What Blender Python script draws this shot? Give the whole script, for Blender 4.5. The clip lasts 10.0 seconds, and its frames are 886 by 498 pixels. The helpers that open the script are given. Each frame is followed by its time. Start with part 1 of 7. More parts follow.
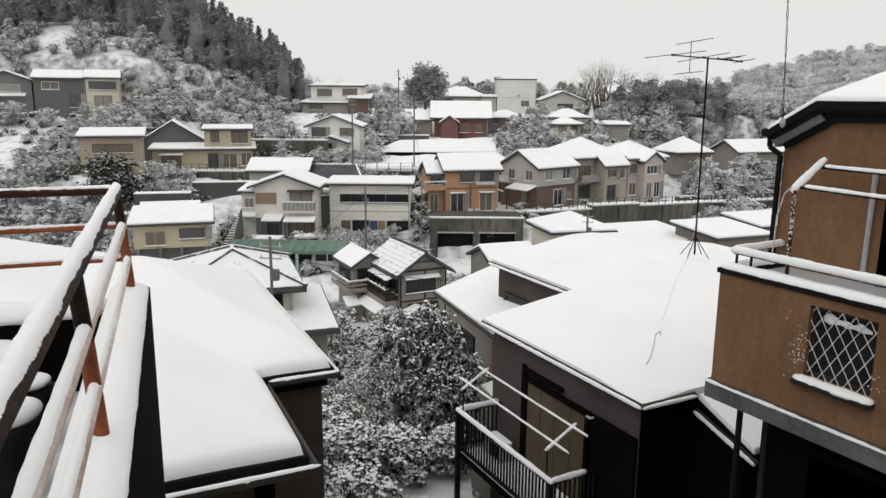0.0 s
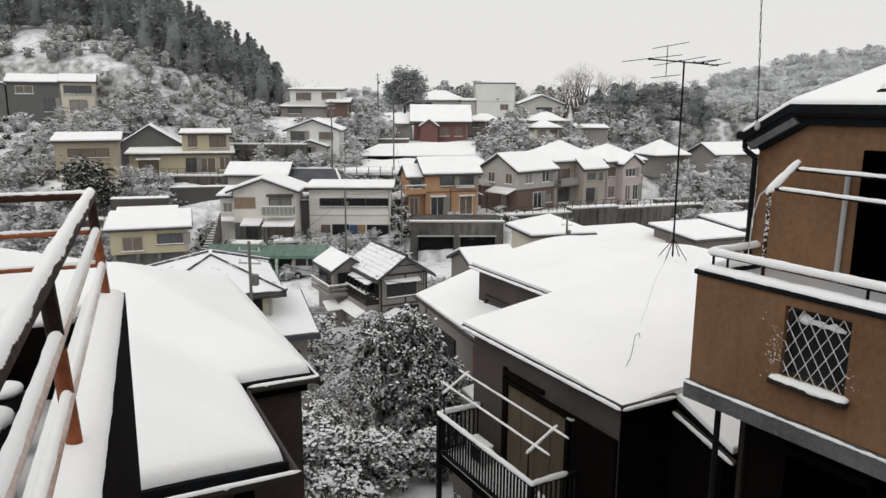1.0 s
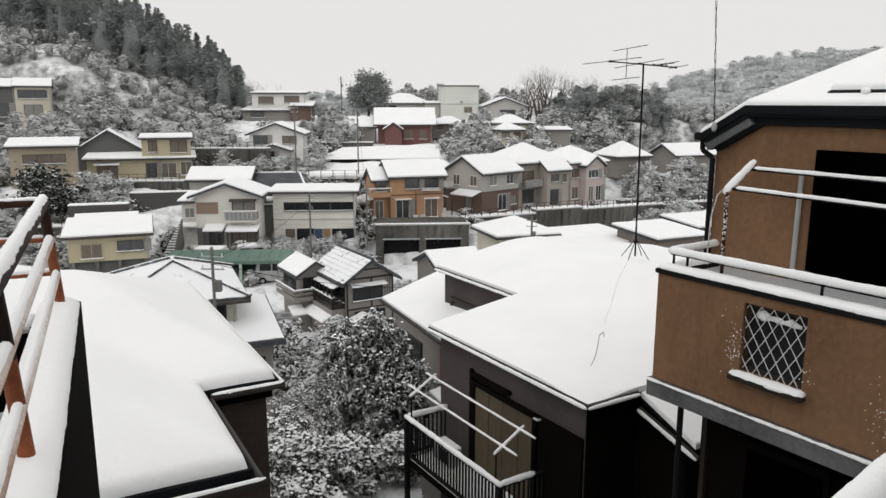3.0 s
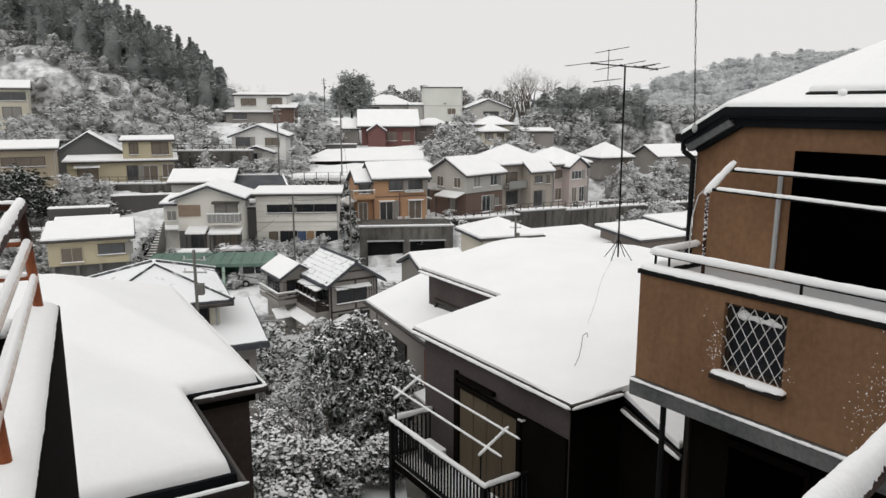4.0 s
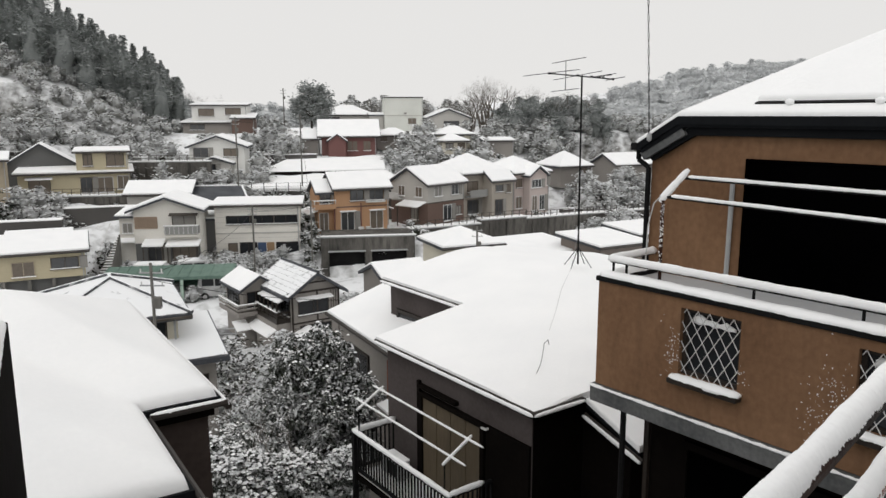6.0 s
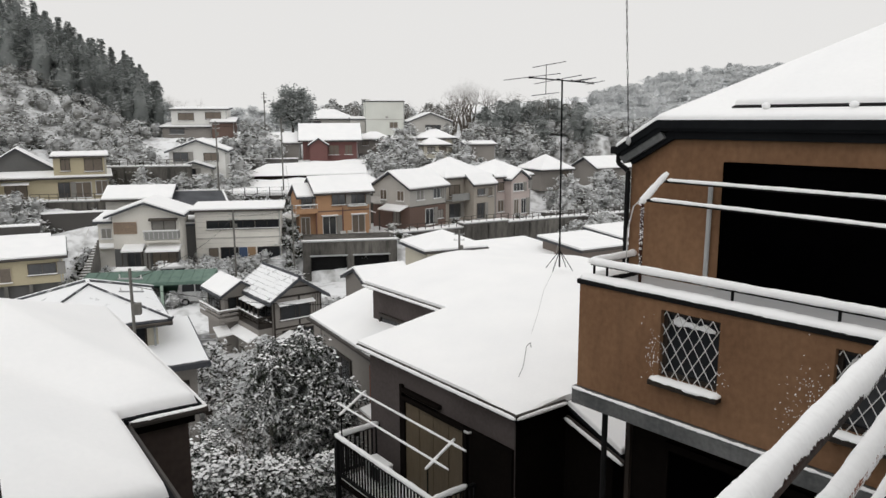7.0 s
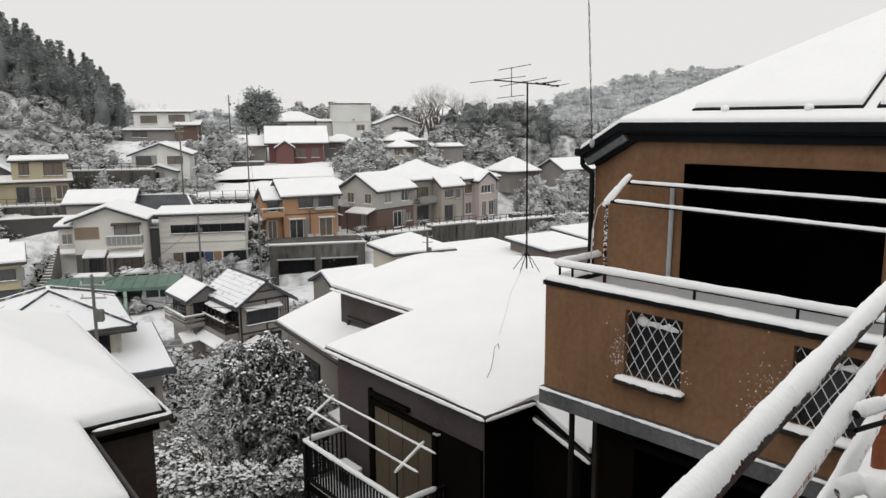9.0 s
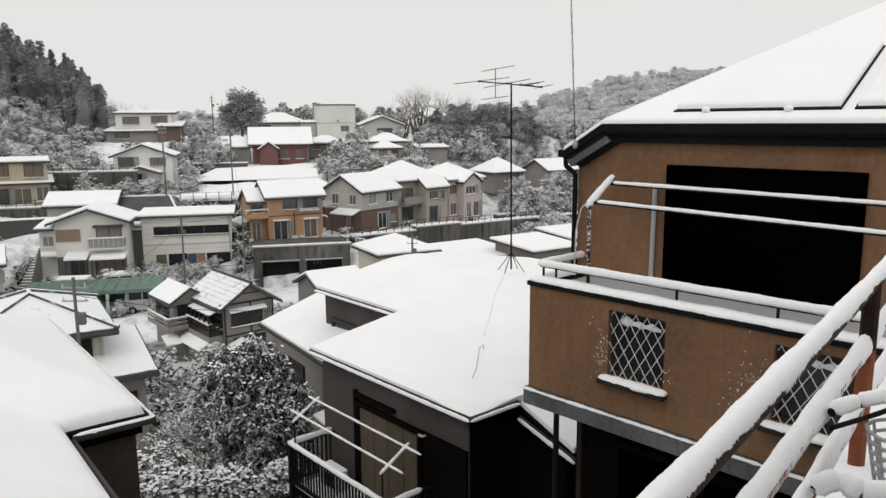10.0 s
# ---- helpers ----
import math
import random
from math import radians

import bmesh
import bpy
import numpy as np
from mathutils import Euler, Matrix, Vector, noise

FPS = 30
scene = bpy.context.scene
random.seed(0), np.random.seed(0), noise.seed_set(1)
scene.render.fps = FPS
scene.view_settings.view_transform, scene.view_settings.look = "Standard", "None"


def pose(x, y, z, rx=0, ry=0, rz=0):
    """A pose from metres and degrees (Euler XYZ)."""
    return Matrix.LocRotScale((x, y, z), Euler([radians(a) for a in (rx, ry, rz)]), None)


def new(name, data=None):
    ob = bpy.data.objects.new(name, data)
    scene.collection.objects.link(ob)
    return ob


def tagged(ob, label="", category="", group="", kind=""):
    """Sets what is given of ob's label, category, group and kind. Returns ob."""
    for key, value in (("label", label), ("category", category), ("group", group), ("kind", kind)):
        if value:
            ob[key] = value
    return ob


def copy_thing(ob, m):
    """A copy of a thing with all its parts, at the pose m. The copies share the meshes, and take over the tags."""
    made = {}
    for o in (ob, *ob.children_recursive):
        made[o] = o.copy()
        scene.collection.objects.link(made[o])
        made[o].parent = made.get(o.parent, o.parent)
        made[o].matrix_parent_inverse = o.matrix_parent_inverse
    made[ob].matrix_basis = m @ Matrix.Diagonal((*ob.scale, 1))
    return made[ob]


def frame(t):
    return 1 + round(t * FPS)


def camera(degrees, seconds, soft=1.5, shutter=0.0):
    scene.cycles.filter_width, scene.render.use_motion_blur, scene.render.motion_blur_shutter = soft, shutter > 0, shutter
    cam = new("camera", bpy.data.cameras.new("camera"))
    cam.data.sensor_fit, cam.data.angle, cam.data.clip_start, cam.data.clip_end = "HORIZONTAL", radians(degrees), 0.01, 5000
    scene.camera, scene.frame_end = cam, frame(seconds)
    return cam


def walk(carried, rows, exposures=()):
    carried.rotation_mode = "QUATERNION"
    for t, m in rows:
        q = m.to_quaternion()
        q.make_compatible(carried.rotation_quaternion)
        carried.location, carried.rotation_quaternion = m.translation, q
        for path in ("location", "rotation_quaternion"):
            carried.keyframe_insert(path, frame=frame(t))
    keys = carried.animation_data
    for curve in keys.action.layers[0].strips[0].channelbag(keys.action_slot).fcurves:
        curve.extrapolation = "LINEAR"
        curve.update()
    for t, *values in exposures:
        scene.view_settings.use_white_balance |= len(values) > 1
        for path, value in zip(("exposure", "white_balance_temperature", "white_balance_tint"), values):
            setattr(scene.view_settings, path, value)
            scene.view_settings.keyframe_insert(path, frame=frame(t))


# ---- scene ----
cam = camera(62.0, 10.0, soft=1.5)
PATH = [
    (0.0, pose(0.000, 0.000, 0.000, 78.30, -0.46, -0.00)),
    (0.5, pose(0.006, -0.000, -0.000, 78.46, -0.43, -0.78)),
    (1.0, pose(0.012, -0.001, -0.000, 78.59, -0.38, -1.56)),
    (1.5, pose(0.018, -0.002, -0.000, 78.70, -0.33, -2.28)),
    (2.0, pose(0.024, -0.003, 0.000, 78.76, -0.24, -3.00)),
    (2.5, pose(0.029, -0.005, 0.000, 78.79, -0.16, -3.67)),
    (4.0, pose(0.046, -0.012, 0.003, 78.94, -0.04, -5.56)),
    (4.5, pose(0.051, -0.015, 0.004, 79.08, -0.01, -6.25)),
    (5.0, pose(0.056, -0.018, 0.005, 79.25, 0.03, -7.02)),
    (5.5, pose(0.062, -0.022, 0.007, 79.46, 0.08, -7.81)),
    (7.0, pose(0.077, -0.034, 0.012, 79.95, 0.20, -9.98)),
    (7.5, pose(0.082, -0.039, 0.014, 80.01, 0.25, -10.62)),
    (8.0, pose(0.087, -0.044, 0.016, 80.04, 0.24, -11.24)),
    (8.5, pose(0.091, -0.050, 0.019, 80.09, 0.26, -11.87)),
    (9.0, pose(0.096, -0.056, 0.021, 80.11, 0.33, -12.49)),
    (9.5, pose(0.101, -0.062, 0.024, 80.14, 0.32, -13.09)),
    (10.0, pose(0.105, -0.069, 0.027, 80.17, 0.36, -13.67)),
]
walk(cam, PATH)

# ---- sky and light: a bright overcast winter sky with falling snow ----
SUN_ELEVATION, SUN_ROTATION = radians(48), radians(215)
world = bpy.data.worlds.new("overcast_sky")
scene.world = world
world.use_nodes = True
wn, wl = world.node_tree.nodes, world.node_tree.links
wn.clear()
w_out = wn.new("ShaderNodeOutputWorld")
w_bg = wn.new("ShaderNodeBackground")
w_sky = wn.new("ShaderNodeTexSky")
w_sky.sky_type, w_sky.sun_disc = "NISHITA", False
w_sky.sun_elevation, w_sky.sun_rotation = SUN_ELEVATION, SUN_ROTATION
w_sky.dust_density, w_sky.air_density = 6.0, 1.0
w_hsv = wn.new("ShaderNodeHueSaturation")
w_hsv.inputs["Saturation"].default_value = 0.06
w_hsv.inputs["Value"].default_value = 0.10
w_coord = wn.new("ShaderNodeTexCoord")
w_sep = wn.new("ShaderNodeSeparateXYZ")
w_ramp = wn.new("ShaderNodeValToRGB")
w_ramp.color_ramp.elements[0].position, w_ramp.color_ramp.elements[0].color = 0.0, (0.81, 0.80, 0.785, 1)
w_ramp.color_ramp.elements[1].position, w_ramp.color_ramp.elements[1].color = 0.65, (0.91, 0.90, 0.89, 1)
e = w_ramp.color_ramp.elements.new(0.22)
e.color = (0.765, 0.757, 0.747, 1)
w_mix = wn.new("ShaderNodeMix")
w_mix.data_type, w_mix.inputs["Factor"].default_value = "RGBA", 0.93
wl.new(w_coord.outputs["Generated"], w_sep.inputs[0])
wl.new(w_sep.outputs["Z"], w_ramp.inputs[0])
wl.new(w_sky.outputs[0], w_hsv.inputs["Color"])
wl.new(w_hsv.outputs[0], w_mix.inputs["A"])
wl.new(w_ramp.outputs[0], w_mix.inputs["B"])
wl.new(w_mix.outputs["Result"], w_bg.inputs["Color"])
w_bg.inputs["Strength"].default_value = 1.06
wl.new(w_bg.outputs[0], w_out.inputs[0])

sun = new("sun", bpy.data.lights.new("sun", "SUN"))
sun.data.energy, sun.data.angle, sun.data.color = 0.4, radians(40), (1.0, 0.985, 0.96)
sun.matrix_world = pose(0, 0, 60, 42, 0, -35)
scene.view_settings.exposure = 0.0


# ---- materials ----
def material(name, dark, light, rough=0.8, scale=3.0, bump=0.15, snow=0.0, metal=0.0, vary=0.0, stretch=(1, 1, 1), spec=0.3, edge=0.2, clump=1.3, lean=1.0, streak=0.0, thin=0.0):
    """A rough mottled surface; snow is how much of its upward sides the snow lies on."""
    m = bpy.data.materials.new(name)
    m.use_nodes = True
    nt, lk = m.node_tree.nodes, m.node_tree.links
    bsdf = nt["Principled BSDF"]
    bsdf.inputs["Roughness"].default_value = rough
    bsdf.inputs["Metallic"].default_value = metal
    bsdf.inputs["Specular IOR Level"].default_value = spec
    co = nt.new("ShaderNodeTexCoord")
    mp = nt.new("ShaderNodeMapping")
    mp.inputs["Scale"].default_value = stretch
    lk.new(co.outputs["Object"], mp.inputs[0])
    big = nt.new("ShaderNodeTexNoise")
    big.inputs["Scale"].default_value, big.inputs["Detail"].default_value = scale * 0.22, 4
    fine = nt.new("ShaderNodeTexNoise")
    fine.inputs["Scale"].default_value, fine.inputs["Detail"].default_value = scale * 5, 6
    lk.new(mp.outputs[0], big.inputs["Vector"])
    lk.new(mp.outputs[0], fine.inputs["Vector"])
    add = nt.new("ShaderNodeMath")
    add.operation = "MULTIPLY_ADD"
    lk.new(fine.outputs["Fac"], add.inputs[0])
    add.inputs[1].default_value = 0.45
    lk.new(big.outputs["Fac"], add.inputs[2])
    ramp = nt.new("ShaderNodeMapRange")
    ramp.inputs["From Min"].default_value, ramp.inputs["From Max"].default_value = 0.45, 1.0
    lk.new(add.outputs[0], ramp.inputs["Value"])
    mix = nt.new("ShaderNodeMix")
    mix.data_type = "RGBA"
    mix.inputs["A"].default_value, mix.inputs["B"].default_value = (*dark, 1), (*light, 1)
    lk.new(ramp.outputs[0], mix.inputs["Factor"])
    last = mix.outputs["Result"]
    if streak:
        run = nt.new("ShaderNodeMapping")
        run.inputs["Scale"].default_value = (1, 1, 0.12)
        lk.new(co.outputs["Object"], run.inputs[0])
        drip = nt.new("ShaderNodeTexNoise")
        drip.inputs["Scale"].default_value, drip.inputs["Detail"].default_value = scale * 1.8, 5
        lk.new(run.outputs[0], drip.inputs["Vector"])
        amount = nt.new("ShaderNodeMapRange")
        amount.inputs["From Min"].default_value, amount.inputs["From Max"].default_value = 0.5, 0.72
        amount.inputs["To Max"].default_value = streak
        lk.new(drip.outputs["Fac"], amount.inputs["Value"])
        dirty = nt.new("ShaderNodeMix")
        dirty.data_type = "RGBA"
        lk.new(amount.outputs[0], dirty.inputs["Factor"])
        lk.new(last, dirty.inputs["A"])
        dirty.inputs["B"].default_value = (dark[0] * 0.45, dark[1] * 0.5, dark[2] * 0.55, 1)
        last = dirty.outputs["Result"]
    if vary:
        info = nt.new("ShaderNodeNewGeometry")
        val = nt.new("ShaderNodeMapRange")
        val.inputs["To Min"].default_value, val.inputs["To Max"].default_value = 1 - vary, 1 + vary
        lk.new(info.outputs["Random Per Island"], val.inputs["Value"])
        hv = nt.new("ShaderNodeHueSaturation")
        lk.new(last, hv.inputs["Color"])
        lk.new(val.outputs[0], hv.inputs["Value"])
        last = hv.outputs[0]
    if snow:
        geo = nt.new("ShaderNodeNewGeometry")
        sep = nt.new("ShaderNodeSeparateXYZ")
        lk.new(geo.outputs["Normal"], sep.inputs[0])
        ns = nt.new("ShaderNodeTexNoise")
        ns.inputs["Scale"].default_value, ns.inputs["Detail"].default_value = scale * clump, 5
        lk.new(co.outputs["Object"], ns.inputs["Vector"])
        sm = nt.new("ShaderNodeMath")
        sm.operation = "MULTIPLY_ADD"
        lk.new(sep.outputs["Z"], sm.inputs[0])
        sm.inputs[1].default_value = lean
        lk.new(ns.outputs["Fac"], sm.inputs[2])
        lim = nt.new("ShaderNodeMapRange")
        lim.inputs["From Min"].default_value, lim.inputs["From Max"].default_value = 0.52 + 0.9 * lean - snow - edge / 2, 0.52 + 0.9 * lean - snow + edge / 2
        lk.new(sm.outputs[0], lim.inputs["Value"])
        sx = nt.new("ShaderNodeMix")
        sx.data_type = "RGBA"
        lk.new(lim.outputs[0], sx.inputs["Factor"])
        lk.new(last, sx.inputs["A"])
        sx.inputs["B"].default_value = (0.84, 0.85, 0.86, 1)
        last = sx.outputs["Result"]
    lk.new(last, bsdf.inputs["Base Color"])
    if thin:
        # leaves let part of the light through
        glow = nt.new("ShaderNodeBsdfTranslucent")
        lk.new(last, glow.inputs["Color"])
        both = nt.new("ShaderNodeMixShader")
        both.inputs[0].default_value = thin
        lk.new(bsdf.outputs[0], both.inputs[1])
        lk.new(glow.outputs[0], both.inputs[2])
        lk.new(both.outputs[0], nt["Material Output"].inputs["Surface"])
    if bump:
        bp = nt.new("ShaderNodeBump")
        bp.inputs["Strength"].default_value, bp.inputs["Distance"].default_value = bump, 0.03
        lk.new(add.outputs[0], bp.inputs["Height"])
        lk.new(bp.outputs[0], bsdf.inputs["Normal"])
    return m


SNOW = material("snow", (0.87, 0.875, 0.88), (0.93, 0.93, 0.928), 0.75, 3.5, 0.35, spec=0.2)


def add_grain(m, scale, strength, distance):
    """A second, finer relief over the first."""
    nt, lk = m.node_tree.nodes, m.node_tree.links
    bsdf = nt["Principled BSDF"]
    first = bsdf.inputs["Normal"].links[0].from_socket
    co = nt.new("ShaderNodeTexCoord")
    ns = nt.new("ShaderNodeTexNoise")
    ns.inputs["Scale"].default_value, ns.inputs["Detail"].default_value = scale, 4
    bp = nt.new("ShaderNodeBump")
    bp.inputs["Strength"].default_value, bp.inputs["Distance"].default_value = strength, distance
    lk.new(co.outputs["Object"], ns.inputs["Vector"])
    lk.new(ns.outputs["Fac"], bp.inputs["Height"])
    lk.new(first, bp.inputs["Normal"])
    lk.new(bp.outputs[0], bsdf.inputs["Normal"])


add_grain(SNOW, 90.0, 0.22, 0.008)
SNOW_GROUND = material("snowy_ground", (0.10, 0.095, 0.085), (0.2, 0.19, 0.17), 0.9, 0.9, 0.4, snow=0.42)
EARTH = material("hillside_ground", (0.045, 0.042, 0.036), (0.13, 0.12, 0.1), 0.95, 0.7, 0.5, snow=0.23, edge=0.5, clump=1.3, lean=0.6)
STUCCO_ORANGE = material("orange_brown_stucco", (0.135, 0.074, 0.041), (0.27, 0.157, 0.09), 0.9, 3.0, 0.35, spec=0.1, stretch=(1, 1, 0.8), streak=0.25)
STUCCO_TAUPE = material("taupe_stucco", (0.055, 0.046, 0.044), (0.105, 0.09, 0.087), 0.9, 2.5, 0.4, spec=0.1)
STUCCO_BROWN = material("brown_rough_wall", (0.045, 0.034, 0.03), (0.085, 0.066, 0.058), 0.9, 2.5, 0.4, spec=0.1)
# Near-black: the shade of eaves, undersides and near walls is in this brown.
STUCCO_DARK = material("shade_darkened_wall", (0.003, 0.0025, 0.0022), (0.009, 0.0072, 0.0062), 0.95, 2.0, 0.3, spec=0.02)
FASCIA = material("charcoal_fascia", (0.005, 0.0055, 0.0065), (0.013, 0.0145, 0.0165), 0.7, 3.0, 0.1, spec=0.05)
SOFFIT = material("grey_eave_board", (0.055, 0.058, 0.06), (0.18, 0.182, 0.18), 0.8, 4.0, 0.3, streak=0.4)
BLACK_METAL = material("black_metal", (0.004, 0.004, 0.0045), (0.012, 0.012, 0.012), 0.6, 6.0, 0.1, spec=0.1)
RUSTY = material("rusty_red_paint", (0.11, 0.03, 0.013), (0.33, 0.1, 0.038), 0.75, 9.0, 0.5)
RUSTY_BLACK = material("rusting_black_pipe", (0.005, 0.0045, 0.0045), (0.05, 0.02, 0.011), 0.7, 5.0, 0.4, spec=0.15)
WHITE_PIPE = material("worn_white_pipe", (0.3, 0.15, 0.085), (0.85, 0.83, 0.8), 0.6, 8.0, 0.3)
GLASS_DARK = material("dark_window_glass", (0.012, 0.013, 0.015), (0.03, 0.032, 0.036), 0.08, 1.0, 0.0, spec=0.25)
GLASS_SKY = material("sky_reflecting_glass", (0.02, 0.022, 0.025), (0.06, 0.062, 0.066), 0.12, 0.7, 0.0, spec=0.9)
CONCRETE_OLD = material("rain_blackened_concrete", (0.035, 0.033, 0.03), (0.17, 0.16, 0.145), 0.92, 1.1, 0.5, stretch=(1, 1, 0.3), streak=0.8)
# Lighter copy of BROWN_FRAME: distant frames get their haze in the colour.
FAR_FRAME = material("haze_paled_brown_frame", (0.045, 0.038, 0.032), (0.09, 0.078, 0.066), 0.5, 6.0, 0.05)
# Near-zero colour puts the dark of unlit openings into netting and panes.
PITCH_BLACK = material("pitch_black_netting_and_pane", (0.0004, 0.0004, 0.0005), (0.0014, 0.0014, 0.0016), 0.9, 4.0, 0.05, spec=0.0)
WHITE_FRAME = material("pale_window_frame", (0.5, 0.5, 0.49), (0.68, 0.68, 0.67), 0.5, 5.0, 0.05)
BROWN_FRAME = material("bronze_window_frame", (0.012, 0.009, 0.007), (0.032, 0.024, 0.018), 0.5, 6.0, 0.05)
SHUTTER = material("tan_storm_shutter", (0.07, 0.053, 0.033), (0.13, 0.1, 0.062), 0.7, 3.0, 0.15, stretch=(1, 1, 0.2))
CONCRETE = material("stained_concrete", (0.07, 0.068, 0.062), (0.26, 0.25, 0.23), 0.9, 0.8, 0.4, stretch=(1, 1, 0.35), streak=0.7)
CONCRETE_PALE = material("pale_concrete", (0.3, 0.31, 0.31), (0.45, 0.46, 0.46), 0.85, 1.5, 0.3)
SNOW_PATCHY = material("thin_patchy_snow_on_tiles", (0.05, 0.052, 0.06), (0.1, 0.105, 0.11), 0.7, 1.6, 0.4, snow=0.25, edge=0.2, clump=1.3, lean=0.6, stretch=(1, 1, 1))
TILE_DARK = material("dark_roof_tile", (0.03, 0.033, 0.04), (0.08, 0.085, 0.095), 0.6, 3.0, 0.4)
BARK = material("dark_bark", (0.03, 0.024, 0.019), (0.085, 0.07, 0.055), 0.95, 6.0, 0.6, snow=0.12)
TWIG = material("snow_lined_twig", (0.08, 0.068, 0.058), (0.18, 0.155, 0.13), 0.95, 6.0, 0.3, snow=0.3)
LEAF_DARK = material("snow_dusted_dark_leaf", (0.02, 0.025, 0.018), (0.055, 0.063, 0.046), 0.6, 3.0, 0.0, snow=0.045, vary=0.5, spec=0.15, edge=0.35, clump=1.2, lean=0.7)
LEAF_GREY = material("snow_covered_shrub_leaf", (0.18, 0.18, 0.165), (0.32, 0.315, 0.29), 0.85, 1.0, 0.0, snow=0.5, vary=0.25, spec=0.1, edge=0.8, clump=0.7, lean=0.6, thin=0.4)
# Leaf colour is lightened and flattened to carry the haze over the hill.
LEAF_FOREST = material("haze_pale_forest_leaf", (0.24, 0.258, 0.248), (0.36, 0.38, 0.368), 0.9, 0.25, 0.0, snow=-0.5, vary=0.12, spec=0.1, edge=2.5, clump=1.2, lean=0.7, thin=0.45)
LEAF_SNOWY = material("snow_laden_garden_leaf", (0.03, 0.035, 0.025), (0.09, 0.09, 0.07), 0.8, 2.0, 0.0, snow=0.27, vary=0.4, spec=0.1, edge=0.3, clump=2.0, lean=0.6, thin=0.25)
CURTAIN = material("curtained_window_pane", (0.1, 0.08, 0.062), (0.21, 0.175, 0.14), 0.3, 1.5, 0.0, spec=0.5)
BLIND = material("pale_shuttered_pane", (0.2, 0.19, 0.175), (0.3, 0.29, 0.27), 0.4, 1.5, 0.0, spec=0.4)
# Snowy leaf made paler still: distance haze is mixed into the colour.
LEAF_FAR = material("snowy_haze_pale_leaf", (0.62, 0.632, 0.636), (0.74, 0.75, 0.752), 0.95, 0.2, 0.0, snow=-0.3, vary=0.1, spec=0.1, edge=2.5, thin=0.45, clump=0.8, lean=0.7)


# ---- building helpers ----
def link(name, bm, mat, parent=None, label="", smooth=False):
    me = bpy.data.meshes.new(name)
    if not smooth and len(bm.verts) < 4000:
        bmesh.ops.remove_doubles(bm, verts=bm.verts, dist=1e-4)
    bmesh.ops.recalc_face_normals(bm, faces=bm.faces)
    bm.to_mesh(me)
    bm.free()
    me.materials.append(mat)
    if smooth:
        me.polygons.foreach_set("use_smooth", [True] * len(me.polygons))
    ob = new(name, me)
    if parent is not None:
        ob.parent = parent
    if label:
        ob["label"] = label
    return ob


def part(name, bm, mat, parent, label="", smooth=False):
    return link(name, bm, mat, parent, label, smooth)


def thing(name, m, label, category, group="", kind=""):
    ob = new(name)
    ob.matrix_world = m
    return tagged(ob, label, category, group, kind)


def structure(ob, label, category="setting"):
    return tagged(ob, label, category, kind="structure")


def box(bm, x0, y0, z0, x1, y1, z1, bevel=0.0, m=None):
    """Adds a box between two corners, with its edges bevelled."""
    r = bmesh.ops.create_cube(bm, size=1)
    vs = r["verts"]
    t = Matrix.Translation(((x0 + x1) / 2, (y0 + y1) / 2, (z0 + z1) / 2)) @ Matrix.Diagonal((x1 - x0, y1 - y0, z1 - z0, 1))
    bmesh.ops.transform(bm, matrix=(m @ t) if m is not None else t, verts=vs)
    if bevel:
        es = list({e for v in vs for e in v.link_edges})
        bmesh.ops.bevel(bm, geom=es, offset=bevel, segments=2, affect="EDGES", profile=0.5)
    return bm


def boxes(*dims, bevel=0.0):
    bm = bmesh.new()
    for d in dims:
        box(bm, *d, bevel=bevel)
    bmesh.ops.remove_doubles(bm, verts=bm.verts, dist=1e-4)
    return bm


def tube(bm, a, b, r0, r1=None, seg=10):
    """Adds a capped tapered tube from a to b."""
    a, b = Vector(a), Vector(b)
    r1 = r0 if r1 is None else r1
    d = b - a
    m = Matrix.Translation((a + b) / 2) @ d.to_track_quat("Z", "Y").to_matrix().to_4x4()
    bmesh.ops.create_cone(bm, cap_ends=True, segments=seg, radius1=r0, radius2=r1, depth=d.length, matrix=m)
    return bm


def tubes(*rows, seg=10):
    bm = bmesh.new()
    for a, b, r in rows:
        tube(bm, a, b, r, seg=seg)
    return bm


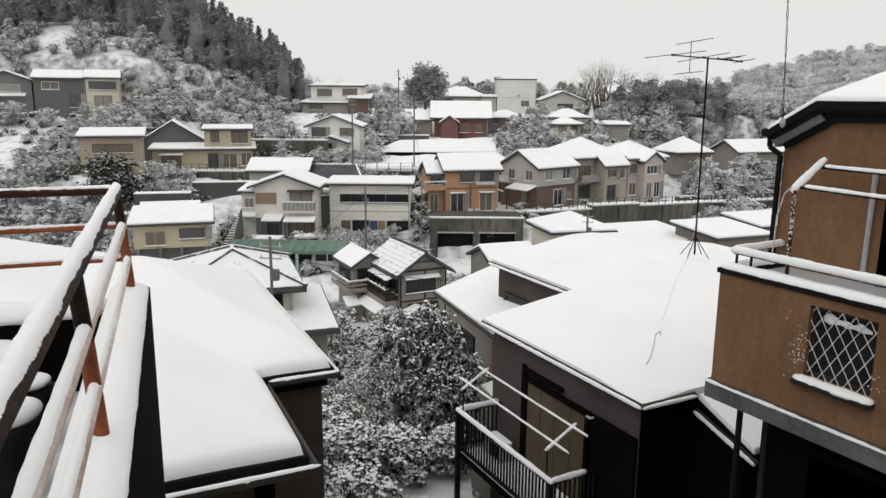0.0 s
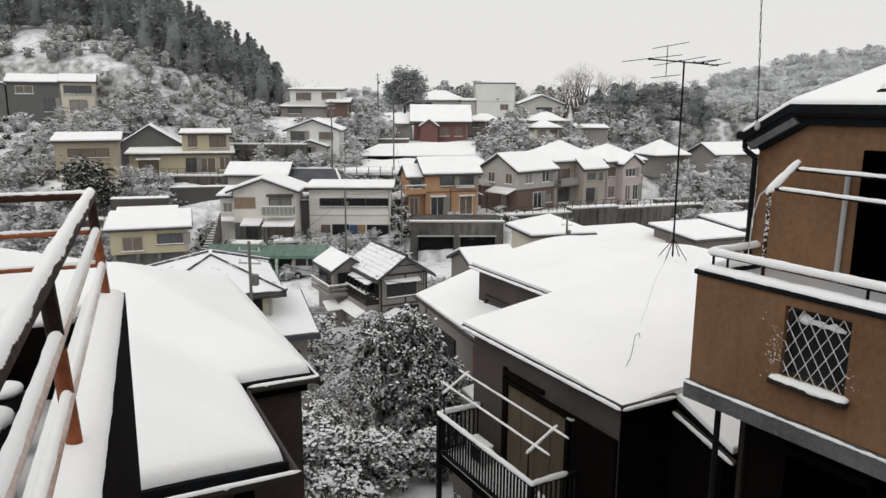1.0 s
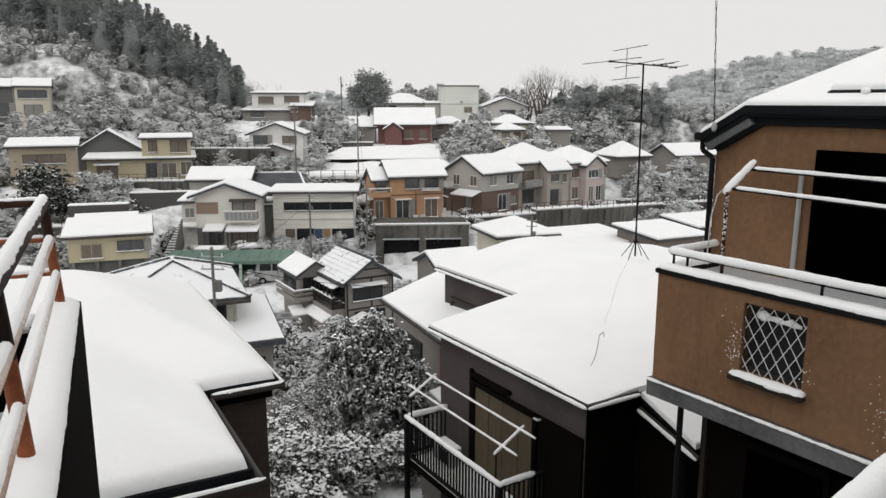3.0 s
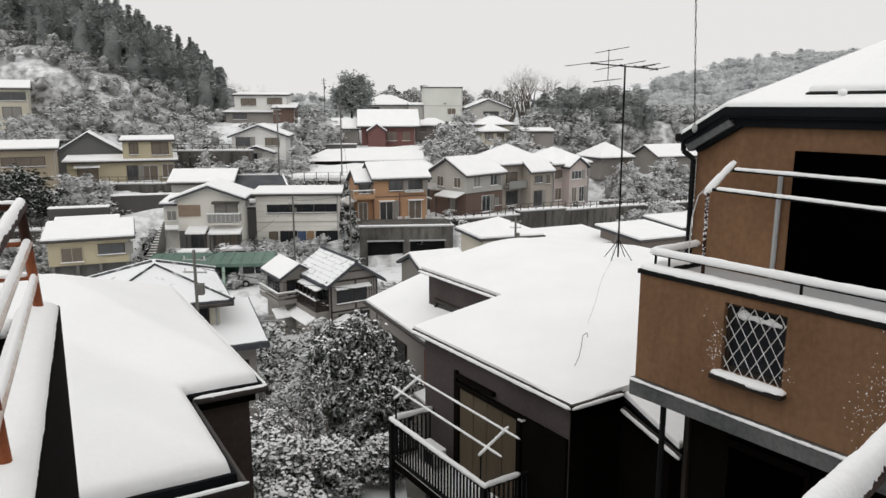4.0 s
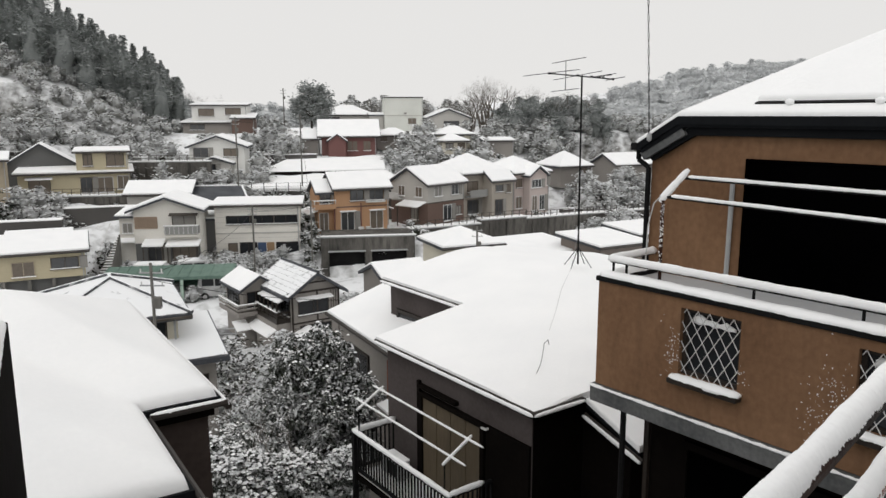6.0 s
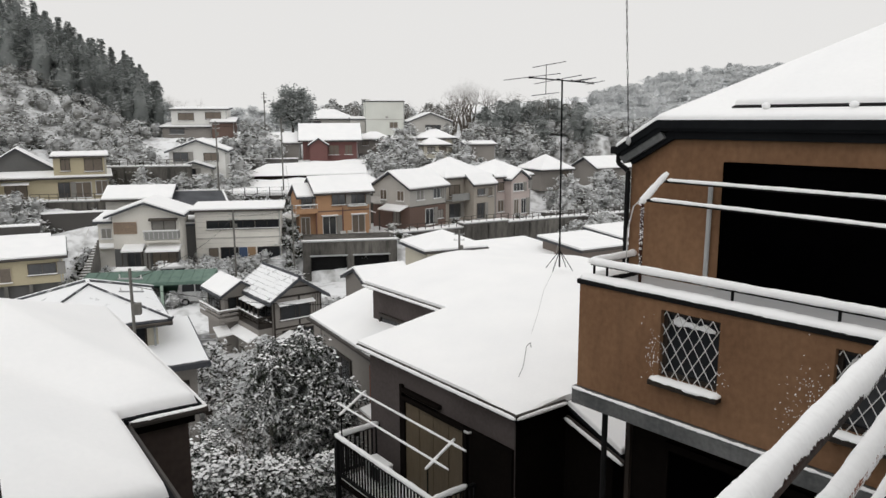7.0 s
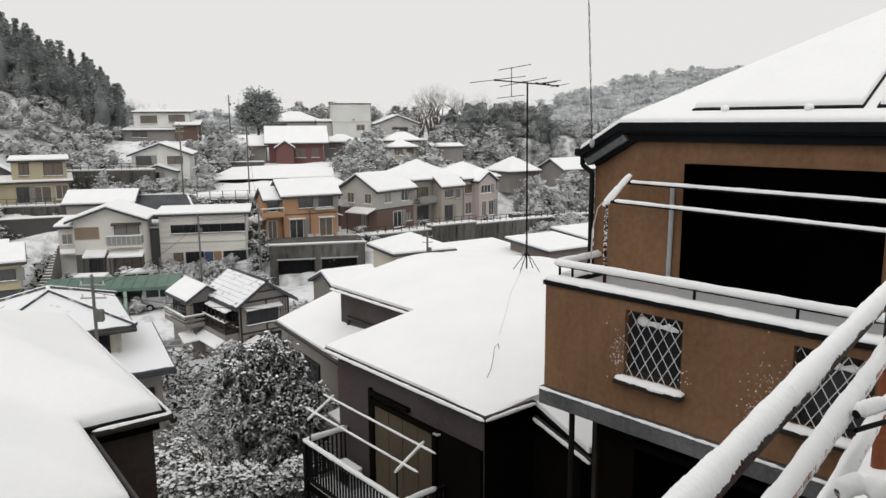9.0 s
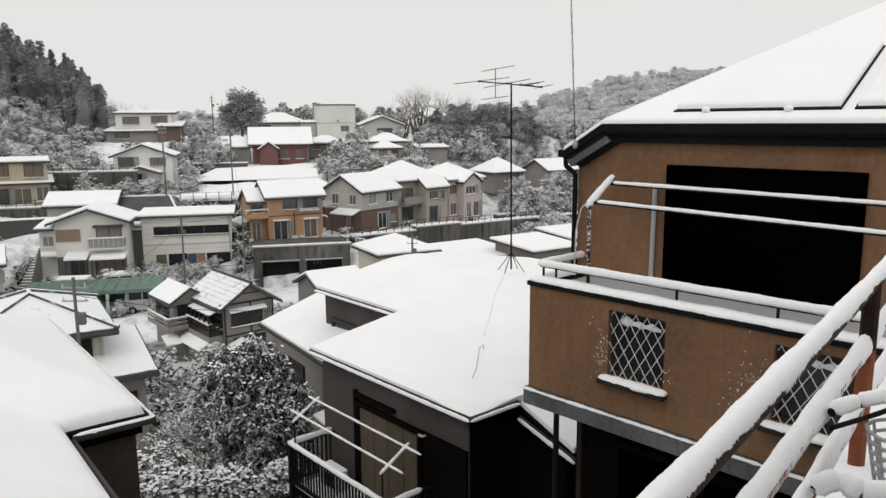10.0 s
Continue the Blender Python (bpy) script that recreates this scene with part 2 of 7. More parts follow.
def snow_strip(bm, a, b, width, height, step=0.03, seed=1, rough=0.12, lift=0.0):
    """Adds a lumpy rounded cap of snow along the line a to b."""
    rnd = random.Random(seed)
    a, b = Vector(a), Vector(b)
    d = (b - a)
    n = max(3, int(d.length / step))
    side = d.cross(Vector((0, 0, 1)))
    side = side.normalized() if side.length > 1e-6 else Vector((1, 0, 0))
    up = side.cross(d).normalized()
    prof = [(math.cos(t), math.sin(t)) for t in [radians(x) for x in (-20, 2, 28, 58, 90, 122, 152, 178, 200)]]
    rings = []
    ph = [rnd.uniform(0, 6.28) for _ in range(4)]
    for i in range(n + 1):
        at = i / n * d.length
        wob = rough * (0.5 * math.sin(at * 7 + ph[0]) + 0.35 * math.sin(at * 17 + ph[1]) + 0.25 * math.sin(at * 41 + ph[2]))
        taper = min(1.0, 0.6 + 0.4 * min(i, n - i) / 2.0)
        p = a + d * (i / n) + up * lift
        ring = []
        for k, (c, s_) in enumerate(prof):
            jit = 1 + wob + rnd.uniform(-rough, rough) * (0.75 if k in (0, 1, 7, 8) else 0.3)
            ring.append(bm.verts.new(p + side * (c * width / 2 * jit * taper) + up * (s_ * height * jit * taper)))
        rings.append(ring)
    for r0, r1 in zip(rings, rings[1:]):
        for k in range(len(prof) - 1):
            bm.faces.new((r0[k], r0[k + 1], r1[k + 1], r1[k]))
        bm.faces.new((r0[-1], r0[0], r1[0], r1[-1]))
    bm.faces.new(rings[0])
    bm.faces.new(rings[-1][::-1])
    return bm


def slab(polys, down, bevel=0.0, soft=0.0):
    """A sheet of joined polygons (their tops), given a thickness downwards."""
    key, verts, faces = {}, [], []
    for poly in polys:
        f = []
        for p in poly:
            k = tuple(round(c, 3) for c in p)
            if k not in key:
                key[k] = len(verts)
                verts.append(p)
            f.append(key[k])
        faces.append(f)
    bm = bmesh.new()
    top = [bm.verts.new(p) for p in verts]
    low = [bm.verts.new((p[0], p[1], p[2] - down)) for p in verts]
    used = {}
    for f in faces:
        for a, b in zip(f, f[1:] + f[:1]):
            used[(a, b)] = used.get((a, b), 0) + 1
    for f in faces:
        bm.faces.new([top[i] for i in f])
        bm.faces.new([low[i] for i in reversed(f)])
        for a, b in zip(f, f[1:] + f[:1]):
            if (b, a) not in used:
                bm.faces.new((top[a], low[a], low[b], top[b]))
    if soft:
        tops = set(top)
        folds = [e for e in bm.edges if e.verts[0] in tops and e.verts[1] in tops and all(set(f.verts) <= tops for f in e.link_faces)]
        bmesh.ops.bevel(bm, geom=folds, offset=soft, segments=5, affect="EDGES", profile=0.5)
        top = [v for v in bm.verts if v.is_valid and v not in set(low)]
    if bevel:
        bm.edges.ensure_lookup_table()
        tops = set(top)
        rim = [e for e in bm.edges if e.verts[0] in tops and e.verts[1] in tops and any(len(set(f.verts) & tops) == 2 for f in e.link_faces)]
        bmesh.ops.bevel(bm, geom=rim, offset=bevel, segments=3, affect="EDGES", profile=0.5)
    return bm


def cards(rng, centres, sizes, droop=0.35, slim=0.55, turn=0.75):
    """Leaf-like bent quads, one per centre, all facing more or less up: vertices and faces."""
    n = len(centres)
    az = rng.uniform(0, 2 * np.pi, n)
    tilt = rng.normal(0, turn, n)
    u = np.stack([np.cos(az), np.sin(az), np.zeros(n)], 1)
    v = np.stack([-np.sin(az) * np.cos(tilt), np.cos(az) * np.cos(tilt), np.sin(tilt)], 1)
    s = np.asarray(sizes)[:, None]
    drop = np.array([[0, 0, 1.0]]) * s * droop
    p0 = centres - u * s
    p1 = centres - v * s * slim
    p2 = centres + u * s - drop
    p3 = centres + v * s * slim - drop * 0.2
    verts = np.stack([p0, p1, p2, p3], 1).reshape(-1, 3)
    i = np.arange(n)[:, None] * 4
    tri = np.concatenate([i + [0, 1, 2], i + [0, 2, 3]], 1).reshape(-1, 3)
    return verts, tri


def raw_mesh(name, verts, tris, mat):
    me = bpy.data.meshes.new(name)
    verts, tris = np.asarray(verts, dtype=np.float32), np.asarray(tris, dtype=np.int32)
    me.vertices.add(len(verts))
    me.vertices.foreach_set("co", verts.ravel())
    me.loops.add(len(tris) * 3)
    me.loops.foreach_set("vertex_index", tris.ravel())
    me.polygons.add(len(tris))
    me.polygons.foreach_set("loop_start", np.arange(0, len(tris) * 3, 3, dtype=np.int32))
    me.update(calc_edges=True)
    me.validate()
    me.materials.append(mat)
    return me


def crown_points(rng, n, radii, clumps, spread, low=-0.75):
    """Points of an uneven crown: clumps scattered in an ellipsoid, leaves round each."""
    c = rng.normal(0, 1, (clumps * 3, 3))
    c /= np.linalg.norm(c, axis=1)[:, None]
    c = c[c[:, 2] > low][:clumps]
    c *= rng.uniform(0.45, 1.0, (len(c), 1)) ** 0.6
    c *= np.asarray(radii)
    pick = rng.integers(0, len(c), n)
    sp = spread * rng.uniform(0.6, 1.4, len(c))
    return c[pick] + rng.normal(0, 1, (n, 3)) * sp[pick][:, None] * np.array([1, 1, 0.7])


# ---- ground ----
def smooth(t):
    t = np.clip(t, 0, 1)
    return t * t * (3 - 2 * t)


# level plots cut into the slopes: middle x, middle y, half width, half depth, height
PADS = [(-52.3, 109, 6.5, 5, -3.6), (-61, 109, 4, 5, -3.4), (-36.2, 83, 4.5, 4, -8.9), (-28.6, 90.5, 6.5, 4, -9.4), (-33.7, 95, 4.5, 4, -9.0),
        (-15.5, 74, 5, 5, -13.6), (-7.4, 77, 5, 5, -14.3), (-22.5, 63, 4, 5, -15.6), (-17, 124, 6, 5, -2.9), (-14.7, 103, 4.5, 5, -7.9),
        (3.0, 116, 7, 5, -6.2), (13, 135, 4.5, 4, -2.8), (20.7, 133, 5, 4, -3.6), (19, 115, 3.2, 3, -6.2), (27.8, 113, 3.2, 3, -6.6), (36, 108, 4, 4, -10.0), (46, 113, 6, 4, -10.8), (11.5, 88, 5, 4, -12.3),
        (20, 93, 5, 5, -12.7), (27.5, 98, 4.5, 5, -12.9), (3, 80, 5, 4, -12.4), (-18, 84, 4, 3, -10.6), (3, 140, 5, 4, -2.6), (3.4, 67.5, 6.5, 4.7, -15.9), (-12.6, 59.8, 5.8, 2.6, -14.3)]


def ground_z(x, y):
    x, y = np.asarray(x, float), np.asarray(y, float)
    shift = 20 * smooth((x - 2) / 24) * smooth((125 - y) / 30)
    z = np.interp(y - shift, [-60, 0, 12, 25, 42, 62, 70, 76, 84, 90, 100, 112, 120, 135, 170, 260, 2000],
                  [-8, -9.5, -10.7, -13, -15.6, -15.6, -14.2, -12.5, -11.2, -9.3, -7.2, -5.8, -3.2, -2.2, -3, -6, -14])
    z = z + 3 * smooth((-20 - x) / 30) * smooth((y - 62) / 20)
    z = z + 12.5 * smooth((-0.17 * np.maximum(y, 118) - x) / 34) * smooth((y - 92) / 55)
    z = z + 21 * smooth((x - 60) / 110) * smooth((y - 170) / 110)
    for px, py, hw, hd, pz in PADS:
        far = np.maximum(np.abs(x - px) - hw, np.abs(y - py) - hd)
        w = smooth(1 - far / (5.0 if pz > -15 else 2.0))
        z = z * (1 - w) + pz * w
    return z


def clear_of_houses(x, y):
    """Whether a bush there keeps clear of the plots and of the strip before each house."""
    return all(abs(x - px) > hw + 0.6 or y > py + hd + 1 or y < py - hd - 4.5 for px, py, hw, hd, pz in PADS)


def build_ground():
    xs = np.concatenate([np.linspace(-900, -110, 14), np.linspace(-100, 130, 139), np.linspace(140, 1000, 20)])
    ys = np.concatenate([np.linspace(-300, -30, 8), np.linspace(-20, 180, 131), np.linspace(185, 420, 30), np.linspace(450, 1500, 14)])
    gx, gy = np.meshgrid(xs, ys)
    gz = ground_z(gx, gy)
    wob = np.sin(gx * 0.9 + np.sin(gy * 0.7)) * np.cos(gy * 0.8 + 0.6 * np.sin(gx * 0.5))
    gz = gz + 0.22 * wob
    nx, ny = len(xs), len(ys)
    i = (np.arange(ny - 1)[:, None] * nx + np.arange(nx - 1)[None, :]).ravel()
    tris = np.concatenate([np.stack([i, i + 1, i + nx + 1], 1), np.stack([i, i + nx + 1, i + nx], 1)])
    me = raw_mesh("ground", np.stack([gx, gy, gz], -1).reshape(-1, 3), tris, EARTH)
    me.polygons.foreach_set("use_smooth", [True] * len(me.polygons))
    structure(new("ground", me), "snow-covered sloping ground of a small valley", "ground")


build_ground()


# ---- houses ----
WALL = {}


def wall_mat(name, col):
    if name not in WALL:
        WALL[name] = material(name, [c * 0.8 for c in col], col, 0.9, 1.2, 0.2)
    return WALL[name]


FRAME_MESH = {}


def window(parent, x, z, w, h, y=0.0, frame_mat=None, side=None, panes=2, awning=False, glass=None):
    """A window on the front (or, with side, on the wall that runs back at that x) of a house: frame with bars, and panes of dark glass."""
    frame_mat = frame_mat or WHITE_FRAME
    t = 0.07
    bm = boxes((0, -0.06, 0, w, 0.05, t), (0, -0.06, h - t, w, 0.05, h), (0, -0.06, t, t, 0.05, h - t), (w - t, -0.06, t, w, 0.05, h - t))
    ob = part("window", bm, frame_mat, parent)
    ob.matrix_basis = pose(x, y, z) if side is None else pose(x, y, z, 0, 0, side)
    for k in range(1, panes):
        part("bar", boxes((w * k / panes - 0.03, -0.045, t, w * k / panes + 0.03, 0.04, h - t)), frame_mat, ob)
    kind = int(abs(x) * 10 + abs(z) * 7 + w * 13 + h * 3) % 5
    far = parent.matrix_world.translation.y > 50
    glass = glass or ({0: CURTAIN, 2: BLIND, 3: CURTAIN}.get(kind, GLASS_SKY) if far else GLASS_DARK)
    for k in range(panes):
        part("pane", boxes((max(t, w * k / panes + 0.03), -0.03, t, min(w - t, w * (k + 1) / panes - 0.03), 0.0, h - t)), glass, ob)
    part("sill", boxes((-0.06, -0.16, -0.06, w + 0.06, 0.0, 0.0)), frame_mat, ob)
    part("sill_snow", boxes((-0.05, -0.17, 0.002, w + 0.05, -0.065, 0.06)), SNOW, ob)
    if far and kind in (1, 4) and w < 2.1:
        part("shutter_box", boxes((w + 0.05, -0.13, -0.05, w + 0.62, -0.001, h + 0.04), bevel=0.015), BLIND, ob, "pale storm-shutter box")
    if awning:
        part("window_hood", slab([[(-0.25, -0.75, h + 0.05), (w + 0.25, -0.75, h + 0.05), (w + 0.25, 0.0, h + 0.28), (-0.25, 0.0, h + 0.28)]], 0.06), SNOW, ob)
    return ob


def roof_polys(kind, w, d, h, rise, o):
    """The faces of a roof over a plan w wide and d deep, eaves at h, overhang o."""
    x0, x1, y0, y1 = -o, w + o, -o, d + o
    if kind == "x":
        k = rise / (d / 2)
        e, r = h - k * o, h + rise
        return [[(x0, y0, e), (x1, y0, e), (x1, d / 2, r), (x0, d / 2, r)], [(x0, d / 2, r), (x1, d / 2, r), (x1, y1, e), (x0, y1, e)]]
    if kind == "y":
        k = rise / (w / 2)
        e, r = h - k * o, h + rise
        return [[(x0, y0, e), (w / 2, y0, r), (w / 2, y1, r), (x0, y1, e)], [(w / 2, y0, r), (x1, y0, e), (x1, y1, e), (w / 2, y1, r)]]
    if kind == "hip":
        m = min(w, d) / 2
        k = rise / m
        e, r = h - k * o, h + rise
        if w >= d:
            a, b = (m, d / 2, r), (w - m + 0.01, d / 2, r)
        else:
            a, b = (w / 2, m, r), (w / 2, d - m + 0.01, r)
        c = [(x0, y0, e), (x1, y0, e), (x1, y1, e), (x0, y1, e)]
        if w >= d:
            return [[c[0], c[1], b, a], [c[1], c[2], b], [c[2], c[3], a, b], [c[3], c[0], a]]
        return [[c[0], c[1], a], [c[1], c[2], b, a], [c[2], c[3], b], [c[3], c[0], a, b]]
    k = rise / d
    return [[(x0, y0, h - k * o), (x1, y0, h - k * o), (x1, y1, h + rise + k * o), (x0, y1, h + rise + k * o)]]


def shell(kind, w, d, h, rise, foot):
    """The walls under that roof."""
    bm = bmesh.new()
    if kind == "x":
        prof, axis = [(0, -foot), (d, -foot), (d, h), (d / 2, h + rise), (0, h)], "x"
    elif kind == "y":
        prof, axis = [(0, -foot), (w, -foot), (w, h), (w / 2, h + rise), (0, h)], "y"
    elif kind == "hip":
        prof, axis = [(0, -foot), (d, -foot), (d, h), (0, h)], "x"
    else:
        prof, axis = [(0, -foot), (d, -foot), (d, h + rise), (0, h)], "x"
    if axis == "x":
        a = [bm.verts.new((0, p, q)) for p, q in prof]
        b = [bm.verts.new((w, p, q)) for p, q in prof]
    else:
        a = [bm.verts.new((p, 0, q)) for p, q in prof]
        b = [bm.verts.new((p, d, q)) for p, q in prof]
    bm.faces.new(a)
    bm.faces.new(b[::-1])
    for i in range(len(prof)):
        j = (i + 1) % len(prof)
        bm.faces.new((a[i], b[i], b[j], a[j]))
    return bm


def moved(polys, dz, grow=0.0):
    return [[(p[0], p[1], p[2] + dz) for p in f] for f in polys]


def wing(parent, mat, kind, x, y, z, w, d, h, rise=1.2, over=0.5, foot=0.3, snow=0.16, roof=True, cover=None):
    """One block of a house: walls, roof and the snow on it, at an offset in the house."""
    ob = part("wall", shell(kind, w, d, h, rise, foot), mat, parent)
    ob.location = (x, y, z)
    if roof:
        polys = roof_polys(kind, w, d, h, rise, over)
        r = part("roof", slab(moved(polys, 0.09), 0.2), TILE_DARK, parent)
        r.location = (x, y, z)
        if kind != "y" and w > 3:
            low = polys[0][0][2]
            gt = part("gutter", tubes(((-over, -over - 0.05, low + 0.0), (w + over, -over - 0.05, low + 0.0), 0.06), seg=6), FAR_FRAME, parent)
            gt.location = (x, y, z)
            dp = part("downpipe", tubes(((w - 0.12, -0.07, -foot), (w - 0.12, -0.07, low - 0.25), 0.045), ((w - 0.12, -0.07, low - 0.25), (w - 0.12, -over - 0.03, low - 0.03), 0.045), seg=6), CONCRETE_PALE, parent)
            dp.location = (x, y, z)
        small = roof_polys(kind, w, d, h, rise, over - 0.05)
        s_ = part("snow_cover", slab(moved(small, 0.09 + snow), snow - 0.004, 0.05), cover or SNOW, parent, "smooth fresh snow layer" if cover is None else "thin patchy snow over tiles")
        s_.location = (x, y, z)
        if cover is not None:
            # dark capping along the folds of the roof, and tile courses showing through
            seen = set()
            for f in polys:
                for p, q in zip(f, f[1:] + f[:1]):
                    k = tuple(sorted((tuple(round(c, 2) for c in p), tuple(round(c, 2) for c in q))))
                    if k in seen:
                        rd = part("tile_ridge", tubes(((p[0], p[1], p[2] + 0.17), (q[0], q[1], q[2] + 0.17), 0.09), seg=7), TILE_DARK if kind == "y" else SNOW_PATCHY, parent, "ridge tiles")
                        rd.location = (x, y, z)
                    seen.add(k)
                a, b = Vector(f[0]), Vector(f[1])
                if len(f) == 4 and kind == "y":
                    a, b, c, d = Vector(f[0]), Vector(f[3]), Vector(f[2]), Vector(f[1])
                    if f is polys[1]:
                        a, b, c, d = Vector(f[1]), Vector(f[2]), Vector(f[3]), Vector(f[0])
                else:
                    c, d = (Vector(f[2]), Vector(f[3])) if len(f) == 4 else (Vector(f[2]), Vector(f[2]))
                up = Vector((0, 0, 0.09 + snow + 0.01))
                for q in range(1, 7 if kind == "y" else 1):
                    t = q / 7
                    cr = part("tile_course", tubes((a.lerp(d, t) + up, b.lerp(c, t) + up, 0.016), seg=5), SNOW_PATCHY, parent)
                    cr.location = (x, y, z)
    return ob


def house(label, x, y, z, yaw, group="houses on the hillside", name="house"):
    return thing(name, pose(x, y, z, 0, 0, yaw), label, "house", group)


# ---- the orange-brown stucco house beside the terrace ----
# local axes: x along the facade (towards the camera's end), y into the house, origin on the balcony's outer corner
def orange_house():
    m = pose(3.38, 8.70, 0, 0, 0, -60)
    hs = thing("house", m, "orange-brown stucco house with snowy roof and balcony", "house")
    LEN, BACK = 9.0, 9.0
    # lower block carrying the balcony, with two barred windows
    W1 = (1.20, 1.94, -2.97, -2.17)
    W2 = (3.13, 3.87, -2.97, -2.17)
    bm = bmesh.new()
    cuts = [0.0, W1[0], W1[1], W2[0], W2[1], LEN]
    for a, b in zip(cuts, cuts[1:]):
        if (a, b) in ((W1[0], W1[1]), (W2[0], W2[1])):
            box(bm, a, 0, -3.42, b, 0.16, W1[2])
            box(bm, a, 0, W1[3], b, 0.16, -2.06)
        else:
            box(bm, a, 0, -3.42, b, 0.16, -2.06)
    box(bm, 0, 0.16, -3.42, 0.16, BACK, -2.06)
    part("wall", bm, STUCCO_ORANGE, hs)
    for (a, b, lo, hi) in (W1, W2):
        fr = bmesh.new()
        box(fr, a, 0.07, lo, b, 0.15, lo + 0.05)
        box(fr, a, 0.07, hi - 0.05, b, 0.15, hi)
        box(fr, a, 0.07, lo + 0.05, a + 0.05, 0.15, hi - 0.05)
        box(fr, b - 0.05, 0.07, lo + 0.05, b, 0.15, hi - 0.05)
        wd = part("window", fr, BROWN_FRAME, hs, "small window behind a diamond grille")
        part("pane", boxes((a + 0.05, 0.11, lo + 0.05, b - 0.05, 0.12, hi - 0.05)), GLASS_DARK, wd)
        gr = bmesh.new()
        pitch, hh, ww = 0.145, hi - lo, b - a
        for sgn in (1, -1):
            for k in range(-8, 12):
                # slanted bars cut to the opening
                c0 = a + k * pitch
                sl = 0.62 * sgn
                pts = []
                for q in range(25):
                    zz = lo + hh * q / 24
                    xx = c0 + sl * (zz - lo) + (0 if sgn > 0 else 0.55)
                    if a + 0.01 < xx < b - 0.01:
                        pts.append((xx, zz))
                if len(pts) > 1:
                    tube(gr, (pts[0][0], 0.03 + 0.008 * sgn, pts[0][1]), (pts[-1][0], 0.03 + 0.008 * sgn, pts[-1][1]), 0.0055, seg=6)
        part("grille", gr, material_grille(), wd, "white snow-lined diamond grille")
        sb = boxes((a - 0.07, -0.12, lo - 0.09, b + 0.06, 0.1, lo - 0.03), bevel=0.008)
        part("sill", sb, BROWN_FRAME, wd)
        sc = bmesh.new()
        snow_strip(sc, (a - 0.07, -0.035, lo - 0.03), (b + 0.06, -0.035, lo - 0.03), 0.17, 0.045, 0.03, 5)
        part("snow_cover", sc, SNOW, wd, "ridge of snow", True)
        st = bmesh.new()
        snow_strip(st, (a + 0.12, 0.09, hi - 0.14), (b - 0.1, 0.09, hi - 0.16), 0.03, 0.06, 0.04, 7, 0.6)
        part("snow_patch", st, SNOW, wd, "snow caught at the top of the pane", True)
    # snow blown against the wall beside the windows
    fk = bmesh.new()
    rnd = random.Random(17)
    for cx, cz, n, sx, sz in ((1.12, -2.72, 70, 0.06, 0.16), (2.92, -2.75, 110, 0.12, 0.2), (2.75, -3.05, 26, 0.1, 0.12), (1.97, -2.8, 14, 0.05, 0.1)):
        for _ in range(n):
            r = rnd.uniform(0.003, 0.008)
            bmesh.ops.create_icosphere(fk, subdivisions=1, radius=r, matrix=Matrix.Translation((rnd.gauss(cx, sx), 0.0, rnd.gauss(cz, sz))) @ Matrix.Diagonal((1, 0.5, 1, 1)))
    tagged(part("snow_splatter", fk, SNOW, hs, "specks of blown snow on stucco"), kind="stuff")
    # grey band under the balcony block; the space below has its shade painted near-black
    part("band", boxes((-0.05, -0.05, -3.66, LEN, 0.2, -3.43), bevel=0.01), SOFFIT, hs, "grey weathered board")
    sb = bmesh.new()
    snow_strip(sb, (-0.05, -0.045, -3.45), (LEN, -0.045, -3.45), 0.045, 0.022, 0.03, 8, 0.3)
    part("snow_cover", sb, SNOW, hs, "thin line of snow", True)
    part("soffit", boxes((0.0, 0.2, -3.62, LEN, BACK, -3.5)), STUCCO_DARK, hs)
    part("lower_wall", boxes((0.25, 0.75, -10.5, LEN, 0.9, -3.62), (0.25, 0.9, -10.5, 0.4, BACK, -3.62)), STUCCO_DARK, hs, "wall under the overhang, shade put in its colour")
    part("corner_post", boxes((0.37, 0.6, -10.5, 0.43, 0.66, -3.62)), BROWN_FRAME, hs, "dark brown corner post")
    part("drain_post", tubes(((0.24, 0.3, -10.5), (0.24, 0.3, -3.62), 0.04)), BLACK_METAL, hs)
    # Door frames and panes are blackened to carry the overhang's shade.
    for a in (0.9, 2.1, 3.3):
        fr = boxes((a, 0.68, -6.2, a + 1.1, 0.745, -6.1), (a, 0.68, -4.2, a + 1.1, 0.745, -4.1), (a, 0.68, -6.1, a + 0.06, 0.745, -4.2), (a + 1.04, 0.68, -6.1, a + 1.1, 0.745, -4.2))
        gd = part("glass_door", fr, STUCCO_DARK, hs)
        part("pane", boxes((a + 0.06, 0.71, -6.1, a + 1.04, 0.72, -4.2)), PITCH_BLACK, gd)
    # balcony floor, parapet cap, rail
    part("balcony_floor", boxes((0.16, 0.16, -2.25, LEN, 1.02, -2.15)), CONCRETE_PALE, hs)
    part("parapet_cap", boxes((-0.03, -0.03, -2.06, LEN, 0.19, -2.0), (-0.03, 0.19, -2.06, 0.19, 1.02, -2.0), bevel=0.008), BLACK_METAL, hs, "black metal coping")
    sc = bmesh.new()
    snow_strip(sc, (-0.02, 0.08, -2.0), (LEN, 0.08, -2.0), 0.2, 0.075, 0.05, 11, 0.1)
    snow_strip(sc, (0.08, 0.15, -2.0), (0.08, 1.0, -2.0), 0.2, 0.075, 0.05, 12, 0.1)
    part("snow_cover", sc, SNOW, hs, "snow along the parapet", True)
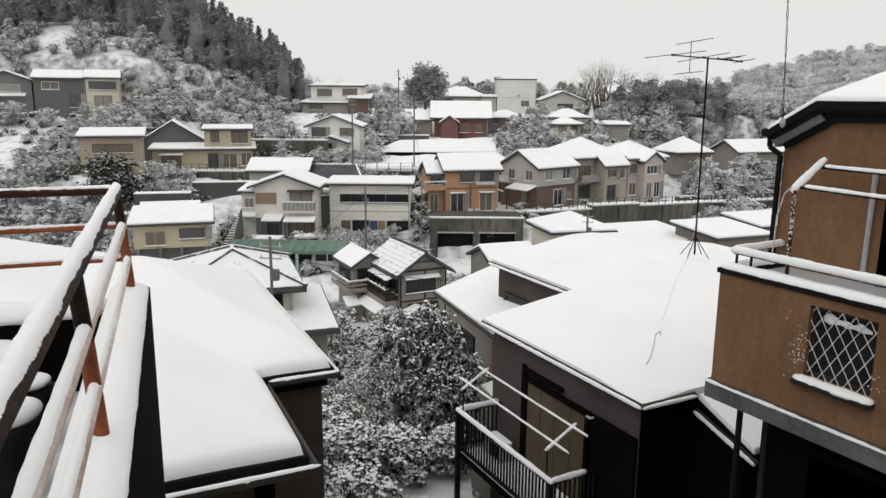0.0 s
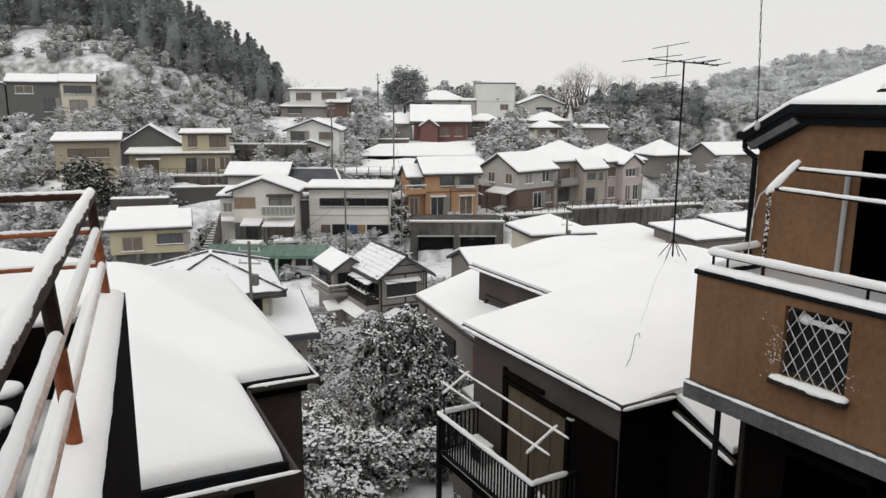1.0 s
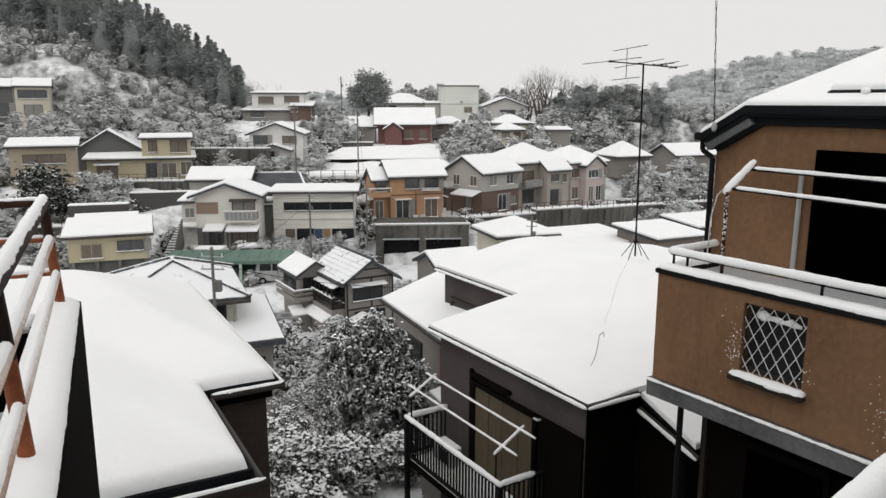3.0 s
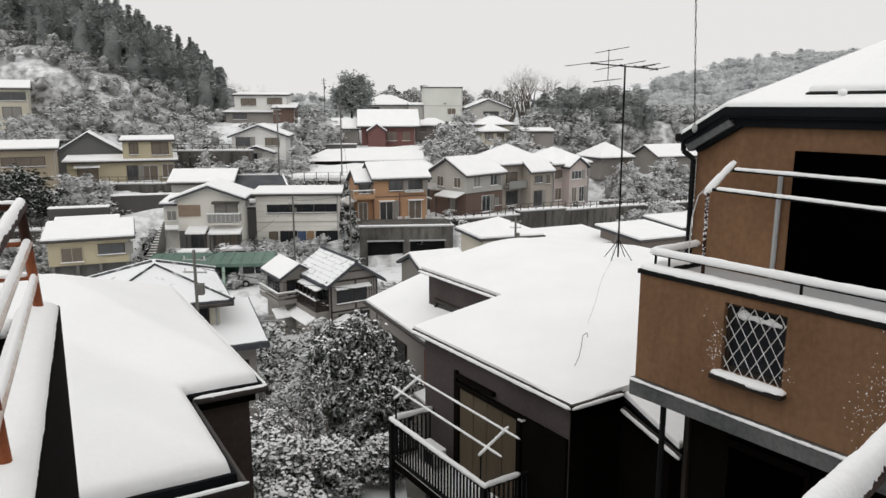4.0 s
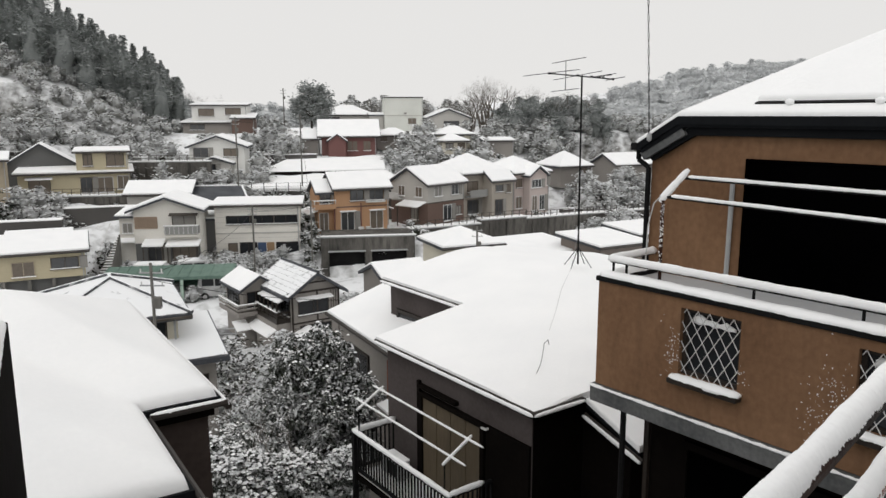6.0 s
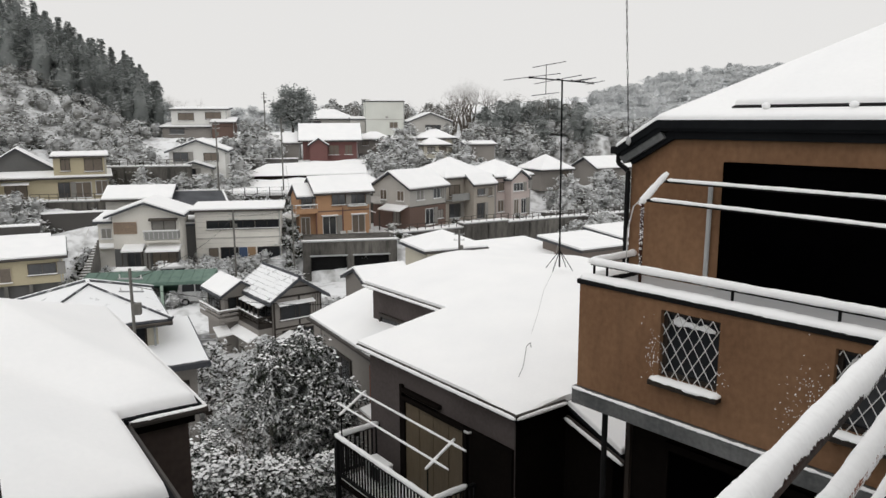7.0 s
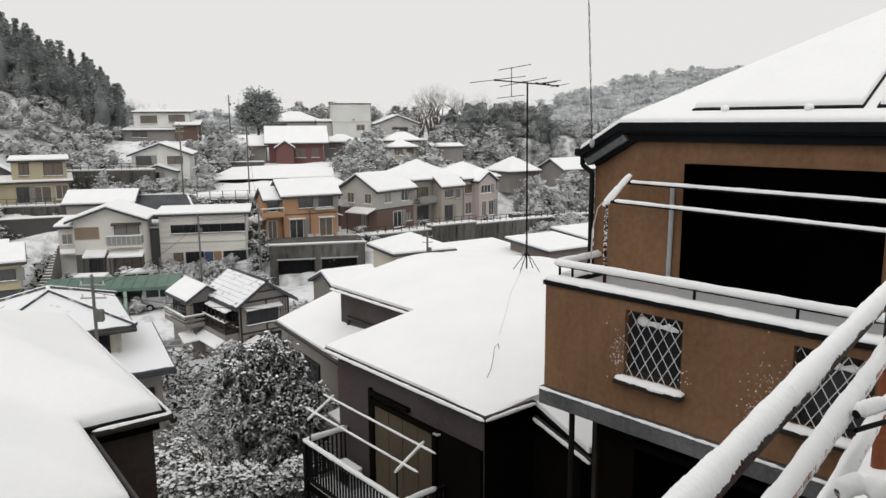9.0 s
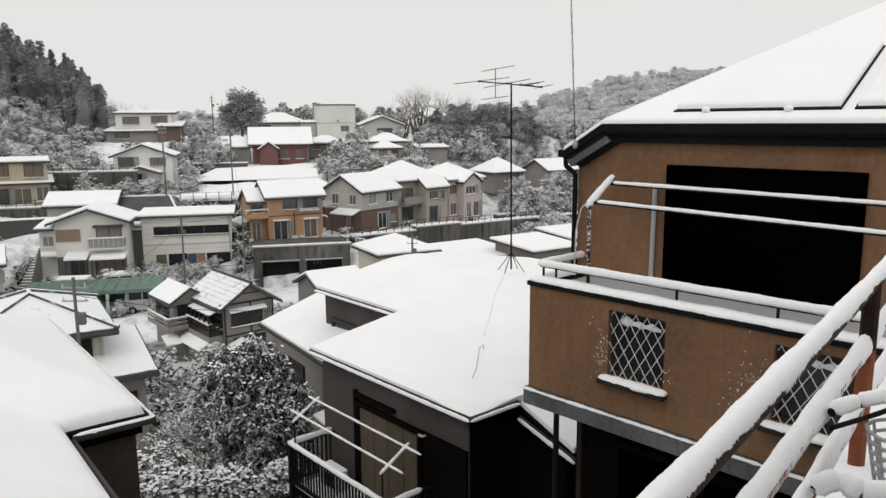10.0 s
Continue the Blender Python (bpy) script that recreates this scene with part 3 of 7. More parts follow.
    # Grey instead of snow white: the balcony's shade is in the sheet's colour.
    part("floor_shade_sheet", slab([[(0.17, 0.17, -2.06), (LEN, 0.17, -2.06), (LEN, 1.01, -2.06), (0.17, 1.01, -2.06)]], 0.085), wall_mat("floor_shade_grey", (0.46, 0.46, 0.465)), hs, "balcony floor sheet greyed for its shade")
    rail = bmesh.new()
    tube(rail, (0.1, 0.1, -1.8), (LEN, 0.1, -1.8), 0.026)
    tube(rail, (0.1, 0.1, -1.8), (0.1, 1.0, -1.8), 0.026)
    rl = part("balcony_rail", rail, BLACK_METAL, hs)
    for px in (0.14, 0.34, 2.0, 3.1, 4.6, 6.1, 7.6):
        part("post", tubes(((px, 0.1, -2.0), (px, 0.1, -1.81), 0.016)), BLACK_METAL, rl)
    part("post", tubes(((0.1, 0.85, -2.0), (0.1, 0.85, -1.81), 0.016)), BLACK_METAL, rl)
    rs = bmesh.new()
    snow_strip(rs, (0.06, 0.1, -1.785), (LEN, 0.1, -1.785), 0.075, 0.065, 0.03, 13, 0.08)
    snow_strip(rs, (0.1, 0.06, -1.785), (0.1, 1.02, -1.785), 0.075, 0.065, 0.03, 14, 0.08)
    part("snow_cover", rs, SNOW, rl, "thick snow on the rail", True)
    # upper storey
    up = bmesh.new()
    y0 = 1.02
    prof = [(-0.02, -2.2), (LEN, -2.2), (LEN, -0.26), (0.62, -0.26), (-0.02, -0.58)]
    f0 = [up.verts.new((a, y0, b)) for a, b in prof]
    f1 = [up.verts.new((a, BACK, b)) for a, b in prof]
    up.faces.new(f0)
    up.faces.new(f1[::-1])
    for i in range(5):
        up.faces.new((f0[i], f1[i], f1[(i + 1) % 5], f0[(i + 1) % 5]))
    part("upper_wall", up, STUCCO_ORANGE, hs)
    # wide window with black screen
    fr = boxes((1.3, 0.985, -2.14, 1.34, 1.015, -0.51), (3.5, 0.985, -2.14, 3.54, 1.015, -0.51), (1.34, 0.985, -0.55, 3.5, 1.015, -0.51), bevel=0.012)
    wd = part("balcony_window", fr, PITCH_BLACK, hs, "wide dark balcony window behind black netting")
    part("netting", boxes((1.34, 1.0, -2.14, 3.5, 1.015, -0.55)), PITCH_BLACK, wd)
    part("downpipe", tubes(((1.16, 0.97, -2.14), (1.17, 0.97, -0.8), 0.029)), CONCRETE_PALE, hs, "pale grey drain pipe")
    # fascia following the eave: level, then falling to the gutter
    def strip(z0, z1, y_out, grow, first=0):
        bm = bmesh.new()
        top = [(LEN + 0.1, z1), (0.45 - grow, z1), (-0.15 - grow, z1 - 0.34)]
        low = [(LEN + 0.1, z0), (0.52 - grow, z0), (-0.08 - grow, z0 - 0.34)]
        for k in range(first, 2):
            vs = [bm.verts.new((p[0], yy, p[1])) for yy in (y_out, 1.0) for p in (top[k], top[k + 1], low[k + 1], low[k])]
            bm.faces.new(vs[:4])
            bm.faces.new(vs[4:][::-1])
            for i in range(4):
                bm.faces.new((vs[i], vs[4 + i], vs[4 + (i + 1) % 4], vs[(i + 1) % 4]))
        return bm
    part("fascia", strip(-0.15, -0.02, 0.86, 0.0), FASCIA, hs, "charcoal metal fascia")
    part("eave_board", strip(-0.25, -0.153, 0.93, -0.12), FASCIA, hs, "dark under-eave board")
    part("eave_panel", strip(-0.24, -0.151, 0.875, -0.03, 1), SOFFIT, hs, "grey slanted eave panel")
    # roof: the front slope and the low side slope meet on a hip
    A, B = (0.45, 0.84, -0.02), (LEN + 0.1, 0.84, -0.02)
    G0, G1 = (-0.15, 0.84, -0.37), (-0.15, BACK, -0.37)
    T0, T1 = (5.45, 5.84, 2.88), (LEN + 0.1, 5.84, 2.88)
    A1 = (0.45, BACK, -0.02)
    part("roof", slab([[A, B, T1, T0], [A, T0, (5.45, BACK, 2.88), A1], [G0, A, A1, G1], [T0, T1, (LEN + 0.1, BACK, 2.88), (5.45, BACK, 2.88)]], 0.1), FASCIA, hs)
    def lifted(p, h=0.06):
        return (p[0], p[1], p[2] + h)
    part("snow_cover", slab([[lifted(p) for p in f] for f in ([A, B, T1, T0], [A, T0, (5.45, BACK, 2.88), A1], [G0, A, A1, G1], [T0, T1, (LEN + 0.1, BACK, 2.88), (5.45, BACK, 2.88)])], 0.056, 0.035), SNOW, hs, "thick smooth snow on the roof")
    # snow-covered solar panels set on the front slope
    k = 2.9 / 5.0
    for x0, x1, yy in ((1.37, 3.24, 0.975), (3.36, 5.6, 0.975)):
        q = [(x0, yy, 0.01 + k * (yy - 0.84)), (x1, yy, 0.01 + k * (yy - 0.84)), (x1, yy + 1.2, 0.01 + k * (yy + 0.36)), (x0 + (0.8 if x0 < 2 else 0.0), yy + 1.2, 0.01 + k * (yy + 0.36))]
        if x0 > 3.2:
            q = [(x0 + 0.0, yy + 0.0, q[0][2])] + q[1:]
        pn = part("solar_panel", slab([[lifted(p, 0.045) for p in q]], 0.05), BLACK_METAL, hs, "black-edged solar panel under snow")
        ins = [(q[0][0] + 0.02, q[0][1] + 0.03, q[0][2] + 0.03 * k), (q[1][0] - 0.02, q[1][1] + 0.03, q[1][2] + 0.03 * k), (q[2][0] - 0.02, q[2][1], q[2][2]), (q[3][0] + 0.02, q[3][1], q[3][2])]
        part("snow_cover", slab([[lifted(p, 0.11) for p in ins]], 0.062, 0.03), SNOW, pn, "snow layer")
        for cx in (x0 + 0.42, x0 + 1.35):
            cb = bmesh.new()
            bmesh.ops.create_icosphere(cb, subdivisions=2, radius=0.05, matrix=Matrix.Translation((cx, yy - 0.02, q[0][2] + 0.05)) @ Matrix.Diagonal((1, 0.8, 0.75, 1)))
            part("clamp", cb, SNOW, pn, "snow-capped panel clamp", True)
    # gutter, downpipe and its bends
    part("gutter", boxes((-0.25, 0.84, -0.46, -0.14, BACK, -0.36), bevel=0.02), BLACK_METAL, hs)
    dp = bmesh.new()
    for a, b in (((-0.17, 0.93, -0.43), (-0.17, 0.93, -0.58)), ((-0.17, 0.93, -0.58), (-0.03, 0.96, -0.68)), ((-0.03, 0.96, -0.68), (-0.03, 0.96, -2.3))):
        tube(dp, a, b, 0.035)
    part("downpipe", dp, BLACK_METAL, hs, "black downpipe with two bends")
    return hs


def material_grille():
    if "white_grille" in bpy.data.materials:
        return bpy.data.materials["white_grille"]
    return material("white_grille", (0.45, 0.44, 0.43), (0.7, 0.7, 0.7), 0.5, 8.0, 0.1, snow=0.4)


orange_house()


def drying_rack_orange():
    m = pose(3.38, 8.70, 0, 0, 0, -60)
    rk = thing("laundry_rack", m, "black laundry pole rack loaded with snow on the balcony", "laundry rack")
    p0, p1 = Vector((0.45, 0.62, -1.05)), Vector((0.64, 0.84, -0.70))
    part("post", tubes(((0.46, 0.62, -2.06), tuple(p0), 0.022)), RUSTY_BLACK, rk)
    part("arm", tubes((tuple(p0), tuple(p1), 0.02)), RUSTY_BLACK, rk)
    sc = bmesh.new()
    snow_strip(sc, p0 - Vector((0.03, 0, 0.03)), p1 + Vector((0.02, 0, 0.03)), 0.09, 0.06, 0.03, 21)
    part("snow_cover", sc, SNOW, rk, "snow on the arm", True)
    for f, dip in ((0.12, 0.09), (0.8, 0.05)):
        q = p0 + (p1 - p0) * f
        a, b = (q.x + 0.03, q.y, q.z), (q.x + 5.0, q.y, q.z - dip)
        pl = part("pole", tubes((a, b, 0.02)), BLACK_METAL, rk, "laundry pole")
        sp = bmesh.new()
        snow_strip(sp, (a[0] + 0.05, a[1], a[2] + 0.012), (b[0], b[1], b[2] + 0.012), 0.046, 0.03, 0.02, 22 + int(f * 10), 0.12)
        part("snow_cover", sp, SNOW, pl, "snow on the pole", True)
    tw = bmesh.new()
    rnd = random.Random(25)
    for _ in range(130):
        an = rnd.uniform(3.3, 6.1)
        bmesh.ops.create_icosphere(tw, subdivisions=1, radius=rnd.uniform(0.004, 0.01), matrix=Matrix.Translation((0.458 + 0.021 * math.cos(an), 0.62 + 0.021 * math.sin(an), rnd.uniform(-1.95, -1.05))))
    tagged(part("snow_fleck", tw, SNOW, rk, "snow flecks on the post"), kind="stuff")
    wire = bmesh.new()
    pts = [(0.43, 0.6, -1.0), (0.32, 0.62, -1.1), (0.22, 0.66, -1.4), (0.18, 0.7, -1.85)]
    for a, b in zip(pts, pts[1:]):
        tube(wire, a, b, 0.008, seg=6)
    part("cord", wire, WHITE_FRAME, rk)


drying_rack_orange()


# ---- the dark house with the wide snowy roof ----
# local axes: x to the ridge, y away along the eave; origin at the roof's near corner
M_POSE = pose(3.49, 11.99, 0, 0, 0, 27.5)


def roof_house():
    hs = thing("house", M_POSE, "dark taupe house with a wide snow-covered roof", "house")
    S, N = 0.149, 0.165

    def pz(u):
        return -5.2 + S * u
    R = 6.15
    zr = pz(R)
    c = lambda u, v, z: (u, v, z)
    far = [c(2.64, 9.4, pz(2.64)), c(R, 9.75, zr)]
    front = [c(0, 0, -5.2), c(R, 5.55, zr), c(2.64, 5.43, pz(2.64)), c(0, 5.43, -5.2)]
    back = [c(2.64, 5.43, pz(2.64)), c(R, 5.55, zr), far[1], far[0]]
    hip = [c(0, 0, -5.2), c(1.23, 0, -5.2), c(12.2, 0, -5.2), c(R, 5.55, zr)]
    right = [c(12.2, 0, -5.2), c(12.2, 9.75, -5.2), far[1], c(R, 5.55, zr)]
    polys = [front, back, hip, right]
    part("roof", slab(moved(polys, -0.06), 0.09), FASCIA, hs)
    part("snow_cover", slab(moved(polys, 0.06), 0.115, 0.05, 0.9), SNOW, hs, "smooth unbroken snow on the roof")
    low = [[c(1.35, 0.0, -5.3), c(1.35, -1.3, -5.82), c(7.5, -1.3, -5.82), c(7.5, 0.0, -5.3)]]
    part("lower_roof", slab(moved(low, -0.05), 0.09), FASCIA, hs)
    part("snow_cover", slab(moved(low, 0.06), 0.11, 0.04), SNOW, hs, "snow on the lower roof")
    for a, b, sd in (((0.0, 5.43, -5.25), (0.0, -0.05, -5.25), 3), ((-0.02, -0.02, -5.25), (1.25, -0.02, -5.25), 4), ((2.6, 9.4, -4.86), (2.6, 5.45, -4.86), 5), ((1.33, 0.0, -5.58), (1.33, -1.38, -6.0), 6)):
        gb = bmesh.new()
        tube(gb, a, b, 0.05, seg=8)
        gt = part("gutter", gb, BROWN_FRAME, hs, "brown gutter filled with snow")
        sn = bmesh.new()
        out = Vector((-0.05, 0, -0.02)) if sd in (3, 5, 6) else Vector((0, -0.05, -0.02))
        snow_strip(sn, Vector(a) + out, Vector(b) + out, 0.065, 0.05, 0.05, 30 + sd, 0.12)
        part("snow_cover", sn, SNOW, gt, "snow in the gutter", True)
    # walls
    part("wall", boxes((0.18, 0.2, -11.5, 6.0, 5.2, -5.26)), STUCCO_TAUPE, hs)
    part("back_wall", boxes((2.85, 5.2, -11.5, 9.0, 9.3, -4.95)), STUCCO_TAUPE, hs)
    # Dark sheet over the taupe wall paints this face as its shaded side.
    part("near_wall", boxes((0.2, 0.185, -11.5, 6.0, 0.198, -5.28), (1.5, -1.0, -11.5, 7.2, 0.18, -5.72)), STUCCO_DARK, hs, "near wall darkened for its shaded side")
    fr = boxes((2.78, 6.4, -7.2, 2.845, 8.9, -7.1), (2.78, 6.4, -5.75, 2.845, 8.9, -5.65), (2.78, 8.8, -7.1, 2.845, 8.9, -5.75), (2.78, 7.6, -7.1, 2.845, 7.66, -5.75), (2.78, 6.4, -7.1, 2.845, 6.48, -5.75))
    wd = part("window", fr, BROWN_FRAME, hs)
    part("pane", boxes((2.81, 6.48, -7.1, 2.83, 8.8, -5.75)), GLASS_DARK, wd)
    # balcony door with tan storm shutters in a brown frame
    sh = boxes((0.08, 1.5, -8.1, 0.175, 1.62, -6.0), (0.08, 3.65, -8.1, 0.175, 3.765, -6.0), (0.06, 1.4, -6.1, 0.175, 3.765, -6.0), (0.06, 2.4, -5.92, 0.175, 3.75, -5.83), (0.1, 3.77, -8.1, 0.175, 3.87, -5.78), bevel=0.012)
    dr = part("shutter_frame", sh, STUCCO_DARK, hs, "near-black door frame with shutter rail")
    for a in (1.62, 2.64):
        part("shutter", boxes((0.12, a, -8.08, 0.165, a + 1.0, -6.11), (0.105, a + 0.48, -8.0, 0.12, a + 0.52, -6.16)), SHUTTER, dr, "closed tan storm shutter")
    part("dark_panel", boxes((0.11, 0.21, -11.0, 0.175, 1.45, -6.0)), STUCCO_DARK, hs, "near-black side panel")
    part("window_hood", boxes((0.02, 1.36, -6.06, 0.175, 1.5, -6.03)), WHITE_FRAME, hs)
    # balcony deck and railing
    fl = part("balcony_deck", boxes((-0.95, 1.25, -8.22, 0.18, 4.85, -8.1)), STUCCO_DARK, hs)
    part("snow_cover", boxes((-0.9, 1.3, -8.1, 0.1, 4.8, -8.06), bevel=0.01), SNOW, fl, "thin snow on the deck")
    rail = boxes((-0.99, 1.21, -7.12, -0.91, 4.89, -7.06), (-0.91, 1.21, -7.12, 0.18, 1.29, -7.06), (-0.91, 4.81, -7.12, 0.18, 4.89, -7.06),
                 (-0.98, 1.22, -7.98, -0.92, 4.88, -7.92), (-0.91, 1.22, -7.98, 0.18, 1.28, -7.92), (-0.91, 4.82, -7.98, 0.18, 4.88, -7.92))
    rl = part("balustrade", rail, BLACK_METAL, hs, "black metal balcony railing")
    bal = boxes((-0.016, -0.016, -0.82, 0.016, 0.016, 0.0))
    first = part("baluster", bal, BLACK_METAL, rl)
    first.location = (-0.95, 1.36, -7.11)
    spots = [(-0.95, 1.36 + 0.115 * i) for i in range(1, 30)] + [(-0.83 + 0.115 * i, 1.25) for i in range(9)] + [(-0.83 + 0.115 * i, 4.85) for i in range(9)]
    for u, v in spots:
        b2 = first.copy()
        scene.collection.objects.link(b2)
        b2.location = (u, v, -7.11)
    for u, v in ((-0.95, 1.25), (-0.95, 4.85)):
        part("corner_post", boxes((u - 0.05, v - 0.05, -11.5, u + 0.05, v + 0.05, -7.12)), BLACK_METAL, rl)
    sn = bmesh.new()
    snow_strip(sn, (-0.95, 1.18, -7.06), (-0.95, 4.92, -7.06), 0.11, 0.06, 0.05, 41)
    snow_strip(sn, (-0.95, 1.25, -7.06), (-0.1, 1.25, -7.06), 0.11, 0.07, 0.05, 42)
    snow_strip(sn, (-0.95, 4.85, -7.06), (0.15, 4.85, -7.06), 0.12, 0.09, 0.05, 43)
    part("snow_cover", sn, SNOW, rl, "snow on the handrail", True)
    return hs


roof_house()


def laundry_rack_m():
    rk = thing("laundry_rack", M_POSE, "thin laundry poles with snow on the dark house's balcony", "laundry rack")
    for v in (1.42, 4.68):
        part("post", tubes(((-0.92, v, -7.1), (-0.92, v, -6.49), 0.018)), BLACK_METAL, rk)
        ar = part("arm", tubes(((-0.95, v, -6.51), (-0.3, v, -6.13), 0.016)), BLACK_METAL, rk)
        sn = bmesh.new()
        snow_strip(sn, (-0.97, v, -6.51), (-0.26, v, -6.10), 0.06, 0.04, 0.03, 45)
        part("snow_cover", sn, SNOW, ar, "snow on the arm", True)
    for u, z, v0, v1 in ((-0.78, -6.39, 0.95, 5.1), (-0.36, -6.15, 0.95, 5.0)):
        pl = part("pole", tubes(((u, v0, z), (u, v1, z), 0.014)), WHITE_FRAME, rk)
        sn = bmesh.new()
        snow_strip(sn, (u, v0, z), (u, v1, z), 0.042, 0.03, 0.05, 46)
        part("snow_cover", sn, SNOW, pl, "snow on the pole", True)


laundry_rack_m()


def storage_box():
    bx = thing("outdoor_unit", M_POSE @ pose(-0.28, 4.15, -8.06), "pale air-conditioner unit with snow on its top", "air conditioner")
    part("casing", boxes((-0.15, -0.34, 0.02, 0.15, 0.34, 0.42), bevel=0.015), CONCRETE_PALE, bx)
    part("snow_cover", boxes((-0.16, -0.35, 0.421, 0.16, 0.35, 0.48), bevel=0.03), SNOW, bx, "snow cap")
    part("grille", boxes((-0.165, -0.26, 0.08, -0.151, 0.12, 0.38)), BLACK_METAL, bx)


storage_box()


# ---- television antenna on a guyed mast ----
def antenna():
    base = Vector((6.94, 19.8, -4.2))
    an = thing("antenna", Matrix.Translation(base), "tall thin television antenna mast with guy wires on a snowy roof", "antenna")
    top = 5.25
    part("mast", tubes(((0, 0, 0), (-0.05, 0, top), 0.026), seg=8), BLACK_METAL, an)
    for k in range(4):
        a = radians(45 + 90 * k)
        part("foot", tubes(((0.42 * math.cos(a), 0.42 * math.sin(a), -0.06), (0.0, 0, 0.5), 0.012), seg=6), BLACK_METAL, an)
    # head: lengths along the line across the view and upwards
    side = Vector((0.944, -0.33, 0))
    hub = Vector((-0.05, 0, top))

    def at(u, w, deep=0.0):
        return hub + side * (u * 0.0161) + Vector((0.33, 0.944, 0)) * deep + Vector((0, 0, w * 0.0161))
    y1 = part("yagi_aerial", tubes((at(-54, 3, -0.3), at(52, -6, 0.3), 0.017), seg=8), BLACK_METAL, an)
    for u0, w0, u1, w1, d in ((-98, -1, -3, 9, -0.3), (-47, -7, 33, 7, 0.0), (12, -3, 57, 3, 0.15), (22, -3, 50, 1, 0.2), (40, -8, 72, -2, 0.3)):
        part("rod", tubes((at(u0, w0, d), at(u1, w1, d), 0.009), seg=6), BLACK_METAL, y1)
    for u, w, d in ((-54, 3, -0.3), (-7, 0, 0.0), (16, -2, 0.1), (30, -3, 0.2), (36, -4, 0.22), (52, -6, 0.3)):
        part("clamp", tubes((at(u - 2, w, d), at(u + 2, w, d), 0.03), seg=8), BLACK_METAL, y1)
    y2 = part("reflector", tubes((at(-27, 25, -0.16), at(-27, -25, -0.16), 0.01), seg=6), BLACK_METAL, an)
    for u0, w0, u1, w1 in ((-50, 20, 6, 29), (-51, -27, -5, -22)):
        part("rod", tubes((at(u0, w0, -0.16), at(u1, w1, -0.16), 0.009), seg=6), BLACK_METAL, y2)
    cable = bmesh.new()
    pts = [Vector(p) - base for p in ((6.93, 19.78, -3.2), (6.5, 19.1, -4.2), (5.9, 17.95, -4.38), (5.52, 17.05, -4.5), (5.2, 16.25, -4.57), (4.94, 15.67, -4.64), (4.74, 15.21, -4.71))]
    for a, b in zip(pts, pts[1:]):
        tube(cable, a, b, 0.004, seg=5)
    part("cable", cable, CONCRETE_PALE, an, "pale thin aerial cable")


antenna()


def roof_cable():
    cb = thing("loose_cable", Matrix.Translation((4.9, 14.9, -4.8)), "loose grey cable end sticking out of roof snow", "cable")
    bm = bmesh.new()
    pts = [Vector(p) - Vector((4.9, 14.9, -4.8)) for p in ((4.52, 14.5, -4.8), (4.53, 14.59, -4.72), (4.4, 14.44, -4.74), (4.24, 14.0, -4.84), (4.08, 13.59, -4.9), (3.9, 13.25, -4.96))]
    for a, b in zip(pts, pts[1:]):
        tube(bm, a, b, 0.007, seg=5)
    part("cable", bm, SOFFIT, cb)


roof_cable()


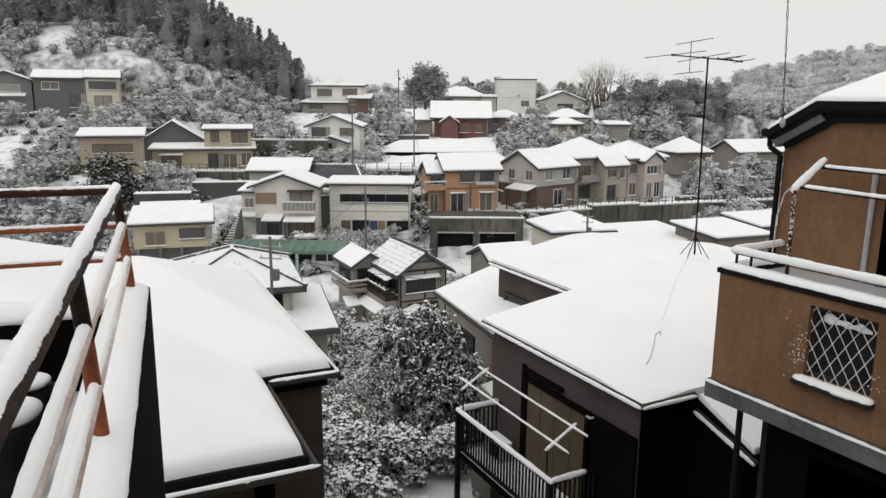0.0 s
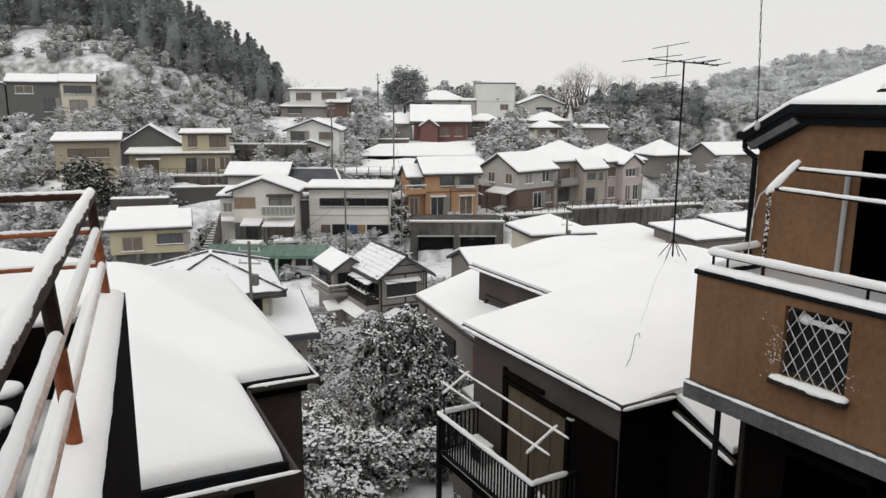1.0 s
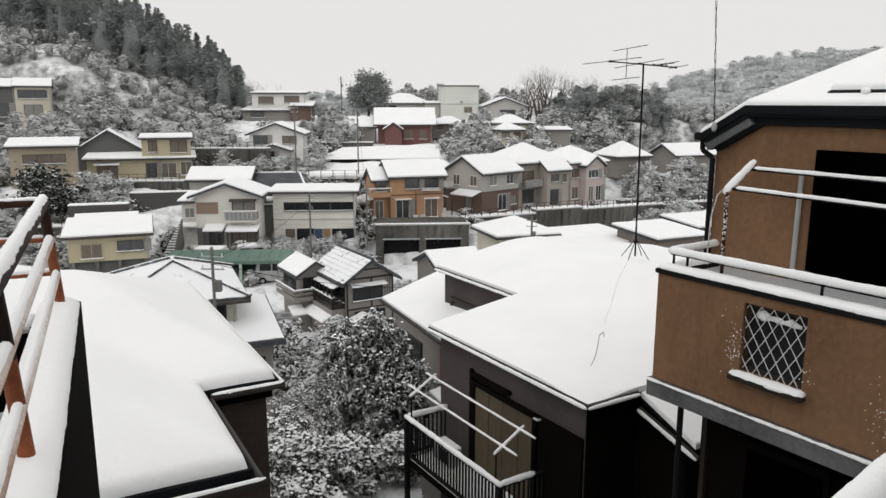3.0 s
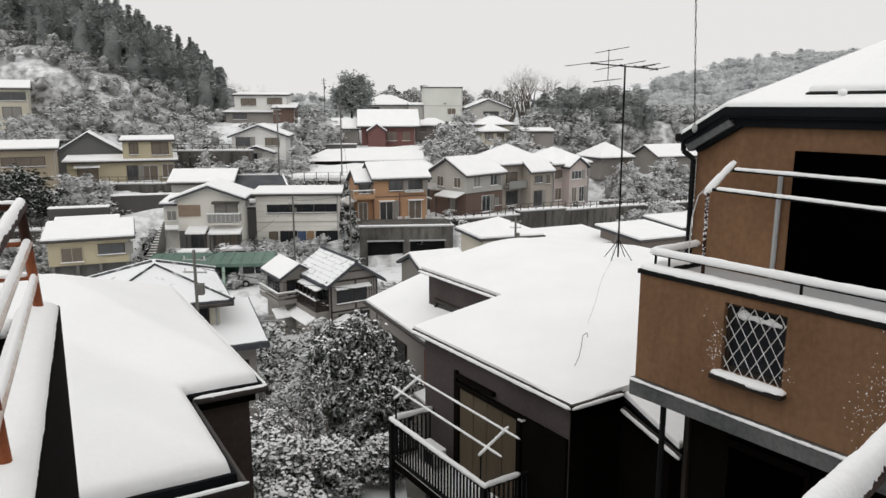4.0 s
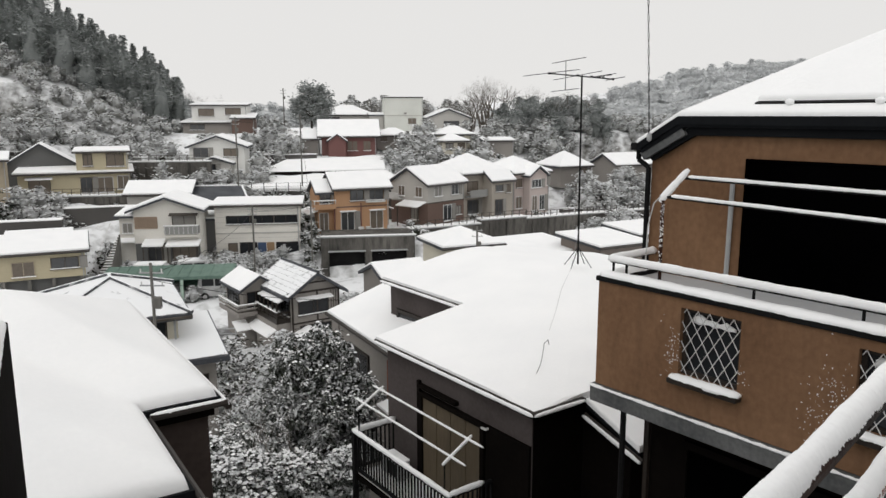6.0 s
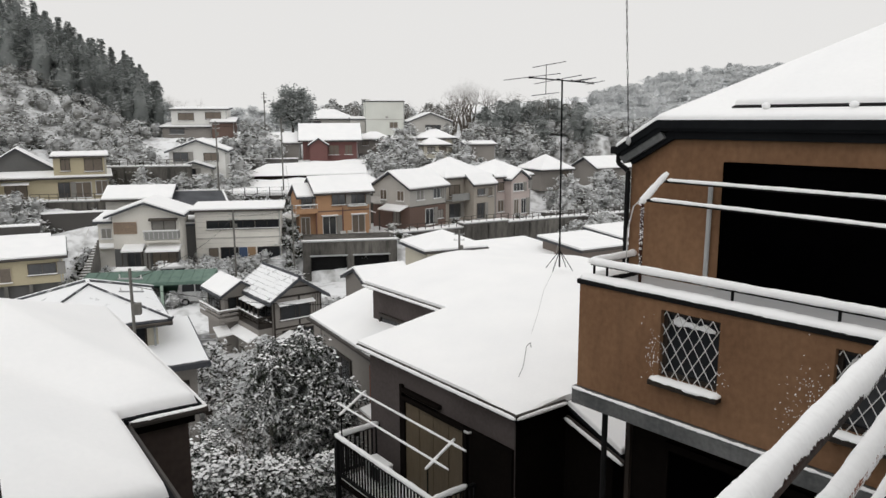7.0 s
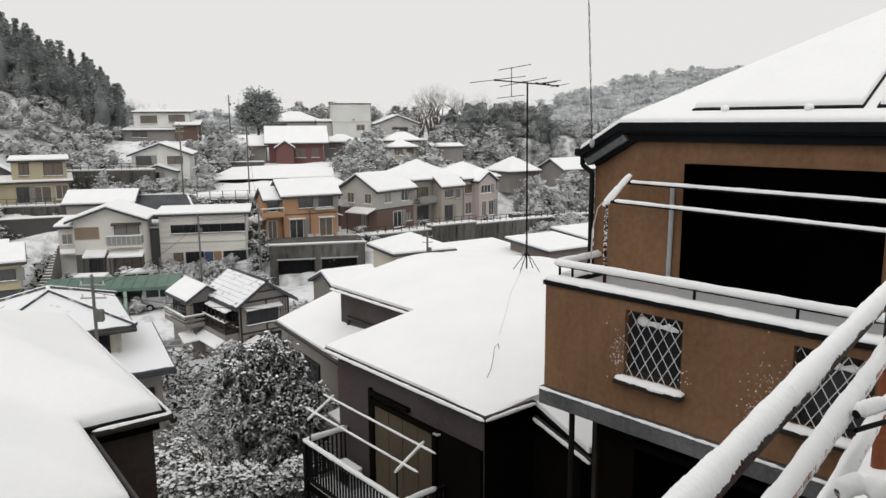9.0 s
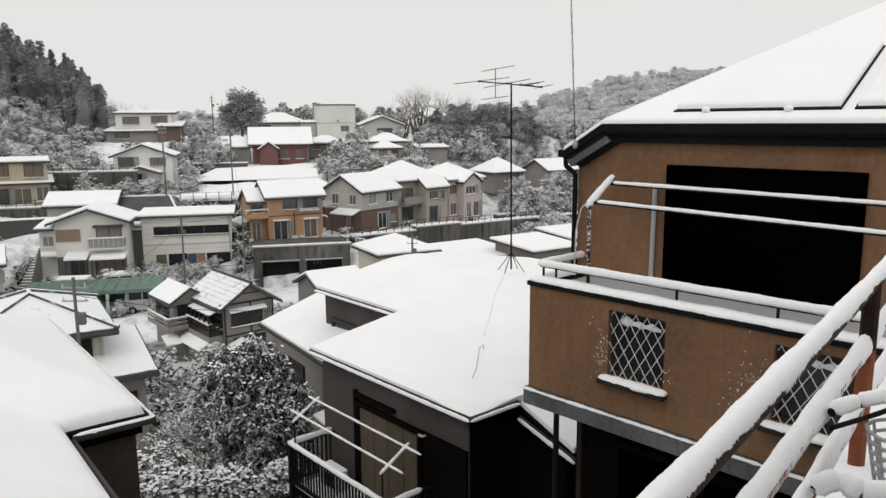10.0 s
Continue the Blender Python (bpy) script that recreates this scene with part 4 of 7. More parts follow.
# ---- the neighbour's low hip roof beside the terrace ----
def hip_roof_house():
    m = pose(-1.24, 8.62, 0, 0, 0, 25) @ pose(-0.1, 0.1, 0)
    hs = thing("house", m, "brown house under a low snow-covered hip roof", "house")
    # local axes: -x to the left, y away

    def hz(u, v):
        a = min(0.5 * u, 0.38 * v, 0.38 * (5.2 - v))
        b = min(0.42 * (u - 0.88), 0.36 * (v + 2.1), 0.5 * (6 - v))
        return -3.3 + max(a if (0 <= v <= 5.2) else -9, b if u >= 0.88 - 1e-6 else -9, 0)
    bm = bmesh.new()
    step = 0.11
    us = np.concatenate([np.arange(0, 0.88, step), [0.88], np.arange(0.96, 8.5, step)])
    vs = np.concatenate([np.arange(-2.1, 0, step), [0.0], np.arange(0.09, 5.2, step), [5.2]])
    grid = {}
    for i, u in enumerate(us):
        for j, v in enumerate(vs):
            if u < 0.88 - 1e-6 and v < -1e-6:
                continue
            grid[i, j] = bm.verts.new((-u, v, hz(u, v) + 0.1 + 0.008 * math.sin(3 * u + 1.7 * v)))
    for (i, j) in list(grid):
        q = [(i, j), (i + 1, j), (i + 1, j + 1), (i, j + 1)]
        if all(k in grid for k in q):
            bm.faces.new([grid[k] for k in q])
    rim = [e for e in bm.edges if len(e.link_faces) == 1]
    r = bmesh.ops.extrude_edge_only(bm, edges=rim)
    nv = [v for v in r["geom"] if isinstance(v, bmesh.types.BMVert)]
    bmesh.ops.translate(bm, vec=(0, 0, -0.11), verts=nv)
    for _ in range(2):
        bmesh.ops.smooth_vert(bm, verts=[v for v in grid.values()], factor=0.4, use_axis_x=True, use_axis_y=True, use_axis_z=True)
    part("snow_cover", bm, SNOW, hs, "smooth thick snow over the whole roof", True)
    fa = boxes((-8.5, -0.04, -3.43, 0.04, 5.24, -3.31), (-8.5, -2.14, -3.43, -0.84, -0.04, -3.31))
    part("roof", fa, FASCIA, hs, "black roof edge")
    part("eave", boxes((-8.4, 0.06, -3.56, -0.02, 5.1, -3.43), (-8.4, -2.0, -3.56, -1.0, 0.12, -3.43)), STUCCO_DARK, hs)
    part("wall", boxes((-8.3, 0.18, -11.5, -0.07, 5.0, -3.56), (-8.3, -1.85, -11.5, -1.15, 0.3, -3.56)), STUCCO_BROWN, hs)
    part("corner_trim", boxes((-1.3, -1.9, -11.5, -1.12, -1.72, -3.56)), STUCCO_DARK, hs)
    for a, b, sd in (((0.1, -0.07, -3.38), (-0.78, -0.07, -3.38), 1), ((-0.8, -0.1, -3.4), (-0.8, -2.22, -3.4), 2), ((-0.75, -2.22, -3.42), (-4.5, -2.22, -3.42), 3), ((0.1, -0.1, -3.42), (0.1, 5.2, -3.42), 4)):
        gt = part("gutter", tubes((a, b, 0.045), seg=8), BROWN_FRAME, hs, "brown gutter with snow")
        if sd == 2:
            continue
        sn = bmesh.new()
        snow_strip(sn, Vector(a) + Vector((0, 0, 0.02)), Vector(b) + Vector((0, 0, 0.02)), 0.065, 0.04, 0.04, 60 + sd, 0.08)
        part("snow_cover", sn, SNOW, gt, "snow in the gutter", True)


hip_roof_house()


# ---- the terrace with its parapet and railing ----
# local axes: y along the parapet away from the camera, x outwards; origin at the far corner post's foot
def terrace():
    m = pose(-1.68, 3.88, 0, 0, 0, 20.0)
    wl_ = new("terrace")
    wl_.matrix_world = m
    structure(wl_, "flat roof terrace with a snowy parapet", "terrace")
    part("parapet", boxes((-0.12, -3.3, -4.5, 0.085, 0.12, -1.06), (-4.5, -0.1, -4.5, -0.12, 0.12, -1.12), bevel=0.006), STUCCO_DARK, wl_, "near-black concrete parapet")
    sn = bmesh.new()
    snow_strip(sn, (-0.02, -3.3, -1.065), (-0.02, 0.12, -1.065), 0.205, 0.05, 0.025, 71, 0.012)
    part("snow_cover", sn, SNOW, wl_, "snow on the parapet", True)
    part("floor_slab", boxes((-4.5, -3.3, -1.75, -0.1, -0.1, -1.6)), CONCRETE, wl_)
    part("floor_snow", boxes((-4.5, -3.3, -1.6, -0.101, -0.101, -1.55)), SNOW, wl_, "snow on the terrace floor")
    sn2 = bmesh.new()
    snow_strip(sn2, (-4.5, 0.0, -1.13), (-0.1, 0.0, -1.13), 0.25, 0.06, 0.06, 72, 0.08)
    part("snow_bank", sn2, SNOW, wl_, "banked snow", True)

    rl = thing("railing", m, "rusting red and black pipe railing with snow on the terrace edge", "railing")
    lean = lambda z: -0.042 * (z + 1.06) / 0.56
    for x, y in ((0.0, -0.02), (0.0, -1.9), (-2.2, 0.0)):
        part("post", tubes(((x - 0.004, y, -1.06), (x + lean(-0.72), y, -0.72), 0.024)), RUSTY, rl, "rusty red post")
        part("upper_post", tubes(((x + lean(-0.72), y, -0.72), (x + lean(-0.5), y, -0.5), 0.0245)), RUSTY_BLACK, rl, "black post end")
    heights = ((-0.5, 0.024, RUSTY_BLACK), (-0.69, 0.017, WHITE_PIPE), (-0.87, 0.015, WHITE_PIPE))
    for i, (z, r, mt) in enumerate(heights):
        x = 0.01 + lean(z)
        a, b = (x, -3.4, z), (x, 0.0, z)
        rr = part("rail", tubes((a, b, r)), mt, rl)
        sn = bmesh.new()
        snow_strip(sn, (x - 0.009, -3.4, z + r * 0.2), (x - 0.009, 0.03, z + r * 0.2), r * 2.25, 0.04 if i == 0 else 0.026, 0.006, 80 + i, 0.11)
        part("snow_cover", sn, SNOW, rr, "snow on the rail", True)
        r2 = part("rail", tubes(((-4.5, 0.0, z), (lean(z), 0.0, z), r * 0.9)), mt if i == 0 else RUSTY, rl)
        sn = bmesh.new()
        snow_strip(sn, (-4.5, 0.0, z + r * 0.78), (lean(z), 0.0, z + r * 0.78), r * 1.3, 0.012, 0.02, 90 + i, 0.3)
        part("snow_cover", sn, SNOW, r2, "thin snow", True)


terrace()


def terrace_pot(x, y, r, h, seed):
    tb = thing("covered_tub", pose(-1.68, 3.88, -1.55, 0, 0, 20.0) @ pose(x, y, 0), "black plastic tub heaped with snow on the terrace", "tub")
    bm = bmesh.new()
    bmesh.ops.create_cone(bm, cap_ends=True, segments=24, radius1=r * 0.8, radius2=r, depth=h, matrix=Matrix.Translation((0, 0, h / 2)))
    bmesh.ops.bevel(bm, geom=[e for e in bm.edges if abs(e.verts[0].co.z - e.verts[1].co.z) < 1e-4], offset=0.03, segments=2, affect="EDGES")
    part("tub", bm, BLACK_METAL, tb, smooth=True)
    sb = bmesh.new()
    bmesh.ops.create_icosphere(sb, subdivisions=3, radius=r * 0.93, matrix=Matrix.Translation((0, 0, h)) @ Matrix.Diagonal((1, 1, 0.4, 1)))
    for v in sb.verts:
        v.co += Vector(noise.noise_vector(v.co * 6 + Vector((seed, 0, 0)))) * 0.02
    part("snow_cover", sb, SNOW, tb, "heap of snow", True)


terrace_pot(-0.4, -0.72, 0.1, 0.3, 1)
terrace_pot(-0.42, -1.15, 0.13, 0.34, 2)
terrace_pot(-0.62, -0.3, 0.17, 0.3, 3)


# ---- the railing of the landing on the other side ----
L_POSE = pose(2.66, 2.48, 0, 0, 0, -51.7)


def landing():
    # local axes: y along the rail away from the camera, x inwards
    fl = new("landing")
    fl.matrix_world = L_POSE
    structure(fl, "snowy landing behind a pipe railing", "landing")
    part("kerb", boxes((-0.1, -2.6, -4.5, 0.12, 2.5, -1.42), bevel=0.01), STUCCO_DARK, fl)
    part("floor_slab", boxes((0.12, -1.4, -1.8, 2.5, 2.5, -1.55)), CONCRETE, fl)
    sn = bmesh.new()
    snow_strip(sn, (0.02, -2.6, -1.43), (0.02, 2.5, -1.43), 0.27, 0.06, 0.05, 111, 0.1)
    part("snow_cover", sn, SNOW, fl, "snow on the kerb", True)
    part("floor_snow", boxes((0.121, -1.4, -1.55, 2.5, 2.5, -1.45)), SNOW, fl, "snow on the landing floor")
    rl = thing("railing", L_POSE, "black and rusty red pipe railing under thick snow", "railing")
    for i, (z, r, mt, y0, y1) in enumerate(((-0.62, 0.024, RUSTY_BLACK, -2.7, 2.4), (-0.865, 0.021, RUSTY, -2.7, 2.4), (-1.115, 0.018, RUSTY, -2.7, 2.4))):
        rr = part("rail", tubes(((0, y0, z), (0, y1, z), r)), mt, rl)
        sn = bmesh.new()
        low = 0.35 if i == 0 else 0.0
        snow_strip(sn, (-0.006, y0, z + r * low), (-0.006, y1, z + r * low), r * (2.3 if i == 0 else 2.6), 0.042 + 0.008 * i, 0.005, 100 + i, 0.1)
        part("snow_cover", sn, SNOW, rr, "thick lumpy snow on the rail", True)
    for y in (-0.31, 1.3):
        part("post", tubes(((0.0, y, -1.42), (0.0, y, -0.88), 0.032)), RUSTY, rl, "rusty red post")
        part("upper_post", tubes(((0.0, y, -0.88), (0.0, y, -0.61), 0.0325)), RUSTY_BLACK, rl, "black post end")


landing()


def bicycle_front():
    """The handlebar, stem and basket of a bicycle that leans on the railing."""
    b = thing("bicycle", L_POSE @ pose(0.0, -0.9, -1.45), "snow-covered bicycle with a grey wire basket leaning on railing", "bicycle")
    hb = bmesh.new()
    pts = [(0.038, -0.31, 0.605), (0.09, -0.2, 0.61), (0.152, -0.098, 0.61), (0.26, 0.02, 0.61), (0.36, 0.05, 0.6), (0.52, 0.0, 0.6), (0.66, -0.14, 0.61)]
    for p, q in zip(pts, pts[1:]):
        tube(hb, p, q, 0.014, seg=10)
    h = part("handlebar", hb, BLACK_METAL, b)
    sn = bmesh.new()
    for k, (p, q) in enumerate(zip(pts, pts[1:])):
        snow_strip(sn, Vector(p) + Vector((0, 0, 0.005)), Vector(q) + Vector((0, 0, 0.005)), 0.04, 0.032, 0.008, 120 + k, 0.1)
    part("snow_cover", sn, SNOW, h, "snow on the handlebar", True)
    part("brake_lever", tubes(((0.043, -0.318, 0.56), (0.11, -0.2, 0.568), 0.008), ((0.11, -0.2, 0.568), (0.2, -0.06, 0.59), 0.008)), BLACK_METAL, h)
    low = bmesh.new()
    pts = [(0.023, -0.405, 0.39), (0.078, -0.338, 0.41), (0.142, -0.357, 0.39), (0.3, -0.25, 0.4)]
    for p, q in zip(pts, pts[1:]):
        tube(low, p, q, 0.013, seg=10)
    g = part("rear_rack", low, BLACK_METAL, b)
    sn = bmesh.new()
    for k, (p, q) in enumerate(zip(pts, pts[1:])):
        snow_strip(sn, Vector(p), Vector(q), 0.05, 0.045, 0.008, 130 + k, 0.15)
    part("snow_cover", sn, SNOW, g, "snow on the rack", True)
    # basket: stacked hoops and uprights under a top rim
    def hoop(k):
        bm = bmesh.new()
        t = k / 8
        w, d, z = 0.11 + 0.05 * t, 0.09 + 0.04 * t, 0.26 + 0.26 * t
        pt = [(0.27 + w * math.cos(a), -0.12 + d * math.sin(a), z) for a in [i * math.pi / 8 for i in range(17)]]
        for p, q in zip(pt, pt[1:]):
            tube(bm, p, q, 0.006, seg=5)
        return bm
    bk = part("basket", hoop(8), CONCRETE_PALE, b, "grey wire basket")
    for k in range(8):
        part("hoop", hoop(k), CONCRETE_PALE, bk)
    for i in range(16):
        a = i * math.pi / 8
        part("upright", tubes(((0.27 + 0.11 * math.cos(a), -0.12 + 0.09 * math.sin(a), 0.26), (0.27 + 0.16 * math.cos(a), -0.12 + 0.13 * math.sin(a), 0.52), 0.005), seg=5), CONCRETE_PALE, bk)
    part("frame", tubes(((0.36, 0.05, 0.6), (0.32, 0.0, 0.25), 0.016), ((0.32, 0.0, 0.25), (0.3, -0.6, 0.3), 0.016), ((0.3, -0.6, 0.3), (0.3, -0.25, 0.4), 0.014)), BLACK_METAL, b)
    for y in (0.15, -0.75):
        wb = bmesh.new()
        n = 28
        ring = [(0.33, y + 0.24 * math.cos(2 * math.pi * i / n), 0.25 + 0.24 * math.sin(2 * math.pi * i / n)) for i in range(n + 1)]
        for p, q in zip(ring, ring[1:]):
            tube(wb, p, q, 0.014, seg=6)
        part("wheel", wb, BLACK_METAL, b)


bicycle_front()


def twisted_cable():
    w = thing("twisted_cable", pose(3.38, 8.70, 0, 0, 0, -60), "twisted black service cable rising from the gutter corner", "cable")
    bm = bmesh.new()
    prev = None
    for ph in (0.0, math.pi):
        prev = None
        for k in range(150):
            t = k / 149
            a = t * 70 + ph
            p = Vector((0.13 - 0.29 * t + 0.008 * math.cos(a), 0.72 + 0.008 * math.sin(a), -0.3 + 4.6 * t))
            if prev is not None:
                tube(bm, prev, p, 0.0042, seg=4)
            prev = p
    part("strand", bm, BLACK_METAL, w)
    kb = bmesh.new()
    bmesh.ops.create_icosphere(kb, subdivisions=2, radius=0.05, matrix=Matrix.Translation((0.13, 0.72, -0.28)) @ Matrix.Diagonal((0.7, 0.7, 1.2, 1)))
    part("insulator", kb, CONCRETE_PALE, w, smooth=True)
    part("hook", tubes(((0.13, 0.72, -0.3), (0.05, 0.87, -0.34), 0.012), seg=6), BLACK_METAL, w)


twisted_cable()


def own_house():
    """Assumed unseen wall behind the camera, pale to brighten what faces it; added floor."""
    h = new("wall_behind")
    h.matrix_world = pose(0, -1.6, 0, 0, 0, 0)
    structure(h, "assumed unseen wall behind the viewpoint, pale to bounce light", "wall")
    part("wall_face", boxes((-6, -0.3, -9.8, 6, 0, 1.4)), CONCRETE_PALE, h)
    part("eave", boxes((-6, -0.3, 1.4, 6, 0.35, 1.55)), FASCIA, h)
    f = new("balcony_floor")
    f.matrix_world = Matrix.Identity(4)
    structure(f, "concrete balcony floor of the own house", "floor")
    part("floor_slab", boxes((-1.6, -1.6, -1.75, 2.2, 0.55, -1.6), bevel=0.01), CONCRETE, f)
    part("support_wall", boxes((-1.5, 0.3, -10.2, 2.1, 0.5, -1.76)), STUCCO_TAUPE, f)


own_house()


# ---- houses across the valley ----
def far_houses():
    white = wall_mat("white_siding", (0.76, 0.755, 0.725))
    siding = wall_mat("warm_white_siding", (0.78, 0.755, 0.7))
    cream = wall_mat("cream_siding", (0.62, 0.58, 0.48))
    grey = wall_mat("grey_siding", (0.5, 0.485, 0.455))
    yellow = wall_mat("yellow_mortar", (0.52, 0.46, 0.32))
    tan = wall_mat("tan_mortar", (0.42, 0.36, 0.27))
    dark = wall_mat("dark_siding", (0.14, 0.14, 0.138))
    orange = wall_mat("orange_siding", (0.5, 0.3, 0.175))
    brick = wall_mat("brown_brick_face", (0.17, 0.115, 0.095))
    pink = wall_mat("pale_pink_siding", (0.56, 0.48, 0.45))
    beige = wall_mat("beige_siding", (0.42, 0.38, 0.33))
    red = wall_mat("red_brown_boards", (0.2, 0.1, 0.092))
    wood = wall_mat("weathered_boards", (0.28, 0.26, 0.24))

    h = house("white two-storey house with a flat snowy roof", -11.35, 73.8, -13.7, 0)
    wing(h, siding, "mono", 0, 0, 0, 8.1, 4.6, 5.0, 0.12, 0.45, 1.0)
    for i in range(3):
        window(h, 1.05 + i * 2.3, 3.15, 2.28, 0.85, frame_mat=BROWN_FRAME, glass=GLASS_DARK)
    window(h, 1.15, 0.35, 0.9, 0.95, frame_mat=FAR_FRAME, panes=1)
    window(h, 2.25, -0.5, 1.7, 1.85, frame_mat=BROWN_FRAME, glass=GLASS_DARK)
    part("door", boxes((4.0, -0.06, -0.5, 4.8, 0.02, 1.3), bevel=0.02), wall_mat("blue_tarp", (0.06, 0.09, 0.16)), h, "blue sheet hung in the doorway")
    part("door", boxes((4.85, -0.05, -0.5, 5.6, 0.02, 1.3), bevel=0.02), wall_mat("plain_wood_door", (0.3, 0.2, 0.12)), h, "plain wooden door leaf")
    window(h, 5.75, -0.3, 2.25, 1.6, frame_mat=BROWN_FRAME, glass=GLASS_DARK)
    for q in range(9):
        part("siding_joint", boxes((0.02, -0.012, 0.2 + q * 0.52, 8.08, 0.0, 0.225 + q * 0.52)), grey, h)
    wing(h, dark, "mono", -1.5, 0.6, 0, 1.45, 4, 3.6, 0.2, 0.1, 1.0)
    part("floor_band", boxes((0, -0.05, 2.2, 8.1, 0.02, 2.32)), grey, h)
    part("guard_rail", tubes(((-0.3, -1.5, 0.2), (8.6, -1.5, 0.2), 0.04), ((-0.3, -1.5, -0.3), (8.6, -1.5, -0.3), 0.04), seg=6), CONCRETE_PALE, h)

    h = house("pale gabled house with tan shutters and snowy roofs", -18.15, 70.9, -12.9, 0)
    wing(h, siding, "y", 0, 0, 0, 5.85, 5, 4.35, 1.05, 0.6, 1.5)
    wing(h, siding, "mono", -1.55, 1.0, 0, 1.53, 4, 3.6, 0.35, 0.35, 1.5)
    window(h, -1.3, 2.0, 0.95, 1.0, y=1.0, frame_mat=WHITE_FRAME)
    sh = part("shutter", boxes((0.08, -0.09, 2.55, 2.1, -0.001, 3.65), bevel=0.015), wall_mat("tan_blind", (0.36, 0.27, 0.2)), h, "closed tan rain shutters")
    for q in range(9):
        part("slat", boxes((0.12, -0.1, 2.66 + q * 0.11, 2.06, -0.091, 2.68 + q * 0.11)), FAR_FRAME, sh)
    window(h, 3.4, 2.4, 2.15, 1.35, frame_mat=FAR_FRAME)
    part("window_hood", slab([[(3.2, -0.5, 3.8), (5.75, -0.5, 3.8), (5.75, -0.01, 3.95), (3.2, -0.01, 3.95)]], 0.07), FAR_FRAME, h)
    bl = part("balcony", boxes((2.85, -1.0, 1.85, 5.85, -0.01, 2.0)), siding, h)
    part("balcony_panel", boxes((2.9, -1.0, 2.1, 5.8, -0.95, 2.8), (2.85, -0.95, 2.1, 2.9, -0.01, 2.8), (5.8, -0.95, 2.1, 5.85, -0.01, 2.8)), wall_mat("smoked_panel", (0.3, 0.3, 0.29)), bl)
    part("balcony_rail", boxes((2.82, -1.04, 2.82, 5.88, -0.92, 2.88)), WHITE_FRAME, bl)
    for q in range(8):
        part("bar", boxes((2.9 + q * 0.41, -1.03, 2.0, 2.94 + q * 0.41, -1.001, 2.82)), WHITE_FRAME, bl)
    part("balcony_snow", boxes((2.8, -1.08, 2.885, 5.9, -0.9, 2.96), bevel=0.02), SNOW, bl)
    part("porch_roof", slab([[(0.9, -1.6, 1.25), (2.75, -1.6, 1.25), (2.75, -0.01, 1.6), (0.9, -0.01, 1.6)]], 0.15), SNOW, h, "snow on the porch roof")
    part("porch_roof", slab([[(3.0, -1.7, 1.2), (5.95, -1.7, 1.2), (5.95, -0.01, 1.5), (3.0, -0.01, 1.5)]], 0.15), SNOW, h, "snow on the porch roof")
    part("porch_roof", slab([[(-1.7, 0.2, 1.35), (0.85, 0.2, 1.35), (0.85, 0.99, 1.6), (-1.7, 0.99, 1.6)]], 0.13), SNOW, h, "snow on the side porch roof")
    # A dark sheet is added to paint the shade below the porch roofs.
    part("lower_wall", boxes((0.05, -0.12, -1.5, 5.8, -0.02, 1.18)), dark, h, "dark sheet for the lower storey's shade")
    for q in (0.95, 2.6, 3.1, 5.75):
        part("porch_post", boxes((q, -1.5, -1.5, q + 0.1, -1.4, 1.2)), FAR_FRAME, h)
    window(h, 1.1, -0.7, 1.4, 1.7, y=-0.13, frame_mat=FAR_FRAME)
    window(h, 3.3, -0.6, 2.2, 1.6, y=-0.13, frame_mat=FAR_FRAME, panes=3)

    h = house("small pale-yellow house above a dark garage", -25.4, 59.6, -12.6, 17)
    wing(h, yellow, "mono", 0, 0, 0, 6.0, 5, 2.1, 0.55, 0.45, 0.0)
    wing(h, cream, "mono", 0.3, 5.1, 0, 4.6, 3, 2.15, 0.4, 0.4, 0.0)
    part("garage_wall", boxes((0.2, 0.4, -3.2, 5.9, 5, -0.01)), dark, h)
    for gx in (0.15, 1.9, 3.6, 5.6):
        part("column", boxes((gx, -0.1, -3.2, gx + 0.25, 0.3, -0.01)), CONCRETE, h)
    window(h, 0.9, 0.25, 1.6, 1.2, frame_mat=tan)
    window(h, 3.6, 0.7, 2.0, 0.9, frame_mat=FAR_FRAME)

    h = house("yellow two-storey house with white roof snow", -34.0, 86.8, -8.9, 15)
    wing(h, yellow, "mono", 0, 0, 0, 11.4, 6, 2.5, 0.3, 0.5, 1.5)
    wing(h, yellow, "mono", 5.9, 0.4, 2.6, 5.4, 5, 2.2, 0.2, 0.35, 0.0)
    window(h, 6.6, 3.2, 1.0, 1.4, y=0.4, frame_mat=FAR_FRAME)
    window(h, 9.0, 3.1, 1.9, 1.5, y=0.4, frame_mat=FAR_FRAME)
    window(h, 6.2, 0.2, 1.2, 1.8, frame_mat=FAR_FRAME)
    window(h, 7.7, 0.2, 1.9, 1.8)
    window(h, 10.0, 0.5, 1.3, 1.6)
    window(h, 1.0, 0.2, 2.2, 1.7, frame_mat=FAR_FRAME, awning=True)

    h = house("tan house with a flat snowy roof", -38.6, 79.0, -7.9, 20)
    wing(h, tan, "mono", 0, 0, 0, 6.2, 5, 3.4, 0.5, 0.4, 2.5)
    window(h, 1.2, 1.6, 4.0, 1.0, frame_mat=FAR_FRAME, panes=3)
    h = house("dark barn-like gabled house", -37.2, 91.5, -8.3, 18)
    wing(h, dark, "y", 0, 0, 0, 7.6, 7, 2.6, 2.4, 0.4, 1.5, 0.06)
    window(h, 3.2, 0.7, 1.2, 1.0, frame_mat=FAR_FRAME)

    h = house("white and dark two-storey house on the hillside", -57.0, 105.0, -2.2, 22)
    wing(h, dark, "x", 0, 0, 0, 6.6, 7, 4.3, 1.0, 0.3, 2.0)
